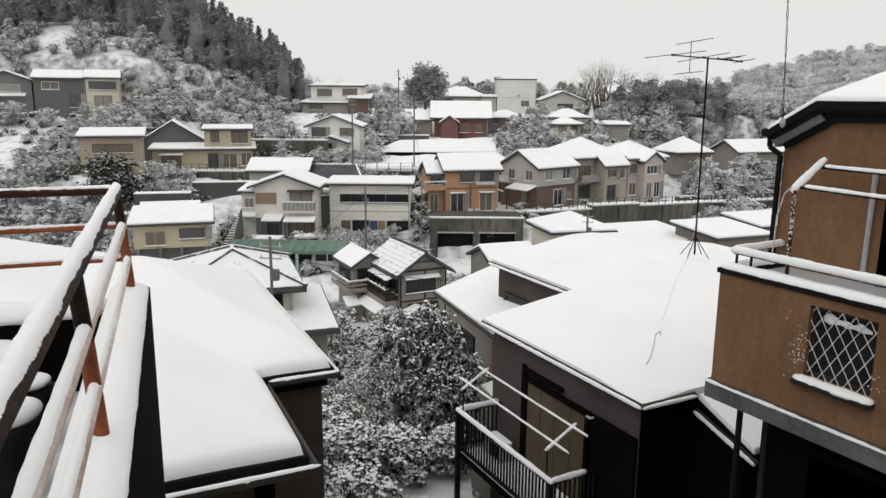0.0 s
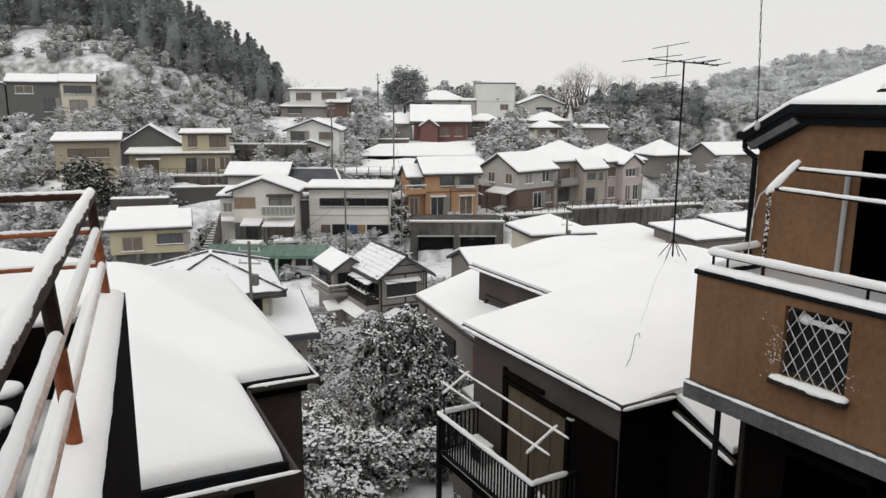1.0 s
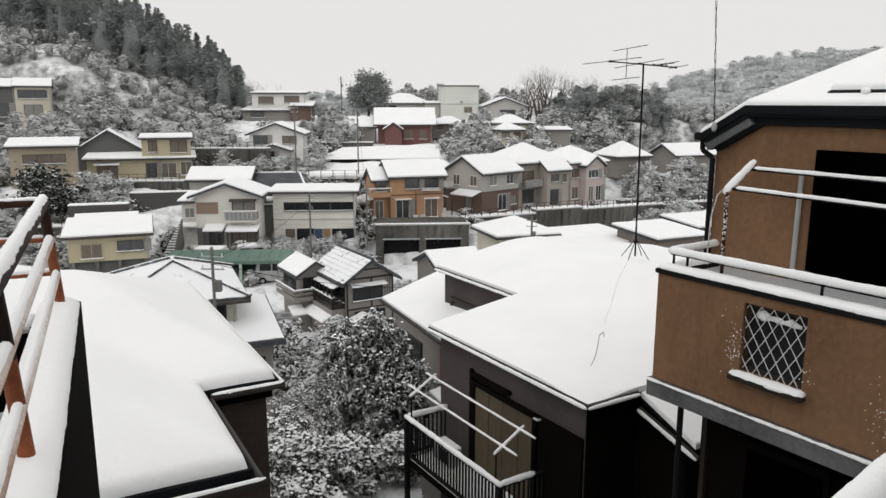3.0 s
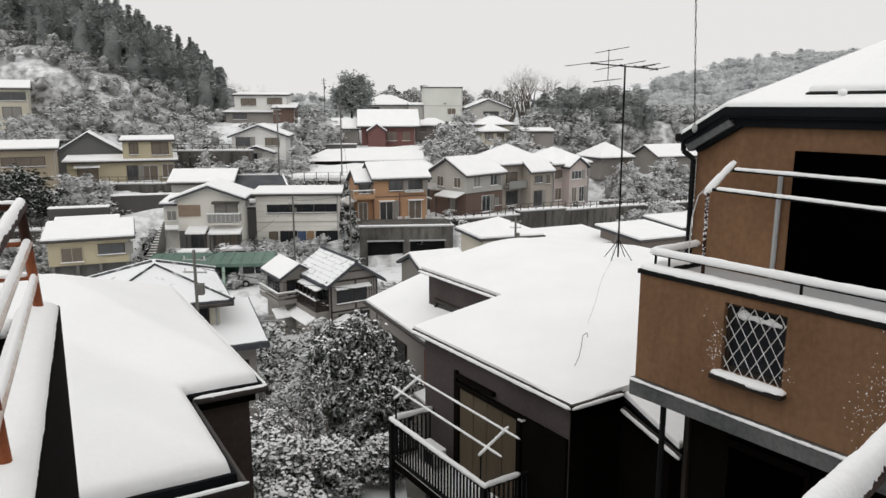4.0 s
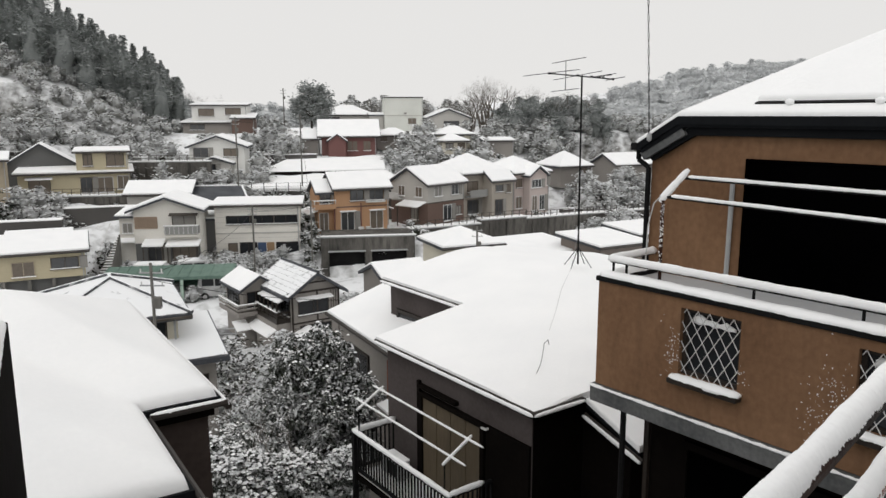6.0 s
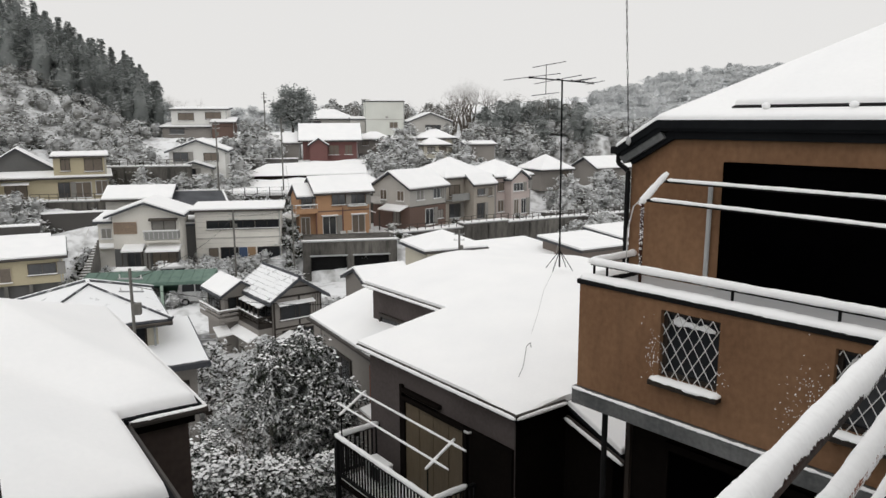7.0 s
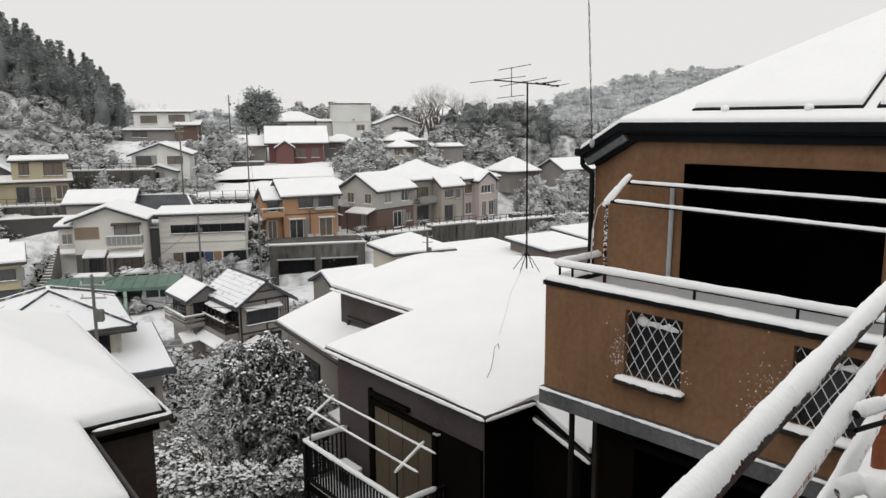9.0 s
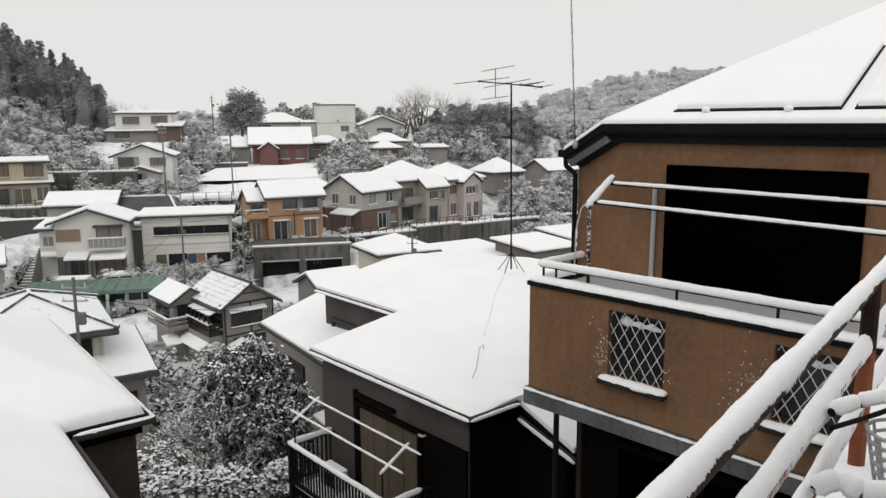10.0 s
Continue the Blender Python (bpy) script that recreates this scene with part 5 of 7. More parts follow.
    wing(h, cream, "x", 6.62, -0.3, 0, 4.4, 7, 4.4, 1.0, 0.3, 2.0)
    window(h, 7.0, 2.7, 3.6, 1.2, y=-0.3, frame_mat=FAR_FRAME)
    window(h, 7.6, 0.2, 2.3, 1.7, y=-0.3, frame_mat=FAR_FRAME)
    window(h, 1.0, 2.7, 2.2, 1.1)
    window(h, 4.4, 0.2, 1.4, 1.9, frame_mat=FAR_FRAME)
    h = house("dark grey gabled house on the hillside", -63.4, 103.0, -2.2, 24)
    wing(h, wall_mat("slate_siding", (0.2, 0.2, 0.195)), "y", 0, 0, 0, 6.4, 7, 3.9, 1.2, 0.4, 2.0)
    window(h, 0.6, 2.3, 4.4, 1.1, frame_mat=grey)
    part("porch_roof", slab([[(-0.4, -1.2, 1.9), (5.6, -1.2, 1.9), (5.6, -0.01, 2.2), (-0.4, -0.01, 2.2)]], 0.14), SNOW, h, "snow on the porch roof")

    # orange house over the garages
    h = house("orange two-storey house with white gabled roof", -0.55, 76.9, -12.1, 15)
    wing(h, orange, "x", 1.0, 0.3, 0, 5.9, 4.6, 4.6, 1.3, 0.4, 3.5)
    wing(h, orange, "x", -0.75, 0.9, 0, 1.73, 3.2, 4.2, 1.0, 0.3, 3.5)
    window(h, 1.55, 0.05, 1.5, 2.0, y=0.3)
    window(h, 4.75, 0.05, 1.5, 2.0, y=0.3)
    part("door_hood", boxes((1.45, -0.25, 2.1, 3.15, 0.29, 2.18), (4.65, -0.25, 2.1, 6.35, 0.29, 2.18)), SNOW, h, "snow on door hoods")
    window(h, 2.6, 3.15, 1.5, 1.2, y=0.3, frame_mat=FAR_FRAME)
    window(h, 4.4, 3.15, 1.9, 1.1, y=0.3, frame_mat=FAR_FRAME)
    part("window_box", boxes((4.3, -0.15, 2.95, 6.4, 0.29, 3.1)), WHITE_FRAME, h, "white window balcony ledge")
    window(h, -0.75, 0.1, 1.1, 1.9, y=3.4, side=-90)
    window(h, -0.6, 0.1, 1.0, 1.9, y=0.9)
    window(h, -0.5, 2.9, 1.2, 1.2, y=0.9, frame_mat=FAR_FRAME)
    window(h, 1.0, 3.2, 0.9, 1.1, y=4.6, side=-90, frame_mat=FAR_FRAME)
    bl = part("balcony", boxes((-1.3, -0.1, 2.45, 1.0, 0.88, 2.58), (-1.3, -0.1, 2.58, 0.99, -0.02, 2.95), (-1.3, -0.02, 2.58, -1.22, 0.88, 2.95)), orange, h)
    part("balcony_rail", boxes((-1.33, -0.13, 3.3, 0.99, -0.05, 3.36), (-1.33, -0.05, 3.3, -1.25, 0.88, 3.36)), WHITE_FRAME, bl)
    for q in range(4):
        part("balcony_post", boxes((-1.3 + q * 0.74, -0.1, 2.95, -1.25 + q * 0.74, -0.06, 3.3)), WHITE_FRAME, bl)
    part("balcony_snow", boxes((-1.34, -0.15, 3.362, 0.99, -0.03, 3.43)), SNOW, bl)
    part("side_roof", slab([[(-1.9, 0.6, 2.0), (-0.77, 0.6, 2.35), (-0.77, 4.2, 2.35), (-1.9, 4.2, 2.0)]], 0.15), SNOW, h, "snow on the side roof")
    part("side_roof", slab([[(6.92, 0.7, 2.4), (7.6, 0.7, 2.15), (7.6, 4, 2.15), (6.92, 4, 2.4)]], 0.13), SNOW, h, "snow on the far side roof")
    part("floor_band", boxes((1.0, 0.24, 2.5, 6.9, 0.29, 2.62)), brick, h)
    for px in (0.88, 3.75):
        part("drainpipe", tubes(((px, 0.17, -0.1), (px, 0.17, 2.9), 0.06), seg=6), red, h, "red-brown drain pipe")
    for px in (3.3, 4.1, 6.5):
        part("outdoor_unit", boxes((px, -0.5, -0.1, px + 0.55, -0.15, 0.45), bevel=0.03), WHITE_FRAME, h, "white air-conditioner unit")

    h = house("grey-white house with a brown brick lower storey", 10.6, 81.5, -12.1, 40)
    wing(h, brick, "mono", 0, 0, 0, 6.3, 5.8, 2.3, 0.0, 0.0, 1.5, roof=False)
    wing(h, grey, "x", 0, 0, 2.3, 6.3, 5.8, 2.2, 1.6, 0.45, 0.0)
    window(h, 1.1, 2.95, 1.3, 1.2)
    window(h, 4.0, 2.95, 1.3, 1.2)
    window(h, 2.6, 0.0, 1.5, 1.9)
    window(h, 4.8, 0.5, 1.0, 1.1, frame_mat=FAR_FRAME)
    window(h, 0.0, 2.9, 1.1, 1.2, y=1.9, side=-90)
    window(h, 0.0, 2.9, 1.1, 1.2, y=4.6, side=-90)
    window(h, 0.0, 0.3, 1.2, 1.5, y=2.6, side=-90, frame_mat=FAR_FRAME)
    part("side_roof", slab([[(-1.5, 0.2, 2.05), (-0.02, 0.2, 2.5), (-0.02, 3.6, 2.5), (-1.5, 3.6, 2.05)]], 0.13), SNOW, h, "snow on the porch roof")
    for q in (0.3, 3.4):
        part("porch_post", boxes((-1.4, q, -1.0, -1.3, q + 0.1, 2.0)), FAR_FRAME, h)
    part("floor_band", boxes((-0.03, -0.05, 2.22, 6.33, -0.001, 2.34)), FAR_FRAME, h)
    part("balcony", boxes((-0.75, 3.9, 2.55, -0.01, 5.6, 2.65), (-0.75, 3.9, 2.65, -0.69, 5.6, 3.3)), WHITE_FRAME, h, "white side balcony")

    h = house("beige two-storey house with hipped snowy roofs", 16.4, 88.0, -12.4, 32)
    wing(h, beige, "hip", 0, 0.8, 0, 7.4, 7, 5.4, 1.9, 0.5, 0.5)
    wing(h, beige, "x", 3.2, -0.9, 0, 3.8, 2.6, 4.4, 1.0, 0.3, 0.5)
    window(h, 3.8, 2.9, 1.2, 0.9, y=-0.9, frame_mat=FAR_FRAME)
    window(h, 5.6, 2.7, 0.8, 1.1, y=-0.9, frame_mat=FAR_FRAME)
    window(h, 3.7, 0.0, 1.3, 2.0, y=-0.9, frame_mat=FAR_FRAME)
    window(h, 0.6, 2.9, 1.8, 1.4, y=0.8, frame_mat=FAR_FRAME)
    window(h, 0.6, 0.2, 1.8, 1.8, y=0.8, frame_mat=FAR_FRAME)
    part("balcony", boxes((0.1, -0.3, 2.4, 3.1, 0.78, 2.5), (0.1, -0.3, 2.5, 3.1, -0.22, 3.3)), wall_mat("smoked_panel", (0.2, 0.2, 0.2)), h)

    h = house("pale pink two-storey house with white windows", 23.7, 92.2, -12.6, 32)
    wing(h, pink, "hip", 0, 0.6, 0, 6.6, 7, 5.2, 1.7, 0.4, 0.5)
    wing(h, pink, "y", 1.6, -0.6, 0, 3.2, 3, 4.9, 1.0, 0.35, 0.5)
    window(h, 1.9, 3.2, 1.9, 1.1, y=-0.6, panes=3)
    window(h, 5.2, 3.2, 1.0, 1.2, y=0.6)
    window(h, 2.0, 0.2, 1.0, 2.0, y=-0.6)
    window(h, 3.4, 0.2, 1.0, 2.0, y=-0.6)
    window(h, 0.2, 0.5, 1.2, 1.6, y=0.6)
    window(h, 0.2, 3.2, 1.2, 1.2, y=0.6, frame_mat=FAR_FRAME)

    # the top of the hill
    h = house("white flat-roofed two-storey house on the hilltop", -21.7, 122.2, -2.4, 0)
    wing(h, white, "mono", 0.3, 0, 1.6, 8.4, 6, 2.3, 0.3, 0.3, 0.0)
    wing(h, wood, "mono", -0.9, -1.5, 0, 7.4, 7, 1.2, 0.5, 0.4, 1.5)
    window(h, 1.3, 2.2, 2.4, 1.2, frame_mat=FAR_FRAME)
    window(h, 5.4, 2.4, 2.4, 1.1, frame_mat=FAR_FRAME)
    window(h, 0.2, 0.1, 2.2, 0.9, y=-1.5, frame_mat=FAR_FRAME)
    wing(h, brick, "mono", 6.6, -2.2, 0, 3.4, 4, 1.9, 0.6, 0.3, 1.5)

    h = house("small grey gabled house on the slope", -18.2, 100.6, -7.4, 0)
    wing(h, white, "y", 0, 0, 0, 7.0, 6, 3.4, 1.3, 0.5, 1.2)
    wing(h, grey, "y", 1.2, -1.8, 0, 4.2, 1.78, 1.3, 0.7, 0.4, 1.2)
    window(h, 0.5, 1.9, 1.9, 1.3, frame_mat=FAR_FRAME)
    window(h, 4.3, 2.0, 1.9, 1.1, frame_mat=FAR_FRAME)
    window(h, 1.5, 0.0, 2.0, 1.2, y=-1.8, frame_mat=FAR_FRAME)

    h = house("red-brown wooden house with broad snowy roof", -2.7, 113.6, -5.8, 0)
    wing(h, red, "x", 1.4, 0, 0, 8.2, 7, 2.9, 2.0, 0.7, 1.0)
    wing(h, red, "y", 2.4, -1.5, 0, 2.6, 2, 2.0, 0.9, 0.3, 1.0)
    wing(h, wood, "x", -4.8, 0.5, 1.1, 5.8, 6, 1.2, 1.2, 0.4, 2.0)
    window(h, 5.2, 0.4, 1.6, 1.5, frame_mat=red)
    window(h, 7.6, 0.4, 1.2, 1.5, frame_mat=red)
    window(h, -4.0, 1.3, 1.8, 0.9, y=0.5, frame_mat=FAR_FRAME)

    h = house("white block-shaped building on the hilltop", 9.6, 132.3, -2.3, 0)
    wing(h, wall_mat("cream_white_panel", (0.7, 0.71, 0.66)), "mono", 0, 0, 0, 6.8, 6, 5.3, 0.05, 0.05, 1.5, 0.1)
    window(h, 3.4, 2.3, 0.5, 0.4, panes=1, frame_mat=grey)
    part("floor_band", boxes((-0.01, -0.06, 2.1, 6.81, 0.0, 2.2)), grey, h)
    window(h, 4.1, 0.6, 1.5, 1.1, frame_mat=grey)
    wing(h, grey, "mono", -2.6, 1.5, 0, 2.5, 4, 2.2, 0.3, 0.2, 1.5)
    h = house("low house with a broad snowy hip roof", -1.4, 137.6, -2.2, 0)
    wing(h, grey, "hip", 0, 0, 0, 9.1, 7, 2.3, 1.5, 0.5, 1.5)
    window(h, 1.0, 0.6, 2.2, 1.2, frame_mat=FAR_FRAME)
    h = house("grey gabled house on the hilltop", 17.0, 130.1, -3.2, 0)
    wing(h, grey, "y", 0, 0, 0, 7.4, 7, 2.7, 1.4, 0.4, 1.5)
    window(h, 2.8, 0.9, 2.8, 1.2, frame_mat=FAR_FRAME)
    for lx, lw in ((7.4, 5.2), (12.6, 4.2)):
        h = house("low shed with a snow-covered roof", lx, 119.7, -4.6, 0)
        wing(h, wood, "hip", 0, 0, 0, lw, 4, 1.4, 0.9, 0.4, 1.0)
        window(h, 0.6, 0.3, 1.0, 0.8, frame_mat=FAR_FRAME)
    h = house("low shed with a snow-covered roof", 17.0, 117.7, -4.4, 0)
    wing(h, cream, "hip", 0, 0, 0, 5.4, 4, 1.4, 1.0, 0.4, 1.0)
    window(h, 2.0, 0.2, 1.6, 0.9, frame_mat=FAR_FRAME)
    h = house("small pale hut with flat snowy roof", 23.4, 112.0, -5.9, 0)
    wing(h, wood, "mono", 0, 0, 0, 4.6, 3, 1.9, 0.3, 0.3, 1.0)

    h = house("grey house with a snowy hip roof among trees", 33.1, 104.0, -9.6, 18)
    wing(h, wood, "hip", 0, 0, 0, 5.0, 5.4, 2.4, 1.6, 0.6, 1.0)
    window(h, 3.6, 0.8, 1.8, 1.1, frame_mat=FAR_FRAME)
    h = house("long low house with snowy roof", 43.6, 109.0, -10.6, 18)
    wing(h, wood, "x", 0, 0, 0, 9.5, 6, 3.0, 1.4, 0.5, 1.0)
    window(h, 1.2, 1.0, 2.4, 1.2, frame_mat=FAR_FRAME)

    h = house("low house with snowy roof behind the gabled house", -21.5, 82.0, -10.2, 0)
    wing(h, grey, "x", 0, 0, 0, 6.4, 5, 2.0, 1.0, 0.4, 1.0)

    # valley floor
    h = house("white garage with a snowy hip roof", 9.0, 58.2, -12.9, 14)
    wing(h, cream, "hip", 0, 0, 0, 4.9, 5, 2.4, 0.95, 0.45, 3.0)
    window(h, 1.4, 0.3, 2.0, 1.7, frame_mat=FAR_FRAME)
    h = house("low flat-roofed house under snow", 14.5, 55.8, -13.0, 20)
    wing(h, wood, "mono", 0, 0, 0, 6.6, 6, 1.9, 0.3, 0.4, 2.5)
    window(h, 0.6, 0.4, 1.6, 1.1, frame_mat=FAR_FRAME)
    h = house("low flat-roofed house under snow", 20.6, 54.0, -12.6, 20)
    wing(h, wall_mat("dull_brown_boards", (0.2, 0.17, 0.15)), "mono", 0, 0, 0, 4.6, 5, 2.4, 0.3, 0.4, 2.5)
    window(h, 0.8, 0.5, 1.2, 1.2, frame_mat=FAR_FRAME)
    h = house("low flat-roofed shed under snow", 25.5, 58.0, -12.2, 20)
    wing(h, wood, "mono", 0, 0, 0, 5.5, 4, 2.2, 0.3, 0.4, 3.0)
    h = house("small house with a snowy lean-to roof", 3.5, 48.6, -13.6, 20)
    wing(h, wood, "x", 0, 0, 0, 3.4, 4, 2.5, 0.8, 0.3, 2.0)

    # old two-storey house in the middle of the valley
    h = house("old wooden two-storey house with patchy snow on tiled roofs", -2.72, 47.0, -15.1, 27)
    h.matrix_world = h.matrix_world @ Matrix.Scale(0.87, 4)
    wing(h, wood, "y", 0, 0, 0, 3.9, 5.6, 4.4, 1.3, 0.55, 1.0, 0.07, cover=SNOW_PATCHY)
    wing(h, wood, "y", -2.0, 4.6, 0, 2.6, 3.8, 4.2, 0.8, 0.4, 1.0, 0.07)
    window(h, 0.5, 2.6, 2.5, 1.2, frame_mat=BROWN_FRAME)
    window(h, 0.0, 2.5, 4.2, 1.4, y=4.5, side=-90, frame_mat=BROWN_FRAME, panes=4)
    window(h, -1.7, 2.5, 2.0, 1.3, y=4.6, frame_mat=BROWN_FRAME)
    window(h, 0.6, 0.2, 2.6, 1.6, frame_mat=BROWN_FRAME, panes=3)
    window(h, -2.0, 2.4, 2.6, 1.3, y=8.0, side=-90, frame_mat=BROWN_FRAME, panes=4)
    part("wing_balcony", boxes((-2.7, 3.9, 2.05, -1.15, 4.55, 2.15), (-2.7, 3.9, 2.15, -1.15, 3.97, 2.4), (-2.7, 3.9, 2.55, -1.15, 3.97, 2.7), (-2.7, 3.9, 2.85, -1.15, 3.97, 2.98), (-2.7, 4.55, 2.05, -2.05, 8.2, 2.15), (-2.7, 3.97, 2.15, -2.63, 8.2, 2.4), (-2.7, 3.97, 2.55, -2.63, 8.2, 2.7), (-2.7, 3.97, 2.85, -2.63, 8.2, 2.98)), wood, h, "weathered board balcony round the wing")
    part("balcony_snow", boxes((-2.74, 3.86, 2.985, -1.15, 4.0, 3.06), (-2.74, 4.0, 2.985, -2.6, 8.2, 3.06)), SNOW, h)
    part("wing_eave", slab([[(-3.0, 3.5, 1.2), (-1.9, 3.5, 1.2), (-1.9, 4.58, 1.7), (-3.0, 4.58, 1.7)]], 0.1), SNOW, h, "snow on the lower wing eave")
    part("window_hood", slab([[(0.3, -0.5, 3.85), (3.2, -0.5, 3.85), (3.2, -0.01, 4.0), (0.3, -0.01, 4.0)]], 0.06), SNOW, h, "snow on the window hood")
    part("upper_eave", slab([[(-0.9, 0.6, 3.7), (-0.02, 0.6, 4.0), (-0.02, 4.4, 4.0), (-0.9, 4.4, 3.7)]], 0.1), SNOW, h, "snow on the upper side eave")
    part("side_roof", slab([[(-1.9, 0.4, 1.3), (-1.12, 0.4, 1.7), (-1.12, 4.4, 1.7), (-1.9, 4.4, 1.3)]], 0.1), SNOW, h, "snow on the side eave")
    part("side_wall", boxes((-1.1, 0.3, -1.0, -0.03, 4.4, 2.1)), wood, h)
    part("balcony", boxes((-1.1, 0.3, 2.1, -0.02, 4.4, 2.2), (-1.1, 0.3, 2.2, -1.03, 4.4, 2.5), (-1.1, 0.3, 2.62, -1.03, 4.4, 2.7), (-1.1, 0.3, 2.82, -1.03, 4.4, 3.0), (-1.03, 0.3, 2.2, -0.03, 0.37, 2.5), (-1.03, 0.3, 2.62, -0.03, 0.37, 2.7), (-1.03, 0.3, 2.82, -0.03, 0.37, 3.0)), BROWN_FRAME, h, "slatted brown side balcony")
    for q in range(6):
        part("veranda_post", boxes((-1.1, 0.3 + q * 0.8, 2.2, -1.0, 0.4 + q * 0.8, 3.75)), BROWN_FRAME, h)
    part("gable_beam", boxes((-0.35, -0.06, 4.28, 4.25, 0.04, 4.42), (0.95, -0.05, 4.95, 2.95, 0.04, 5.03)), BROWN_FRAME, h, "dark timber beam")
    for q in (-0.02, 2.0, 3.8):
        part("timber_post", boxes((q, -0.05, -0.5, q + 0.12, 0.02, 4.28)), BROWN_FRAME, h)
    part("lower_beam", boxes((-0.02, -0.045, 1.95, 3.92, 0.02, 2.07)), BROWN_FRAME, h)
    for q in range(9):
        part("board", boxes((3.2 + q % 3 * 0.2, -0.03, 2.1, 3.24 + q % 3 * 0.2, 0.01, 4.25)) if q < 3 else boxes((0.15, -0.03, 0.1 + (q - 3) * 0.3, 0.55, 0.01, 0.14 + (q - 3) * 0.3)), BROWN_FRAME, h)
    part("snow_cover", boxes((-1.13, 0.28, 3.0, -1.0, 4.42, 3.07)), SNOW, h)
    part("tile_ridge", tubes(((1.95, -0.55, 5.8), (1.95, 6.1, 5.8), 0.11), seg=8), TILE_DARK, h, "dark ridge tiles")
    part("porch_roof", slab([[(0.0, -1.8, 1.3), (1.2, -1.8, 1.8), (1.2, -0.01, 1.8), (0.0, -0.01, 1.3)], [(1.2, -1.8, 1.8), (2.6, -1.8, 1.3), (2.6, -0.01, 1.3), (1.2, -0.01, 1.8)]], 0.12), SNOW, h, "snow on the porch gable")
    part("porch", boxes((0.3, -1.4, -1.0, 2.3, -0.02, 1.2)), wood, h)

    # small houses below the hilltop
    for hx, hy, hz0, hw in ((17.3, 115.2, -6.3, 4.2),):
        h = house("small pale house with a snowy hip roof among bushes", hx, hy, hz0, 12)
        wing(h, cream, "hip", 0, 0, 0, hw, 4.0, 2.3, 0.9, 0.4, 3.5)
        window(h, 0.6, 0.9, 1.3, 1.0, frame_mat=BROWN_FRAME)
        window(h, 2.6, 0.9, 1.2, 1.0, frame_mat=BROWN_FRAME)

    # roofs next to the near houses
    h = house("house with patchy snow on low tiled roofs", -10.2, 27.5, -12.6, 18)
    wing(h, cream, "hip", 0, 0, 0, 4.4, 5.0, 5.2, 0.9, 0.5, 1.0, 0.06, cover=SNOW_PATCHY)
    wing(h, wood, "mono", 3.5, -1.6, 0, 2.0, 3.8, 3.7, 0.5, 0.45, 1.0, 0.06, cover=SNOW_PATCHY)
    window(h, 3.0, 3.9, 1.0, 1.0, frame_mat=BROWN_FRAME)
    window(h, 4.0, 1.8, 1.2, 1.2, y=-1.6, frame_mat=BROWN_FRAME)
    h = house("house with a sloping snowy roof beside the dark house", 1.36, 19.42, -12.0, 20)
    part("wall", boxes((0.3, -2.8, -1.0, 4.2, 4.3, 5.5)), wood, h)
    q = [[(0, -3.0, 5.7), (2.9, -3.0, 6.7), (2.9, 4.55, 6.7), (0, 4.55, 5.7)], [(2.9, -3.0, 6.7), (4.6, -3.0, 6.1), (4.6, 4.55, 6.1), (2.9, 4.55, 6.7)]]
    part("roof", slab(moved(q, -0.07), 0.1), TILE_DARK, h)
    part("snow_cover", slab(moved(q, 0.02), 0.086, 0.03), SNOW, h, "snow on the roof")
    part("gutter", tubes(((-0.06, -3.0, 5.6), (-0.06, 4.55, 5.6), 0.05), seg=8), BROWN_FRAME, h)
    window(h, 0.3, 3.6, 1.6, 1.3, y=3.4, side=-90, frame_mat=BROWN_FRAME)
    part("shutter", boxes((0.24, -0.6, 3.2, 0.29, 0.4, 5.2)), RUSTY, h, "red-brown board shutter")
    part("window_hood", slab([[(-0.6, -2.2, 4.5), (0.28, -2.2, 4.7), (0.28, -0.8, 4.7), (-0.6, -0.8, 4.5)]], 0.06), SNOW, h, "snow on a small hood")

far_houses()


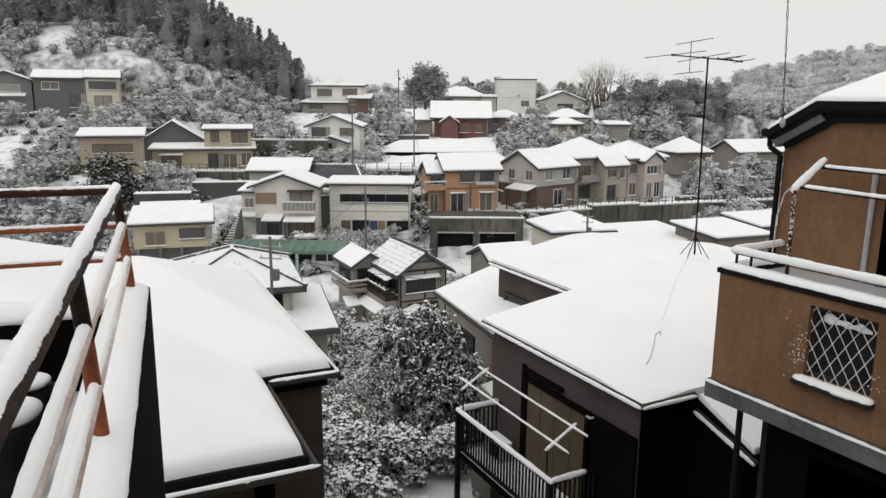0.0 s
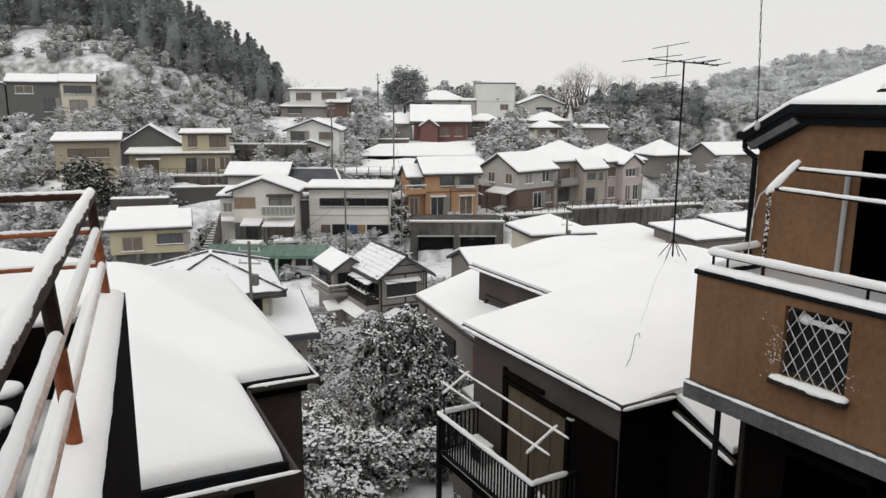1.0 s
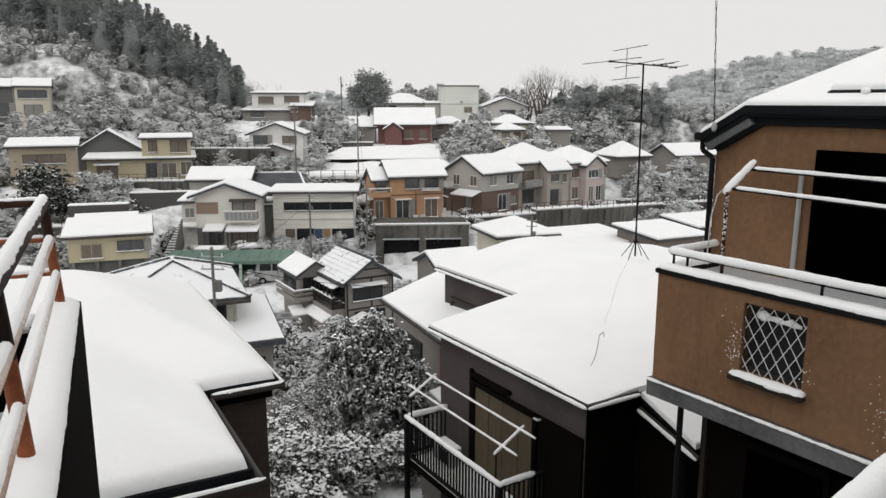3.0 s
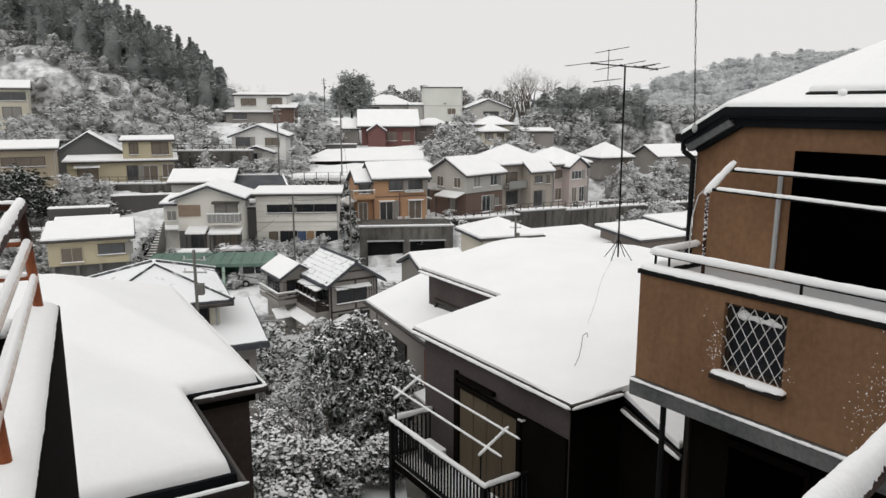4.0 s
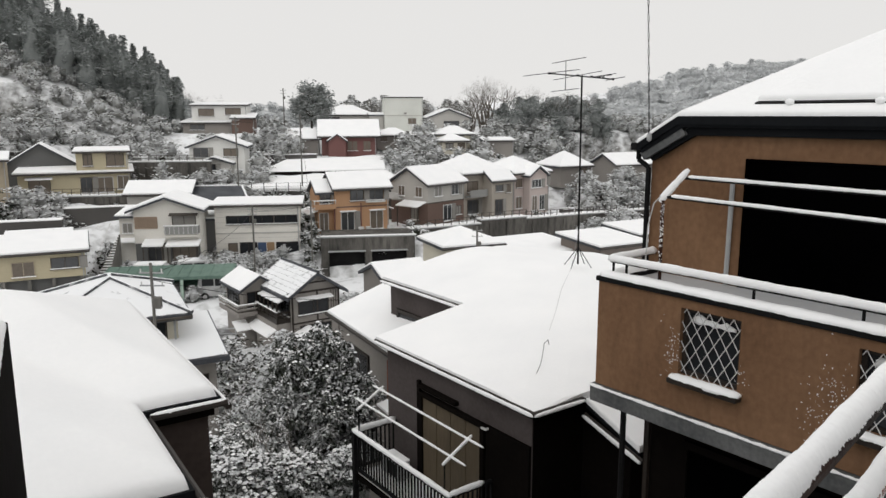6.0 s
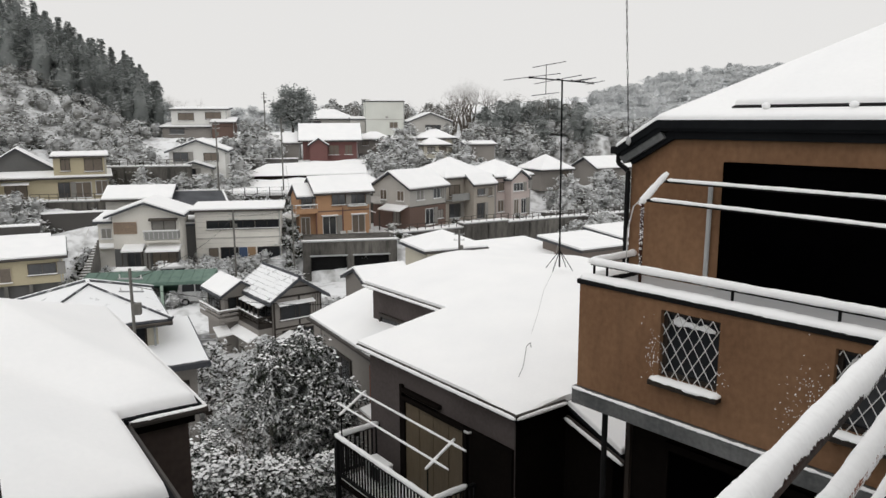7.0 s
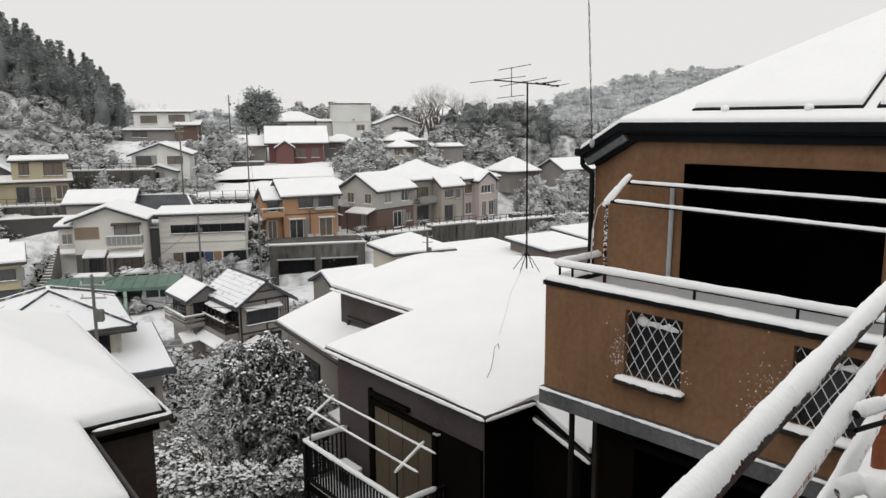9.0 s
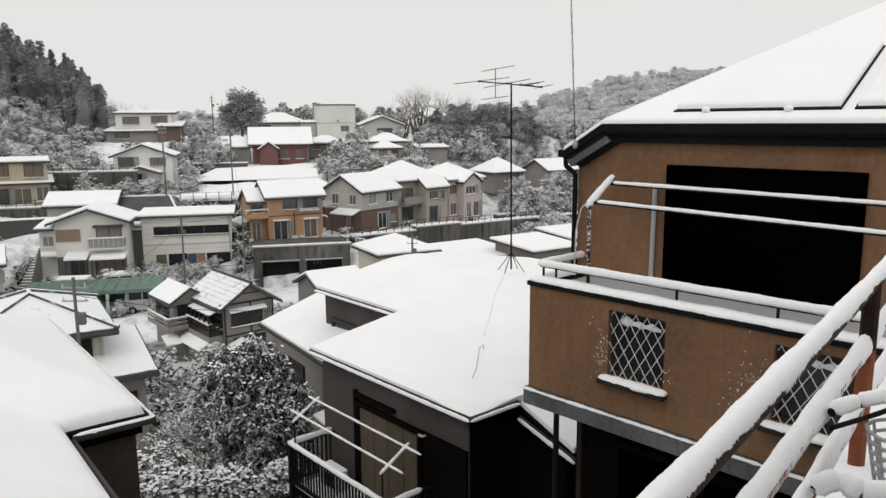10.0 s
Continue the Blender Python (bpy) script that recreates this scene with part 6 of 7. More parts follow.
# ---- retaining walls, garages, terraces ----
def retaining():
    g = new("retaining_wall")
    g.matrix_world = pose(-1.2, 72.3, -15.8)
    structure(g, "rain-stained concrete garage block carrying a terrace", "wall")
    part("lintel", boxes((0, 0, 2.55, 9.3, 5.2, 3.9), (0, 0, 0, 0.8, 5.2, 2.55), (4.3, 0, 0, 5.0, 5.2, 2.55), (8.5, 0, 0, 9.3, 5.2, 2.55), (0.8, 3.5, 0, 8.5, 5.2, 2.55)), CONCRETE_OLD, g)
    # Black panels stand in for the unlit inside of the two garages.
    part("opening_panel", boxes((0.8, 0.6, 0, 4.3, 0.7, 2.55)), BLACK_METAL, g, "black panel for the dark of a garage opening")
    part("opening_panel", boxes((5.0, 0.6, 0, 8.5, 0.7, 2.55)), BLACK_METAL, g, "black panel for the dark of a garage opening")
    part("coping", boxes((-0.1, -0.1, 3.9, 9.4, 0.3, 4.02)), CONCRETE_PALE, g)
    part("snow_cover", boxes((-0.1, -0.12, 4.02, 9.4, 0.32, 4.1), bevel=0.03), SNOW, g)
    part("opening_trim", boxes((0.7, -0.06, 2.45, 4.4, 0.02, 2.6), (4.9, -0.06, 2.45, 8.6, 0.02, 2.6)), CONCRETE_PALE, g)
    for x, y, z, w, hh, yaw in ((8.2, 76.6, -16, 8.8, 4.0, 20), (16.4, 79.4, -16.5, 6.0, 4.9, 20), (22.0, 81.9, -16.5, 10.0, 4.6, 20), (32, 89, -16, 14, 3.5, 18), (-30, 85.5, -12, 14, 3.2, 0), (-27, 96.5, -9, 12, 3.2, 0), (-34, 70.5, -14.0, 9, 2.5, 0), (34, 97, -14, 14, 3.0, 18)):
        r = new("retaining_wall")
        r.matrix_world = pose(x, y, z, 0, 0, yaw)
        structure(r, "stained concrete retaining wall with a snow line", "wall")
        part("wall_face", boxes((0, 0, 0, w, 1.2, hh), bevel=0.03), CONCRETE_OLD, r)
        part("coping", boxes((-0.05, -0.08, hh, w + 0.05, 1.2, hh + 0.1)), CONCRETE_PALE, r)
        part("snow_cover", boxes((-0.05, -0.08, hh + 0.1, w + 0.05, 1.2, hh + 0.2), bevel=0.03), SNOW, r)
        for k in range(int(w / 2.2)):
            px = 1.0 + k * 2.2
            part("buttress", boxes((px, -0.16, 0, px + 0.3, -0.001, hh - 0.25), bevel=0.02), CONCRETE_OLD, r)
            if yaw == 20 and k % 2 == 0:
                # A flat black plate on the wall paints a garage's unlit inside.
                part("opening_plate", boxes((px + 0.5, -0.03, 0.2, px + 1.9, -0.002, hh * 0.55)), BLACK_METAL, r, "black panel for the dark of a garage opening")
                part("lintel", boxes((px + 0.4, -0.1, hh * 0.55, px + 2.0, -0.002, hh * 0.55 + 0.16)), CONCRETE_PALE, r)
        n = int(w / 0.9)
        fz = part("fence", boxes((0, 0.04, hh + 0.85, w, 0.08, hh + 0.9), (0, 0.04, hh + 0.5, w, 0.08, hh + 0.54)), FAR_FRAME, r)
        for k in range(n + 1):
            part("post", boxes((k * w / n - 0.03, 0.03, hh + 0.2, k * w / n + 0.03, 0.09, hh + 0.85)), FAR_FRAME, fz)


retaining()


def snow_field():
    s_ = new("terrace_field")
    s_.matrix_world = Matrix.Identity(4)
    structure(s_, "open snow-covered terraced lot", "field")
    part("upper_snow", slab([[(-9.6, 98.2, -7.3), (7.2, 98.2, -6.9), (7.5, 107, -5.75), (-6.3, 106, -6.1)]], 1.5, 0.2), SNOW, s_)
    part("lower_snow", slab([[(-9.9, 88, -8.3), (9.5, 88, -8.3), (7.4, 98.1, -7.2), (-12.6, 97.4, -8.0)]], 0.5, 0.2), SNOW, s_)
    part("terrace_edge", boxes((-9.4, 97.95, -7.9, 7.0, 98.15, -7.28)), STUCCO_DARK, s_)
    part("bank_wall", boxes((-8.9, 88.05, -13.5, 9.0, 88.6, -8.82), (-9.2, 88.6, -13.5, -8.7, 96, -8.85), bevel=0.03), CONCRETE_OLD, s_, "dark retaining wall under the snowy lot")


snow_field()


# ---- green canopy, vehicles and steps on the valley road ----
GREEN_ROOF = material("green_sheet_roof", (0.07, 0.125, 0.098), (0.15, 0.225, 0.185), 0.7, 0.8, 0.15, stretch=(1, 0.2, 1), streak=0.3)
CAR_WHITE = material("white_car_paint", (0.5, 0.5, 0.5), (0.62, 0.62, 0.62), 0.3, 1.0, 0.0, spec=0.5)
RUBBER = material("black_rubber", (0.01, 0.01, 0.01), (0.02, 0.02, 0.02), 0.9, 6.0, 0.1)


def carport():
    c = thing("carport", pose(-17.6, 57.6, -14.3), "long green sheet-roofed carport with pale posts", "carport")
    part("roof", slab([[(0, 0, 2.1), (9.8, 0, 2.1), (9.8, 3.0, 2.45), (0, 3.0, 2.45)]], 0.08), GREEN_ROOF, c)
    for k in range(13):
        part("seam", slab([[(k * 0.8 + 0.05, 0, 2.14), (k * 0.8 + 0.11, 0, 2.14), (k * 0.8 + 0.11, 3.0, 2.49), (k * 0.8 + 0.05, 3.0, 2.49)]], 0.035), GREEN_ROOF, c)
    part("front_beam", boxes((0, 0.0, 1.86, 9.8, 0.12, 2.02)), GREEN_ROOF, c)
    for x in (0.2, 3.2, 5.9, 9.5):
        part("post", boxes((x, 0.02, 0, x + 0.22, 0.2, 1.86)), wall_mat("pale_green_post", (0.35, 0.45, 0.38)), c)
    part("back_wall", boxes((0, 2.8, 0, 9.8, 3.0, 2.3)), wall_mat("green_siding", (0.09, 0.17, 0.13)), c)


carport()


def vehicle(x, y, z, yaw, w, l, h, body_mat, label, snow):
    v = thing("van" if h > 1.6 else "car", pose(x, y, z, 0, 0, yaw), label, "van" if h > 1.6 else "car")
    bm = bmesh.new()
    prof = [(0, 0.3), (l, 0.3), (l, h * 0.55), (l * 0.86, h * 0.6), (l * 0.72, h), (l * 0.06, h), (0, h * 0.6)]
    a = [bm.verts.new((p, 0, q)) for p, q in prof]
    b = [bm.verts.new((p, w, q)) for p, q in prof]
    bm.faces.new(a)
    bm.faces.new(b[::-1])
    for i in range(len(prof)):
        j = (i + 1) % len(prof)
        bm.faces.new((a[i], b[i], b[j], a[j]))
    bmesh.ops.bevel(bm, geom=list(bm.edges), offset=0.06, segments=2, affect="EDGES")
    part("body", bm, body_mat, v, smooth=False)
    for x0, x1 in ((0.12, 0.4), (0.43, 0.7)):
        part("side_window", boxes((l * x0, -0.012, h * 0.62, l * x1, 0.02, h * 0.92)), GLASS_DARK, v)
    for wx in (0.18, 0.8):
        for wy in (-0.02, w - 0.16):
            wb = bmesh.new()
            tube(wb, (l * wx, wy, 0.3), (l * wx, wy + 0.18, 0.3), 0.3, seg=16)
            wh = part("wheel", wb, RUBBER, v)
            hb = bmesh.new()
            tube(hb, (l * wx, wy - 0.01, 0.3), (l * wx, wy + 0.19, 0.3), 0.16, seg=12)
            part("hub", hb, WHITE_FRAME, wh)
    if snow:
        part("snow_cover", boxes((l * 0.06, 0.05, h + 0.002, l * 0.72, w - 0.05, h + 0.14), bevel=0.05), SNOW, v, "snow on the roof")


vehicle(-10.6, 58.3, -14.3, 0, 1.6, 3.2, 1.85, CAR_WHITE, "white box van parked under the green carport", False)
vehicle(-13.9, 67.0, -14.3, 5, 1.6, 3.6, 1.4, CAR_WHITE, "white car heaped with snow beside the road", True)
vehicle(-17.5, 66.0, -14.3, -4, 1.6, 3.8, 1.4, CAR_WHITE, "white car heaped with snow beside the road", True)


def steps():
    st = new("stairs")
    st.matrix_world = pose(-19.9, 62.6, -14.6)
    structure(st, "long concrete hillside steps with snow on each tread", "stairs")
    for k in range(22):
        part("step", boxes((0.03 * k - 0.1, 0.36 * k, 0.0, 1.2 + 0.0 * k - 0.03 * k, 0.36 * k + 0.4, 0.175 * (k + 1))), CONCRETE, st)
        part("tread_snow", boxes((0.03 * k - 0.08, 0.36 * k + 0.1, 0.175 * (k + 1) + 0.001, 1.15 - 0.03 * k, 0.36 * k + 0.355, 0.175 * (k + 1) + 0.05)), SNOW, st)
    part("handrail", tubes(((-0.15, 0, 1.1), (-0.15, 7.8, 4.9), 0.03), seg=6), WHITE_FRAME, st)


steps()


def valley_road():
    bm = slab([[(-30, 50.5, -15.2), (14, 50.5, -15.2), (14, 56.5, -15.2), (-30, 56.5, -15.2)]], 0.2)
    structure(link("road", bm, material("slushy_asphalt", (0.06, 0.06, 0.06), (0.24, 0.24, 0.245), 0.8, 0.6, 0.3, snow=-0.12)), "slushy narrow valley road with tyre tracks", "road")
    g = thing("guard_rail", pose(-16, 50.2, -15.2), "grey pipe guard rail along the valley road", "guard rail")
    for z in (0.5, 0.85):
        part("rail", tubes(((0, 0, z), (13, 0, z), 0.04), seg=6), CONCRETE_PALE, g)
    for k in range(8):
        part("post", tubes(((k * 1.85, 0, -0.3), (k * 1.85, 0, 0.9), 0.045), seg=6), CONCRETE_PALE, g)


valley_road()


def tarp_shed():
    h = thing("shed", pose(-14.9, 80.0, -11.5), "low shed under a dark sloping sheet roof", "shed")
    part("wall", boxes((0.3, 0.4, -1.5, 5.8, 4.2, 1.9)), wall_mat("dark_boards", (0.09, 0.085, 0.08)), h)
    part("roof", slab([[(0, 0.6, 2.3), (6.1, 0.6, 2.3), (4.8, 5.4, 3.75), (-0.5, 5.4, 3.75)]], 0.12), TILE_DARK, h, "dark sheet roof with little snow")
    part("snow_line", slab([[(-0.5, 5.2, 3.79), (4.8, 5.2, 3.79), (4.8, 5.5, 3.81), (-0.5, 5.5, 3.81)]], 0.1), SNOW, h)
    part("verge_snow", slab([[(6.1, 0.6, 2.36), (6.3, 0.6, 2.36), (5.0, 5.4, 3.81), (4.8, 5.4, 3.81)]], 0.1), SNOW, h)


tarp_shed()


def lot_fence():
    f = thing("fence", pose(-10.6, 87.6, -9.0), "thin dark wire fence along the snowy lot", "fence")
    for k in range(15):
        part("post", boxes((k * 1.4, 0, -0.4, k * 1.4 + 0.08, 0.08, 1.25)), BLACK_METAL, f)
    for z in (0.4, 0.8, 1.2):
        part("wire", boxes((0, 0.03, z, 19.7, 0.05, z + 0.025)), BLACK_METAL, f)


lot_fence()


def terrace_wall(x, y, z, w, h, yaw):
    r = new("retaining_wall")
    r.matrix_world = pose(x, y, z, 0, 0, yaw)
    structure(r, "dark stone retaining wall topped with snow", "wall")
    part("wall_face", boxes((0, 0, 0, w, 1.0, h), bevel=0.04), wall_mat("dark_stone", (0.1, 0.095, 0.09)), r)
    part("snow_cover", boxes((-0.05, -0.06, h + 0.002, w + 0.05, 1.05, h + 0.12), bevel=0.04), SNOW, r)


for row in ((-28.8, 68.5, -13.5, 5.0, 4.3, 12), (-33.0, 78.2, -13.0, 12.0, 3.6, 12), (-52.0, 98.0, -7.0, 14.0, 2.4, 18), (-22.5, 97.5, -9.5, 9.0, 2.4, 6), (-10, 108.0, -7.5, 8.0, 1.9, 0), (30, 92.5, -14.5, 9, 2.2, 20), (36, 99.0, -13.5, 14, 2.0, 20), (31, 86.0, -16, 16, 2.6, 20)):
    terrace_wall(*row)


# ---- garden between the near houses ----
def garden():
    f = thing("pole_fence", pose(-1.7, 22.6, -12.2, 0, 0, 22), "low rustic fence of snow-lined bamboo poles", "fence")
    for z in (0.35, 0.75, 1.05):
        p = part("pole", tubes(((0, 0, z), (3.0, 0, z + 0.08), 0.025), seg=6), wall_mat("old_bamboo", (0.2, 0.17, 0.12)), f)
        sn = bmesh.new()
        snow_strip(sn, (0, 0, z + 0.015), (3.0, 0, z + 0.095), 0.05, 0.035, 0.06, 150)
        part("snow_cover", sn, SNOW, p, "snow on the pole", True)
    for k in range(6):
        part("stake", tubes(((k * 0.58, 0.03, -0.2), (k * 0.58, 0.03, 1.2), 0.028), seg=6), BARK, f)
    for k, (x, y) in enumerate(((-0.38, 20.4), (0.35, 20.1))):
        st = thing("stepping_stone", pose(x, y, float(ground_z(x, y)) + 0.1), "round grey garden stone half covered with snow", "stone", "garden stones")
        bm = bmesh.new()
        bmesh.ops.create_icosphere(bm, subdivisions=3, radius=0.3, matrix=Matrix.Diagonal((1, 1, 0.45, 1)))
        for v in bm.verts:
            v.co += Vector(noise.noise_vector(v.co * 3 + Vector((k * 5, 0, 0)))) * 0.05
        part("stone", bm, material("garden_stone", (0.1, 0.1, 0.1), (0.25, 0.25, 0.24), 0.9, 3.0, 0.5, snow=-0.1), st, smooth=True)


garden()


# ---- woods and shrubs ----
def woods(name, label, mat, rng, spots, height, radius, leaves, size, round_top=False, slim=0.55, turn=0.45, core=0.4):
    """Many trees as one sheet of foliage: each a tapering crown of leaf clumps."""
    cs, ss, cores, core_tris = [], [], [], []
    for (x, y) in spots:
        hgt = height * rng.uniform(0.65, 1.25)
        rad = radius * rng.uniform(0.7, 1.3)
        z0 = float(ground_z(x, y))
        t = rng.uniform(0.0, 1.0, leaves) ** 0.8
        lump = 0.75 + 0.35 * np.sin(t * 14 + rng.uniform(0, 6))
        shape = np.minimum(1.0, 1.35 * (1 - t) + 0.12) * lump * rad
        if round_top:
            shape = np.sqrt(np.clip(1 - (1.8 * t - 0.8) ** 2, 0.02, 1)) * lump * rad
        az = rng.uniform(0, 2 * np.pi, leaves)
        rr = np.sqrt(rng.uniform(0.15, 1.0, leaves)) * shape
        p = np.stack([x + rr * np.cos(az), y + rr * np.sin(az), z0 + 0.1 * hgt + t * hgt * 0.92], 1)
        cs.append(p)
        ss.append(size * rng.uniform(0.6, 1.4, leaves))
        if core:
            # the dense inner mass of the crown: six rings and a tip
            base = len(cores) * 43
            tl = np.array([0.0, 0.18, 0.38, 0.58, 0.76, 0.9])
            cr = np.minimum(1.0, 1.35 * (1 - tl) + 0.12) if not round_top else np.sqrt(np.clip(1 - (1.8 * tl - 0.8) ** 2, 0.02, 1))
            ang = np.arange(7) * 2 * np.pi / 7 + rng.uniform(0, 6)
            rr = (cr[:, None] * core * rad * rng.uniform(0.55, 1.35, (6, 7)))
            ring = np.stack([x + rr * np.cos(ang), y + rr * np.sin(ang), np.broadcast_to((z0 + 0.06 * hgt + tl * hgt * 0.9)[:, None], (6, 7)) + rng.normal(0, 0.05 * rad, (6, 7))], -1)
            cores.append(np.concatenate([ring.reshape(-1, 3), [[x, y, z0 + 0.97 * hgt]]]))
            q = np.arange(7)
            for a in range(5):
                lo, hi = base + a * 7 + q, base + a * 7 + (q + 1) % 7
                core_tris.append(np.concatenate([np.stack([lo, hi, hi + 7], 1), np.stack([lo, hi + 7, lo + 7], 1)]))
            core_tris.append(np.stack([base + 35 + q, base + 35 + (q + 1) % 7, np.full(7, base + 42)], 1))
    v, f = cards(rng, np.concatenate(cs), np.concatenate(ss), 0.35, slim, turn)
    if core:
        f = np.concatenate([f, np.concatenate(core_tris) + len(v)])
        v = np.concatenate([v, np.concatenate(cores)])
    return tagged(new(name, raw_mesh(name, v, f, mat)), label, "woods", kind="stuff")


def scatter(rng, n, x0, x1, y0, y1, keep=None):
    out = []
    while len(out) < n:
        x, y = rng.uniform(x0, x1), rng.uniform(y0, y1)
        if keep is None or keep(x, y):
            out.append((x, y))
    return out


rng = np.random.default_rng(4)
woods("hill_woods", "dense evergreen woods on the hill, leaves paled for mist", LEAF_FOREST, rng,
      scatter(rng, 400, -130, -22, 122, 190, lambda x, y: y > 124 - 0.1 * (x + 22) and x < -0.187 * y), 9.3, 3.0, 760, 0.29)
woods("slope_shrubs", "snow-covered bushes on the hillside", LEAF_GREY, rng,
      scatter(rng, 380, -95, -13, 97, 130, clear_of_houses), 2.3, 1.8, 200, 0.22, True)
woods("slope_shrubs", "snow-covered bushes between the houses", LEAF_GREY, rng,
      scatter(rng, 330, -48, -8, 62, 98, lambda x, y: clear_of_houses(x, y) and not (-27 < x < -2 and y < 82)), 2.2, 1.5, 170, 0.2, True)
woods("ridge_shrubs", "snow-covered bushes below the hilltop houses", LEAF_GREY, rng,
      scatter(rng, 230, -14, 40, 96, 122, lambda x, y: clear_of_houses(x, y) and (x > 8 or x < -9 or y > 108)), 2.8, 1.8, 180, 0.24, True)
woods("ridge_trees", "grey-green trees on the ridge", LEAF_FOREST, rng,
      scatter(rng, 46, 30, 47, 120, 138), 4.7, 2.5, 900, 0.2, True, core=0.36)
woods("ridge_trees", "snow-dusted trees behind the hilltop", LEAF_GREY, rng,
      scatter(rng, 40, 0, 30, 142, 165), 5.0, 2.4, 300, 0.36, True)
woods("valley_shrubs", "snow-covered scrub on the far slope", LEAF_GREY, rng,
      scatter(rng, 620, 28, 85, 84, 132, clear_of_houses), 2.2, 1.8, 150, 0.24, True)
woods("road_shrubs", "snow-covered hedges near the valley road", LEAF_GREY, rng,
      scatter(rng, 330, -14, 34, 57, 77, lambda x, y: not (-3 < x < 10 and y > 62)), 1.2, 1.0, 160, 0.14, True)
woods("step_shrubs", "snowy bushes beside the hillside steps", LEAF_SNOWY, rng,
      scatter(rng, 26, -21.6, -20.2, 63, 73) + scatter(rng, 20, -18.5, -17.4, 63, 70) + scatter(rng, 30, -31, -26, 62, 72), 1.6, 0.9, 260, 0.13, True)
woods("low_shrubs", "low snow-covered bushes in front of the houses", LEAF_SNOWY, rng,
      scatter(rng, 430, -62, 34, 62, 112, lambda x, y: all(abs(x - px) > hw + 0.3 or abs(y - py) > hd + 0.5 for px, py, hw, hd, pz in PADS) and not (-11 < x < 10 and y > 80)), 0.9, 0.9, 150, 0.13, True)
woods("garden_shrubs", "snowy shrubs before the houses among trees", LEAF_GREY, rng,
      scatter(rng, 34, 32, 56, 98, 103), 2.6, 1.6, 220, 0.2, True)
woods("bank_shrubs", "snowy brambles on the bank under the lot", LEAF_SNOWY, rng,
      scatter(rng, 120, -10, -1.6, 78, 87.6) + scatter(rng, 30, -3.0, -1.4, 66, 78), 1.7, 1.0, 170, 0.15, True)
woods("far_woods", "snow-covered woods on the far hill, paled for haze", LEAF_FAR, rng,
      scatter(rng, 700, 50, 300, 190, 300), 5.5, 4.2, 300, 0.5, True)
woods("far_woods", "woods on the distant ridge, paled for haze", LEAF_FAR, rng,
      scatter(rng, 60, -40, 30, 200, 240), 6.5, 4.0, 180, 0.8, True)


def limbs(rng, bm, p, d, length, r, depth, out=None):
    """A branching limb of tapered tubes."""
    n = 2
    for _ in range(n):
        q = p + d * (length / n)
        tube(bm, p, q, r, r * 0.8, seg=5 if depth > 1 else 4)
        p, r = q, r * 0.8
        d = (d + Vector(rng.normal(0, 0.16, 3)) + Vector((0, 0, 0.04))).normalized()
    if out is not None:
        out.append(p)
    if depth <= 0 or r < 0.002:
        return
    for _ in range(3 if depth > 1 else 4):
        nd = (d + Vector(rng.normal(0, 0.55, 3))).normalized()
        limbs(rng, bm, p, nd, length * rng.uniform(0.55, 0.8), r * 0.62, depth - 1, out)


def leafy_tree(x, y, height, radii, trunk, leaves, size, clumps, spread, mat, label, seed, low=-0.75, z=None, slim=0.5):
    g = np.random.default_rng(seed)
    z0 = float(ground_z(x, y)) - 0.3 if z is None else z
    tr = thing("tree", pose(x, y, z0), label, "tree")
    bm = bmesh.new()
    tube(bm, (0, 0, 0), (0.05, 0.02, height * 0.45), trunk, trunk * 0.7, seg=8)
    for k in range(7):
        a = k * 0.9 + g.uniform(0, 0.5)
        d = Vector((math.cos(a), math.sin(a), 0.8)).normalized()
        limbs(g, bm, Vector((0.03, 0.01, height * (0.22 + 0.035 * k))), d, min(radii) * 0.42, trunk * 0.5, 2)
    part("trunk", bm, BARK, tr)
    pts = crown_points(g, leaves, radii, clumps, spread, low) + np.array([0, 0, height - radii[2]])
    v, f = cards(g, pts, size * g.uniform(0.6, 1.4, leaves), 0.6, slim)
    cr = new("crown", raw_mesh("crown", v, f, mat))
    cr.parent = tr
    return tr


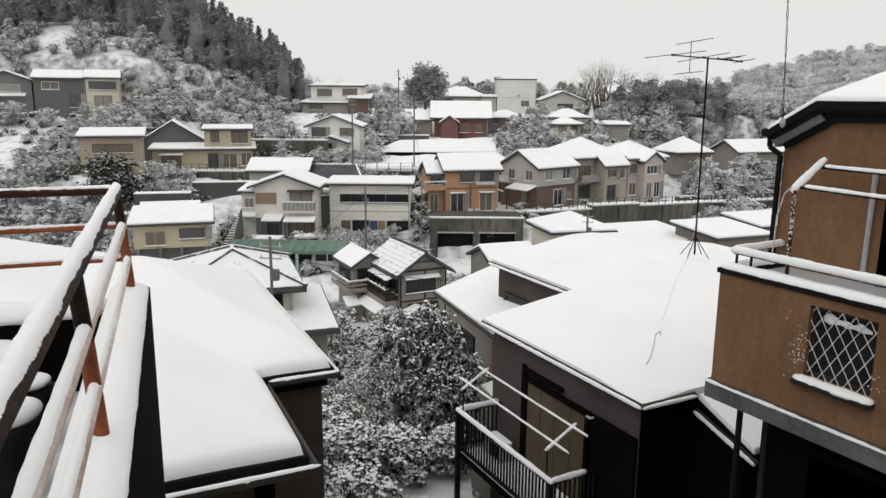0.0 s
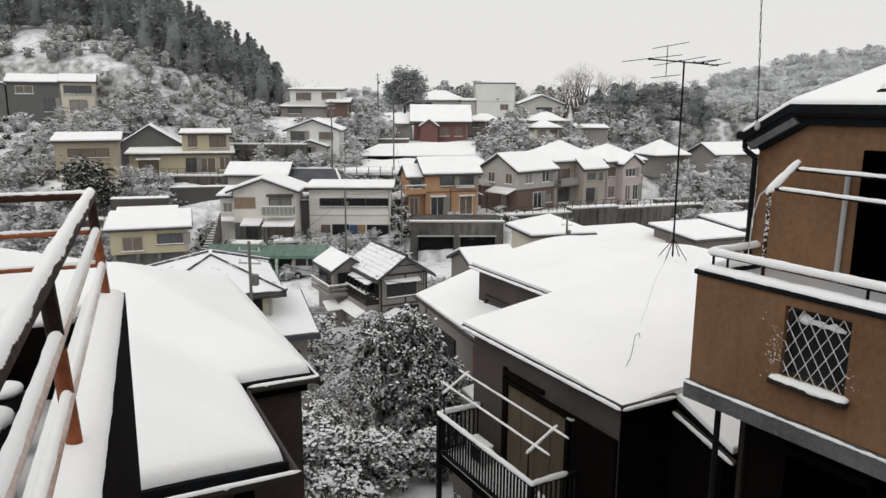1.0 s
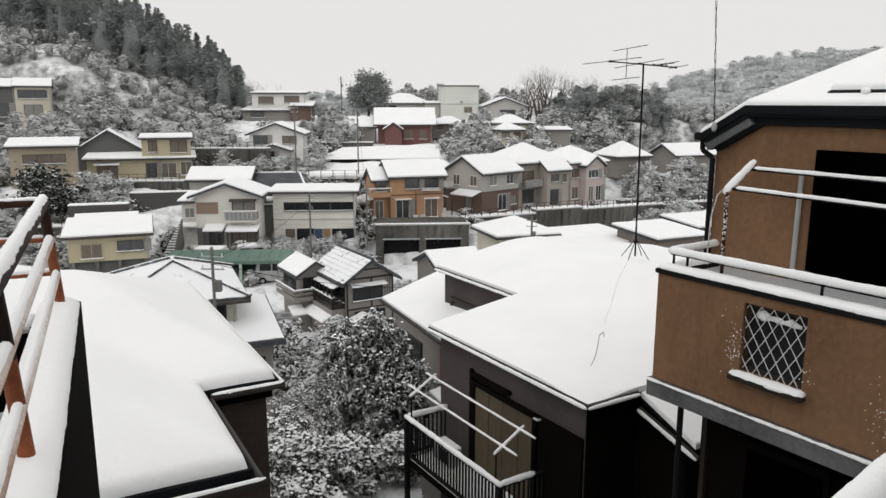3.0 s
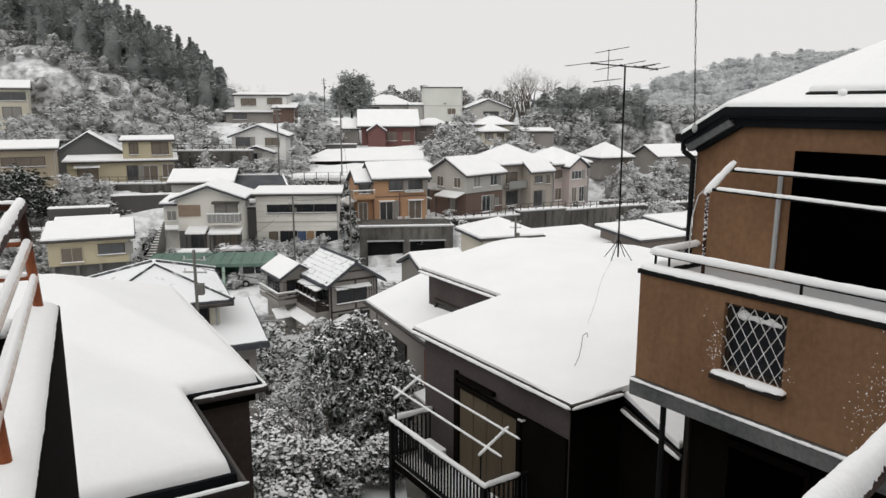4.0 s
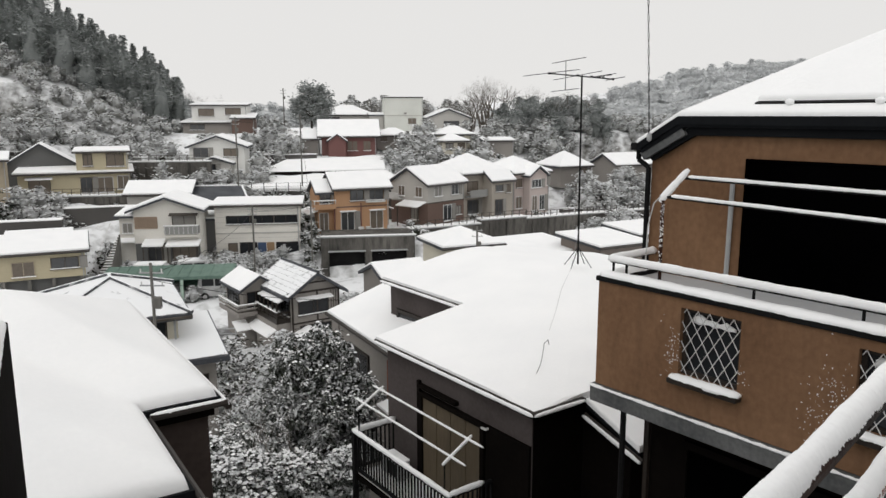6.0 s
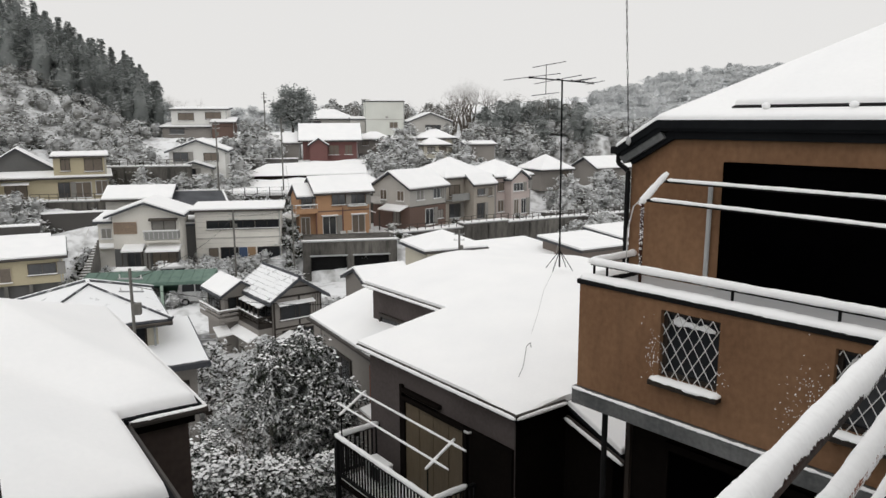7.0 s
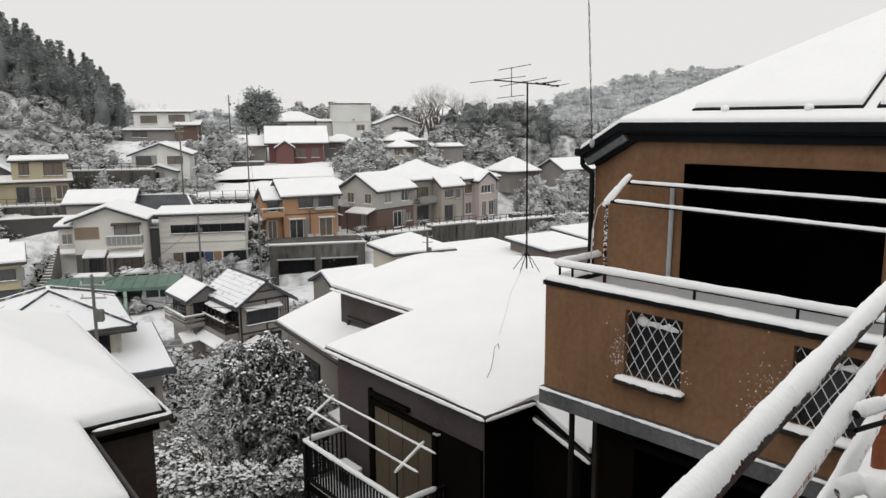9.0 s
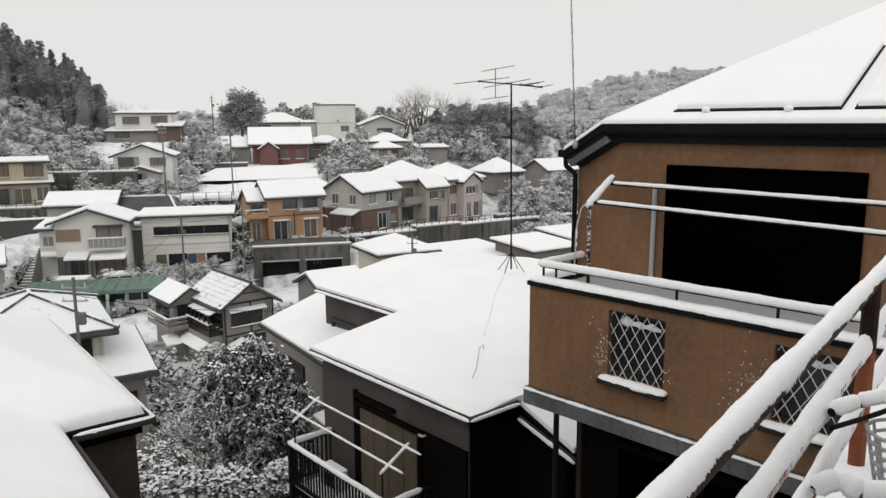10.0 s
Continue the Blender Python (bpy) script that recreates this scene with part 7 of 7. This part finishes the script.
def rosette_tree(x, y, height, radii, tufts, label, seed, pats=(1, 4), leaf=1.0, pat=1.0, name="tree", mat=None, z=None):
    """A broadleaf evergreen: drooping leaves in rosettes at the branch ends, a pat of snow on many of them."""
    g = np.random.default_rng(seed)
    tr = thing(name, pose(x, y, float(ground_z(x, y)) - 0.3 if z is None else z), label, name)
    bm = bmesh.new()
    tube(bm, (0, 0, 0), (0.05, 0.02, height * 0.5), 0.02 * height, 0.013 * height, seg=8)
    for k in range(9):
        a = k * 0.9 + g.uniform(0, 0.5)
        limbs(g, bm, Vector((0.03, 0.01, height * (0.2 + 0.035 * k))), Vector((math.cos(a), math.sin(a), 0.8)).normalized(), 0.09 * height, 0.0085 * height, 2)
    part("trunk", bm, BARK, tr)
    d = g.normal(0, 1, (tufts * 2, 3))
    d /= np.linalg.norm(d, axis=1)[:, None]
    d = d[d[:, 2] > -0.6][:tufts]
    lump = 0.8 + 0.2 * np.sin(d[:, 0] * 7 + 1) * np.cos(d[:, 1] * 6) + 0.12 * np.sin(d[:, 2] * 9)
    c = d * (lump * g.uniform(0.3, 1.0, len(d)) ** 0.5)[:, None] * np.asarray(radii) + np.array([0, 0, height - radii[2]])
    verts, tris, sv, st = [], [], [], []
    for p in c:
        n = int(g.integers(13, 19))
        base = g.uniform(0, 6.28)
        for k in range(n):
            a = base + k * 2.4
            length = g.uniform(0.12, 0.2) * leaf
            lift = g.uniform(-0.75, 0.35) - 0.15 * (k / n)
            out = np.array([math.cos(a) * math.cos(lift), math.sin(a) * math.cos(lift), math.sin(lift)])
            side = np.array([-math.sin(a), math.cos(a), 0.0]) * length * 0.2
            q = p + g.normal(0, 0.05, 3)
            mid = q + out * length * 0.5 + np.array([0, 0, 0.012])
            tip = q + out * length - np.array([0, 0, 0.05])
            i0 = len(verts)
            verts += [q, mid - side, tip, mid + side]
            tris += [(i0, i0 + 1, i0 + 2), (i0, i0 + 2, i0 + 3)]
        for _ in range(int(g.integers(*pats))):
            q = p + g.normal(0, 0.07, 3) + np.array([0, 0, 0.05])
            r = g.uniform(0.025, 0.06) * pat
            i0 = len(sv)
            ring = [q + np.array([math.cos(t) * r * g.uniform(0.6, 1.3), math.sin(t) * r * g.uniform(0.6, 1.3), -0.015]) for t in np.arange(6) * 1.047]
            sv += [q + np.array([0, 0, 0.02])] + ring
            st += [(i0, i0 + 1 + k, i0 + 1 + (k + 1) % 6) for k in range(6)]
    cr = new("crown", raw_mesh("crown", verts, tris, mat or LEAF_DARK))
    cr.parent = tr
    sn = new("snow_tuft", raw_mesh("snow_tuft", sv, st, SNOW))
    sn.parent = tr
    sn["label"], sn["kind"] = "small pats of snow on leaf rosettes", "stuff"
    return tr


def bare_tree(x, y, height, r, label, seed, depth=4, z=None, name="tree"):
    g = np.random.default_rng(seed)
    z0 = float(ground_z(x, y)) - 0.2 if z is None else z
    tr = thing(name, pose(x, y, z0), label, "tree")
    bm = bmesh.new()
    for k in range(3):
        limbs(g, bm, Vector((0.1 * k, 0, 0)), Vector((0.25 * (k - 1), 0.1 * (k - 1), 1)).normalized(), height * 0.36, r, depth)
    part("bare_crown", bm, TWIG, tr)
    return tr


rosette_tree(-0.45, 18.9, 6.9, (1.8, 1.6, 2.5), 1150, "dark evergreen tree with snow-dusted leaf rosettes", 11)


def garden_bed():
    b = new("garden_bed")
    b.matrix_world = Matrix.Identity(4)
    # Bed is added and its height set to fit the bushes to the camera's view.
    structure(b, "garden bed with stones under snow, raised to fit the view", "garden")
    part("bed_wall", boxes((-3.6, 13.6, -12.5, 0.75, 17.6, -9.35), bevel=0.04), CONCRETE, b)
    sn = bmesh.new()
    bmesh.ops.create_grid(sn, x_segments=40, y_segments=40, size=0.5, matrix=Matrix.Translation((-1.43, 15.6, -9.3)) @ Matrix.Diagonal((4.4, 4.06, 1, 1)))
    for v in sn.verts:
        v.co.z += 0.06 * noise.noise(v.co * 1.3) + 0.03 * noise.noise(v.co * 4)
    part("snow_cover", sn, SNOW, b, "uneven snow on the bed", True)
    rnd = random.Random(5)
    for k in range(9):
        st = bmesh.new()
        bmesh.ops.create_icosphere(st, subdivisions=2, radius=rnd.uniform(0.09, 0.16), matrix=Matrix.Translation((-0.5 + k * 0.14, 15.1 + rnd.uniform(-0.4, 0.5), -9.26)) @ Matrix.Diagonal((1.2, 1, 0.7, 1)))
        for v in st.verts:
            v.co += Vector(noise.noise_vector(v.co * 5)) * 0.03
        part("stone", st, CONCRETE, b)


garden_bed()
for bx, by, bh, br, bn, bs in ((-2.1, 16.0, 1.9, 1.0, 420, 31), (-0.95, 16.6, 1.6, 0.9, 360, 32), (-1.75, 14.7, 1.4, 0.75, 330, 33), (-3.0, 17.0, 1.9, 0.8, 280, 34), (0.2, 16.9, 1.4, 0.6, 260, 35)):
    rosette_tree(bx, by, bh, (br, br * 0.9, bh * 0.5), bn, "low garden bush weighed down with clumps of snow", bs, (3, 8), 0.7, 1.1, "bush", LEAF_DARK, -9.35)
for bx, by, bh, br, bn, bs in ((-2.2, 21.5, 3.0, 1.3, 320, 36), (-3.4, 24.0, 3.0, 1.3, 320, 37)):
    rosette_tree(bx, by, bh, (br, br * 0.9, bh * 0.45), bn, "low garden bush weighed down with clumps of snow", bs, (3, 8), 0.7, 1.1, "bush", LEAF_DARK)
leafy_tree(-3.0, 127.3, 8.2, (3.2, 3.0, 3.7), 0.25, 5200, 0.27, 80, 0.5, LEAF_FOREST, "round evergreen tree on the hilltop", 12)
leafy_tree(-33.5, 74.5, 6.5, (2.6, 2.3, 3.0), 0.2, 5200, 0.24, 70, 0.5, LEAF_DARK, "dark evergreen tree dusted with snow", 13)
leafy_tree(-2.6, 26.5, 4.0, (1.5, 1.5, 1.4), 0.1, 3200, 0.085, 60, 0.22, LEAF_SNOWY, "small garden tree thickly covered with snow", 14)
leafy_tree(-5.0, 36.0, 4.2, (2.4, 2.0, 1.8), 0.12, 3600, 0.11, 90, 0.25, LEAF_SNOWY, "small garden tree thickly covered with snow", 15)
leafy_tree(-1.2, 34.0, 3.4, (1.8, 1.8, 1.4), 0.1, 3200, 0.1, 90, 0.2, LEAF_SNOWY, "small garden tree thickly covered with snow", 16)
hill_tree = bare_tree(27.5, 134, 10.0, 0.36, "wide bare winter tree on the hilltop", 21, 5)
for bx, by, bs, br in ((22.5, 138, 0.7, 40), (32.0, 136, 0.8, 110), (36.5, 132, 0.75, 200), (18.0, 141, 0.6, 260), (42.0, 130, 0.7, 320), (8.0, 143, 0.55, 75), (25.0, 131, 0.8, 150), (29.5, 138, 0.9, 20), (33.5, 129, 0.6, 280), (39.0, 127, 0.6, 60), (45.0, 126, 0.65, 170)):
    other = copy_thing(hill_tree, pose(bx, by, float(ground_z(bx, by)) - 0.2, 0, 0, br))
    other.scale = (bs, bs, bs)
bare_tree(-22.5, 142, 7.5, 0.22, "bare winter tree behind the hilltop house", 22, 4)
bare_tree(-2.0, 15.8, 1.6, 0.02, "bare shrub with snow-lined twigs", 23, 4, -9.4)
bare_tree(-1.5, 17.0, 2.9, 0.03, "bare shrub with snow-lined twigs", 24, 4, -9.4)
bare_tree(-2.3, 18.5, 4.6, 0.045, "bare shrub with snow-lined twigs", 25, 4)
bare_tree(-1.0, 14.2, 1.6, 0.02, "bare shrub with snow-lined twigs", 26, 4, -9.4)
for k, (bx, by, bs) in enumerate(((-2.9, 17.6, 0.95), (-3.1, 20.5, 1.1), (-2.3, 22.6, 1.15), (-1.7, 19.8, 1.0), (-3.6, 26.0, 1.2))):
    bush = bare_tree(bx, by, 4.6 * bs, 0.04, "bare shrub with snow-lined twigs", 40 + k, 4)
woods("undergrowth", "snow-covered undergrowth in the garden", LEAF_SNOWY, np.random.default_rng(8),
      scatter(np.random.default_rng(9), 55, -4.6, 0.9, 18.5, 31, lambda x, y: not (x > -0.9 and y < 18.9)), 1.0, 0.7, 380, 0.1, True)
woods("undergrowth", "snow-covered garden scrub in the valley", LEAF_SNOWY, np.random.default_rng(18),
      scatter(np.random.default_rng(19), 120, -12, 1.5, 28, 43.5), 2.6, 1.2, 420, 0.1, True)


# ---- utility poles and wires ----
def utility_pole(x, y, z0, z1, r=0.08):
    up = thing("utility_pole", pose(x, y, z0), "grey concrete utility pole with crossarms and wires", "utility pole", "utility poles")
    part("pole", tubes(((0, 0, 0), (0, 0, z1 - z0), r), seg=8), CONCRETE, up)
    top = z1 - z0
    for k in (0.35, 0.8):
        arm = part("crossarm", tubes(((-0.42, 0.08, top - k), (0.42, -0.08, top - k), 0.03), seg=6), CONCRETE_PALE, up)
        for q in (-0.36, 0.0, 0.36):
            part("insulator", tubes(((q, -q * 0.19, top - k + 0.02), (q, -q * 0.19, top - k + 0.14), 0.025), seg=6), WHITE_FRAME, arm)
    part("cable_box", boxes((0.05, -0.2, top - 1.6, 0.3, 0.05, top - 1.2), bevel=0.03), CONCRETE, up)


for x, y, z0, z1 in ((-6.2, 26.1, -13.5, -5.0), (-10.3, 85.1, -11, -0.2), (-7.0, 66.8, -15.6, -7.9), (-3.4, 88.5, -11, 0.1), (-6.9, 117.1, -5, 4.0), (-2.0, 71.0, -16, -8.0), (11.2, 56.0, -16, -8.6)):
    utility_pole(x, y, z0, z1, 0.055 if y < 30 else 0.08)


def wire(a, b, sag, r=0.012):
    w = thing("overhead_wire", Matrix.Identity(4), "thin dark overhead wire sagging between poles", "wire", "overhead wires")
    bm = bmesh.new()
    a, b = Vector(a), Vector(b)
    pts = [a.lerp(b, t / 10) - Vector((0, 0, sag * 4 * (t / 10) * (1 - t / 10))) for t in range(11)]
    for p, q in zip(pts, pts[1:]):
        tube(bm, p, q, r, seg=5)
    part("cable", bm, BLACK_METAL, w)


wire((-6.2, 26.1, -5.4), (-7.0, 66.8, -8.4), 0.6)
wire((-6.2, 26.1, -5.6), (1.5, 24.5, -6.2), 0.25, 0.01)
wire((-7.0, 66.8, -8.4), (-2.0, 71.0, -8.4), 0.2)
wire((-10.3, 85.1, -0.7), (-3.4, 88.5, -0.4), 0.3)
wire((-2.0, 71.0, -8.4), (-3.4, 88.5, -0.8), 0.5)
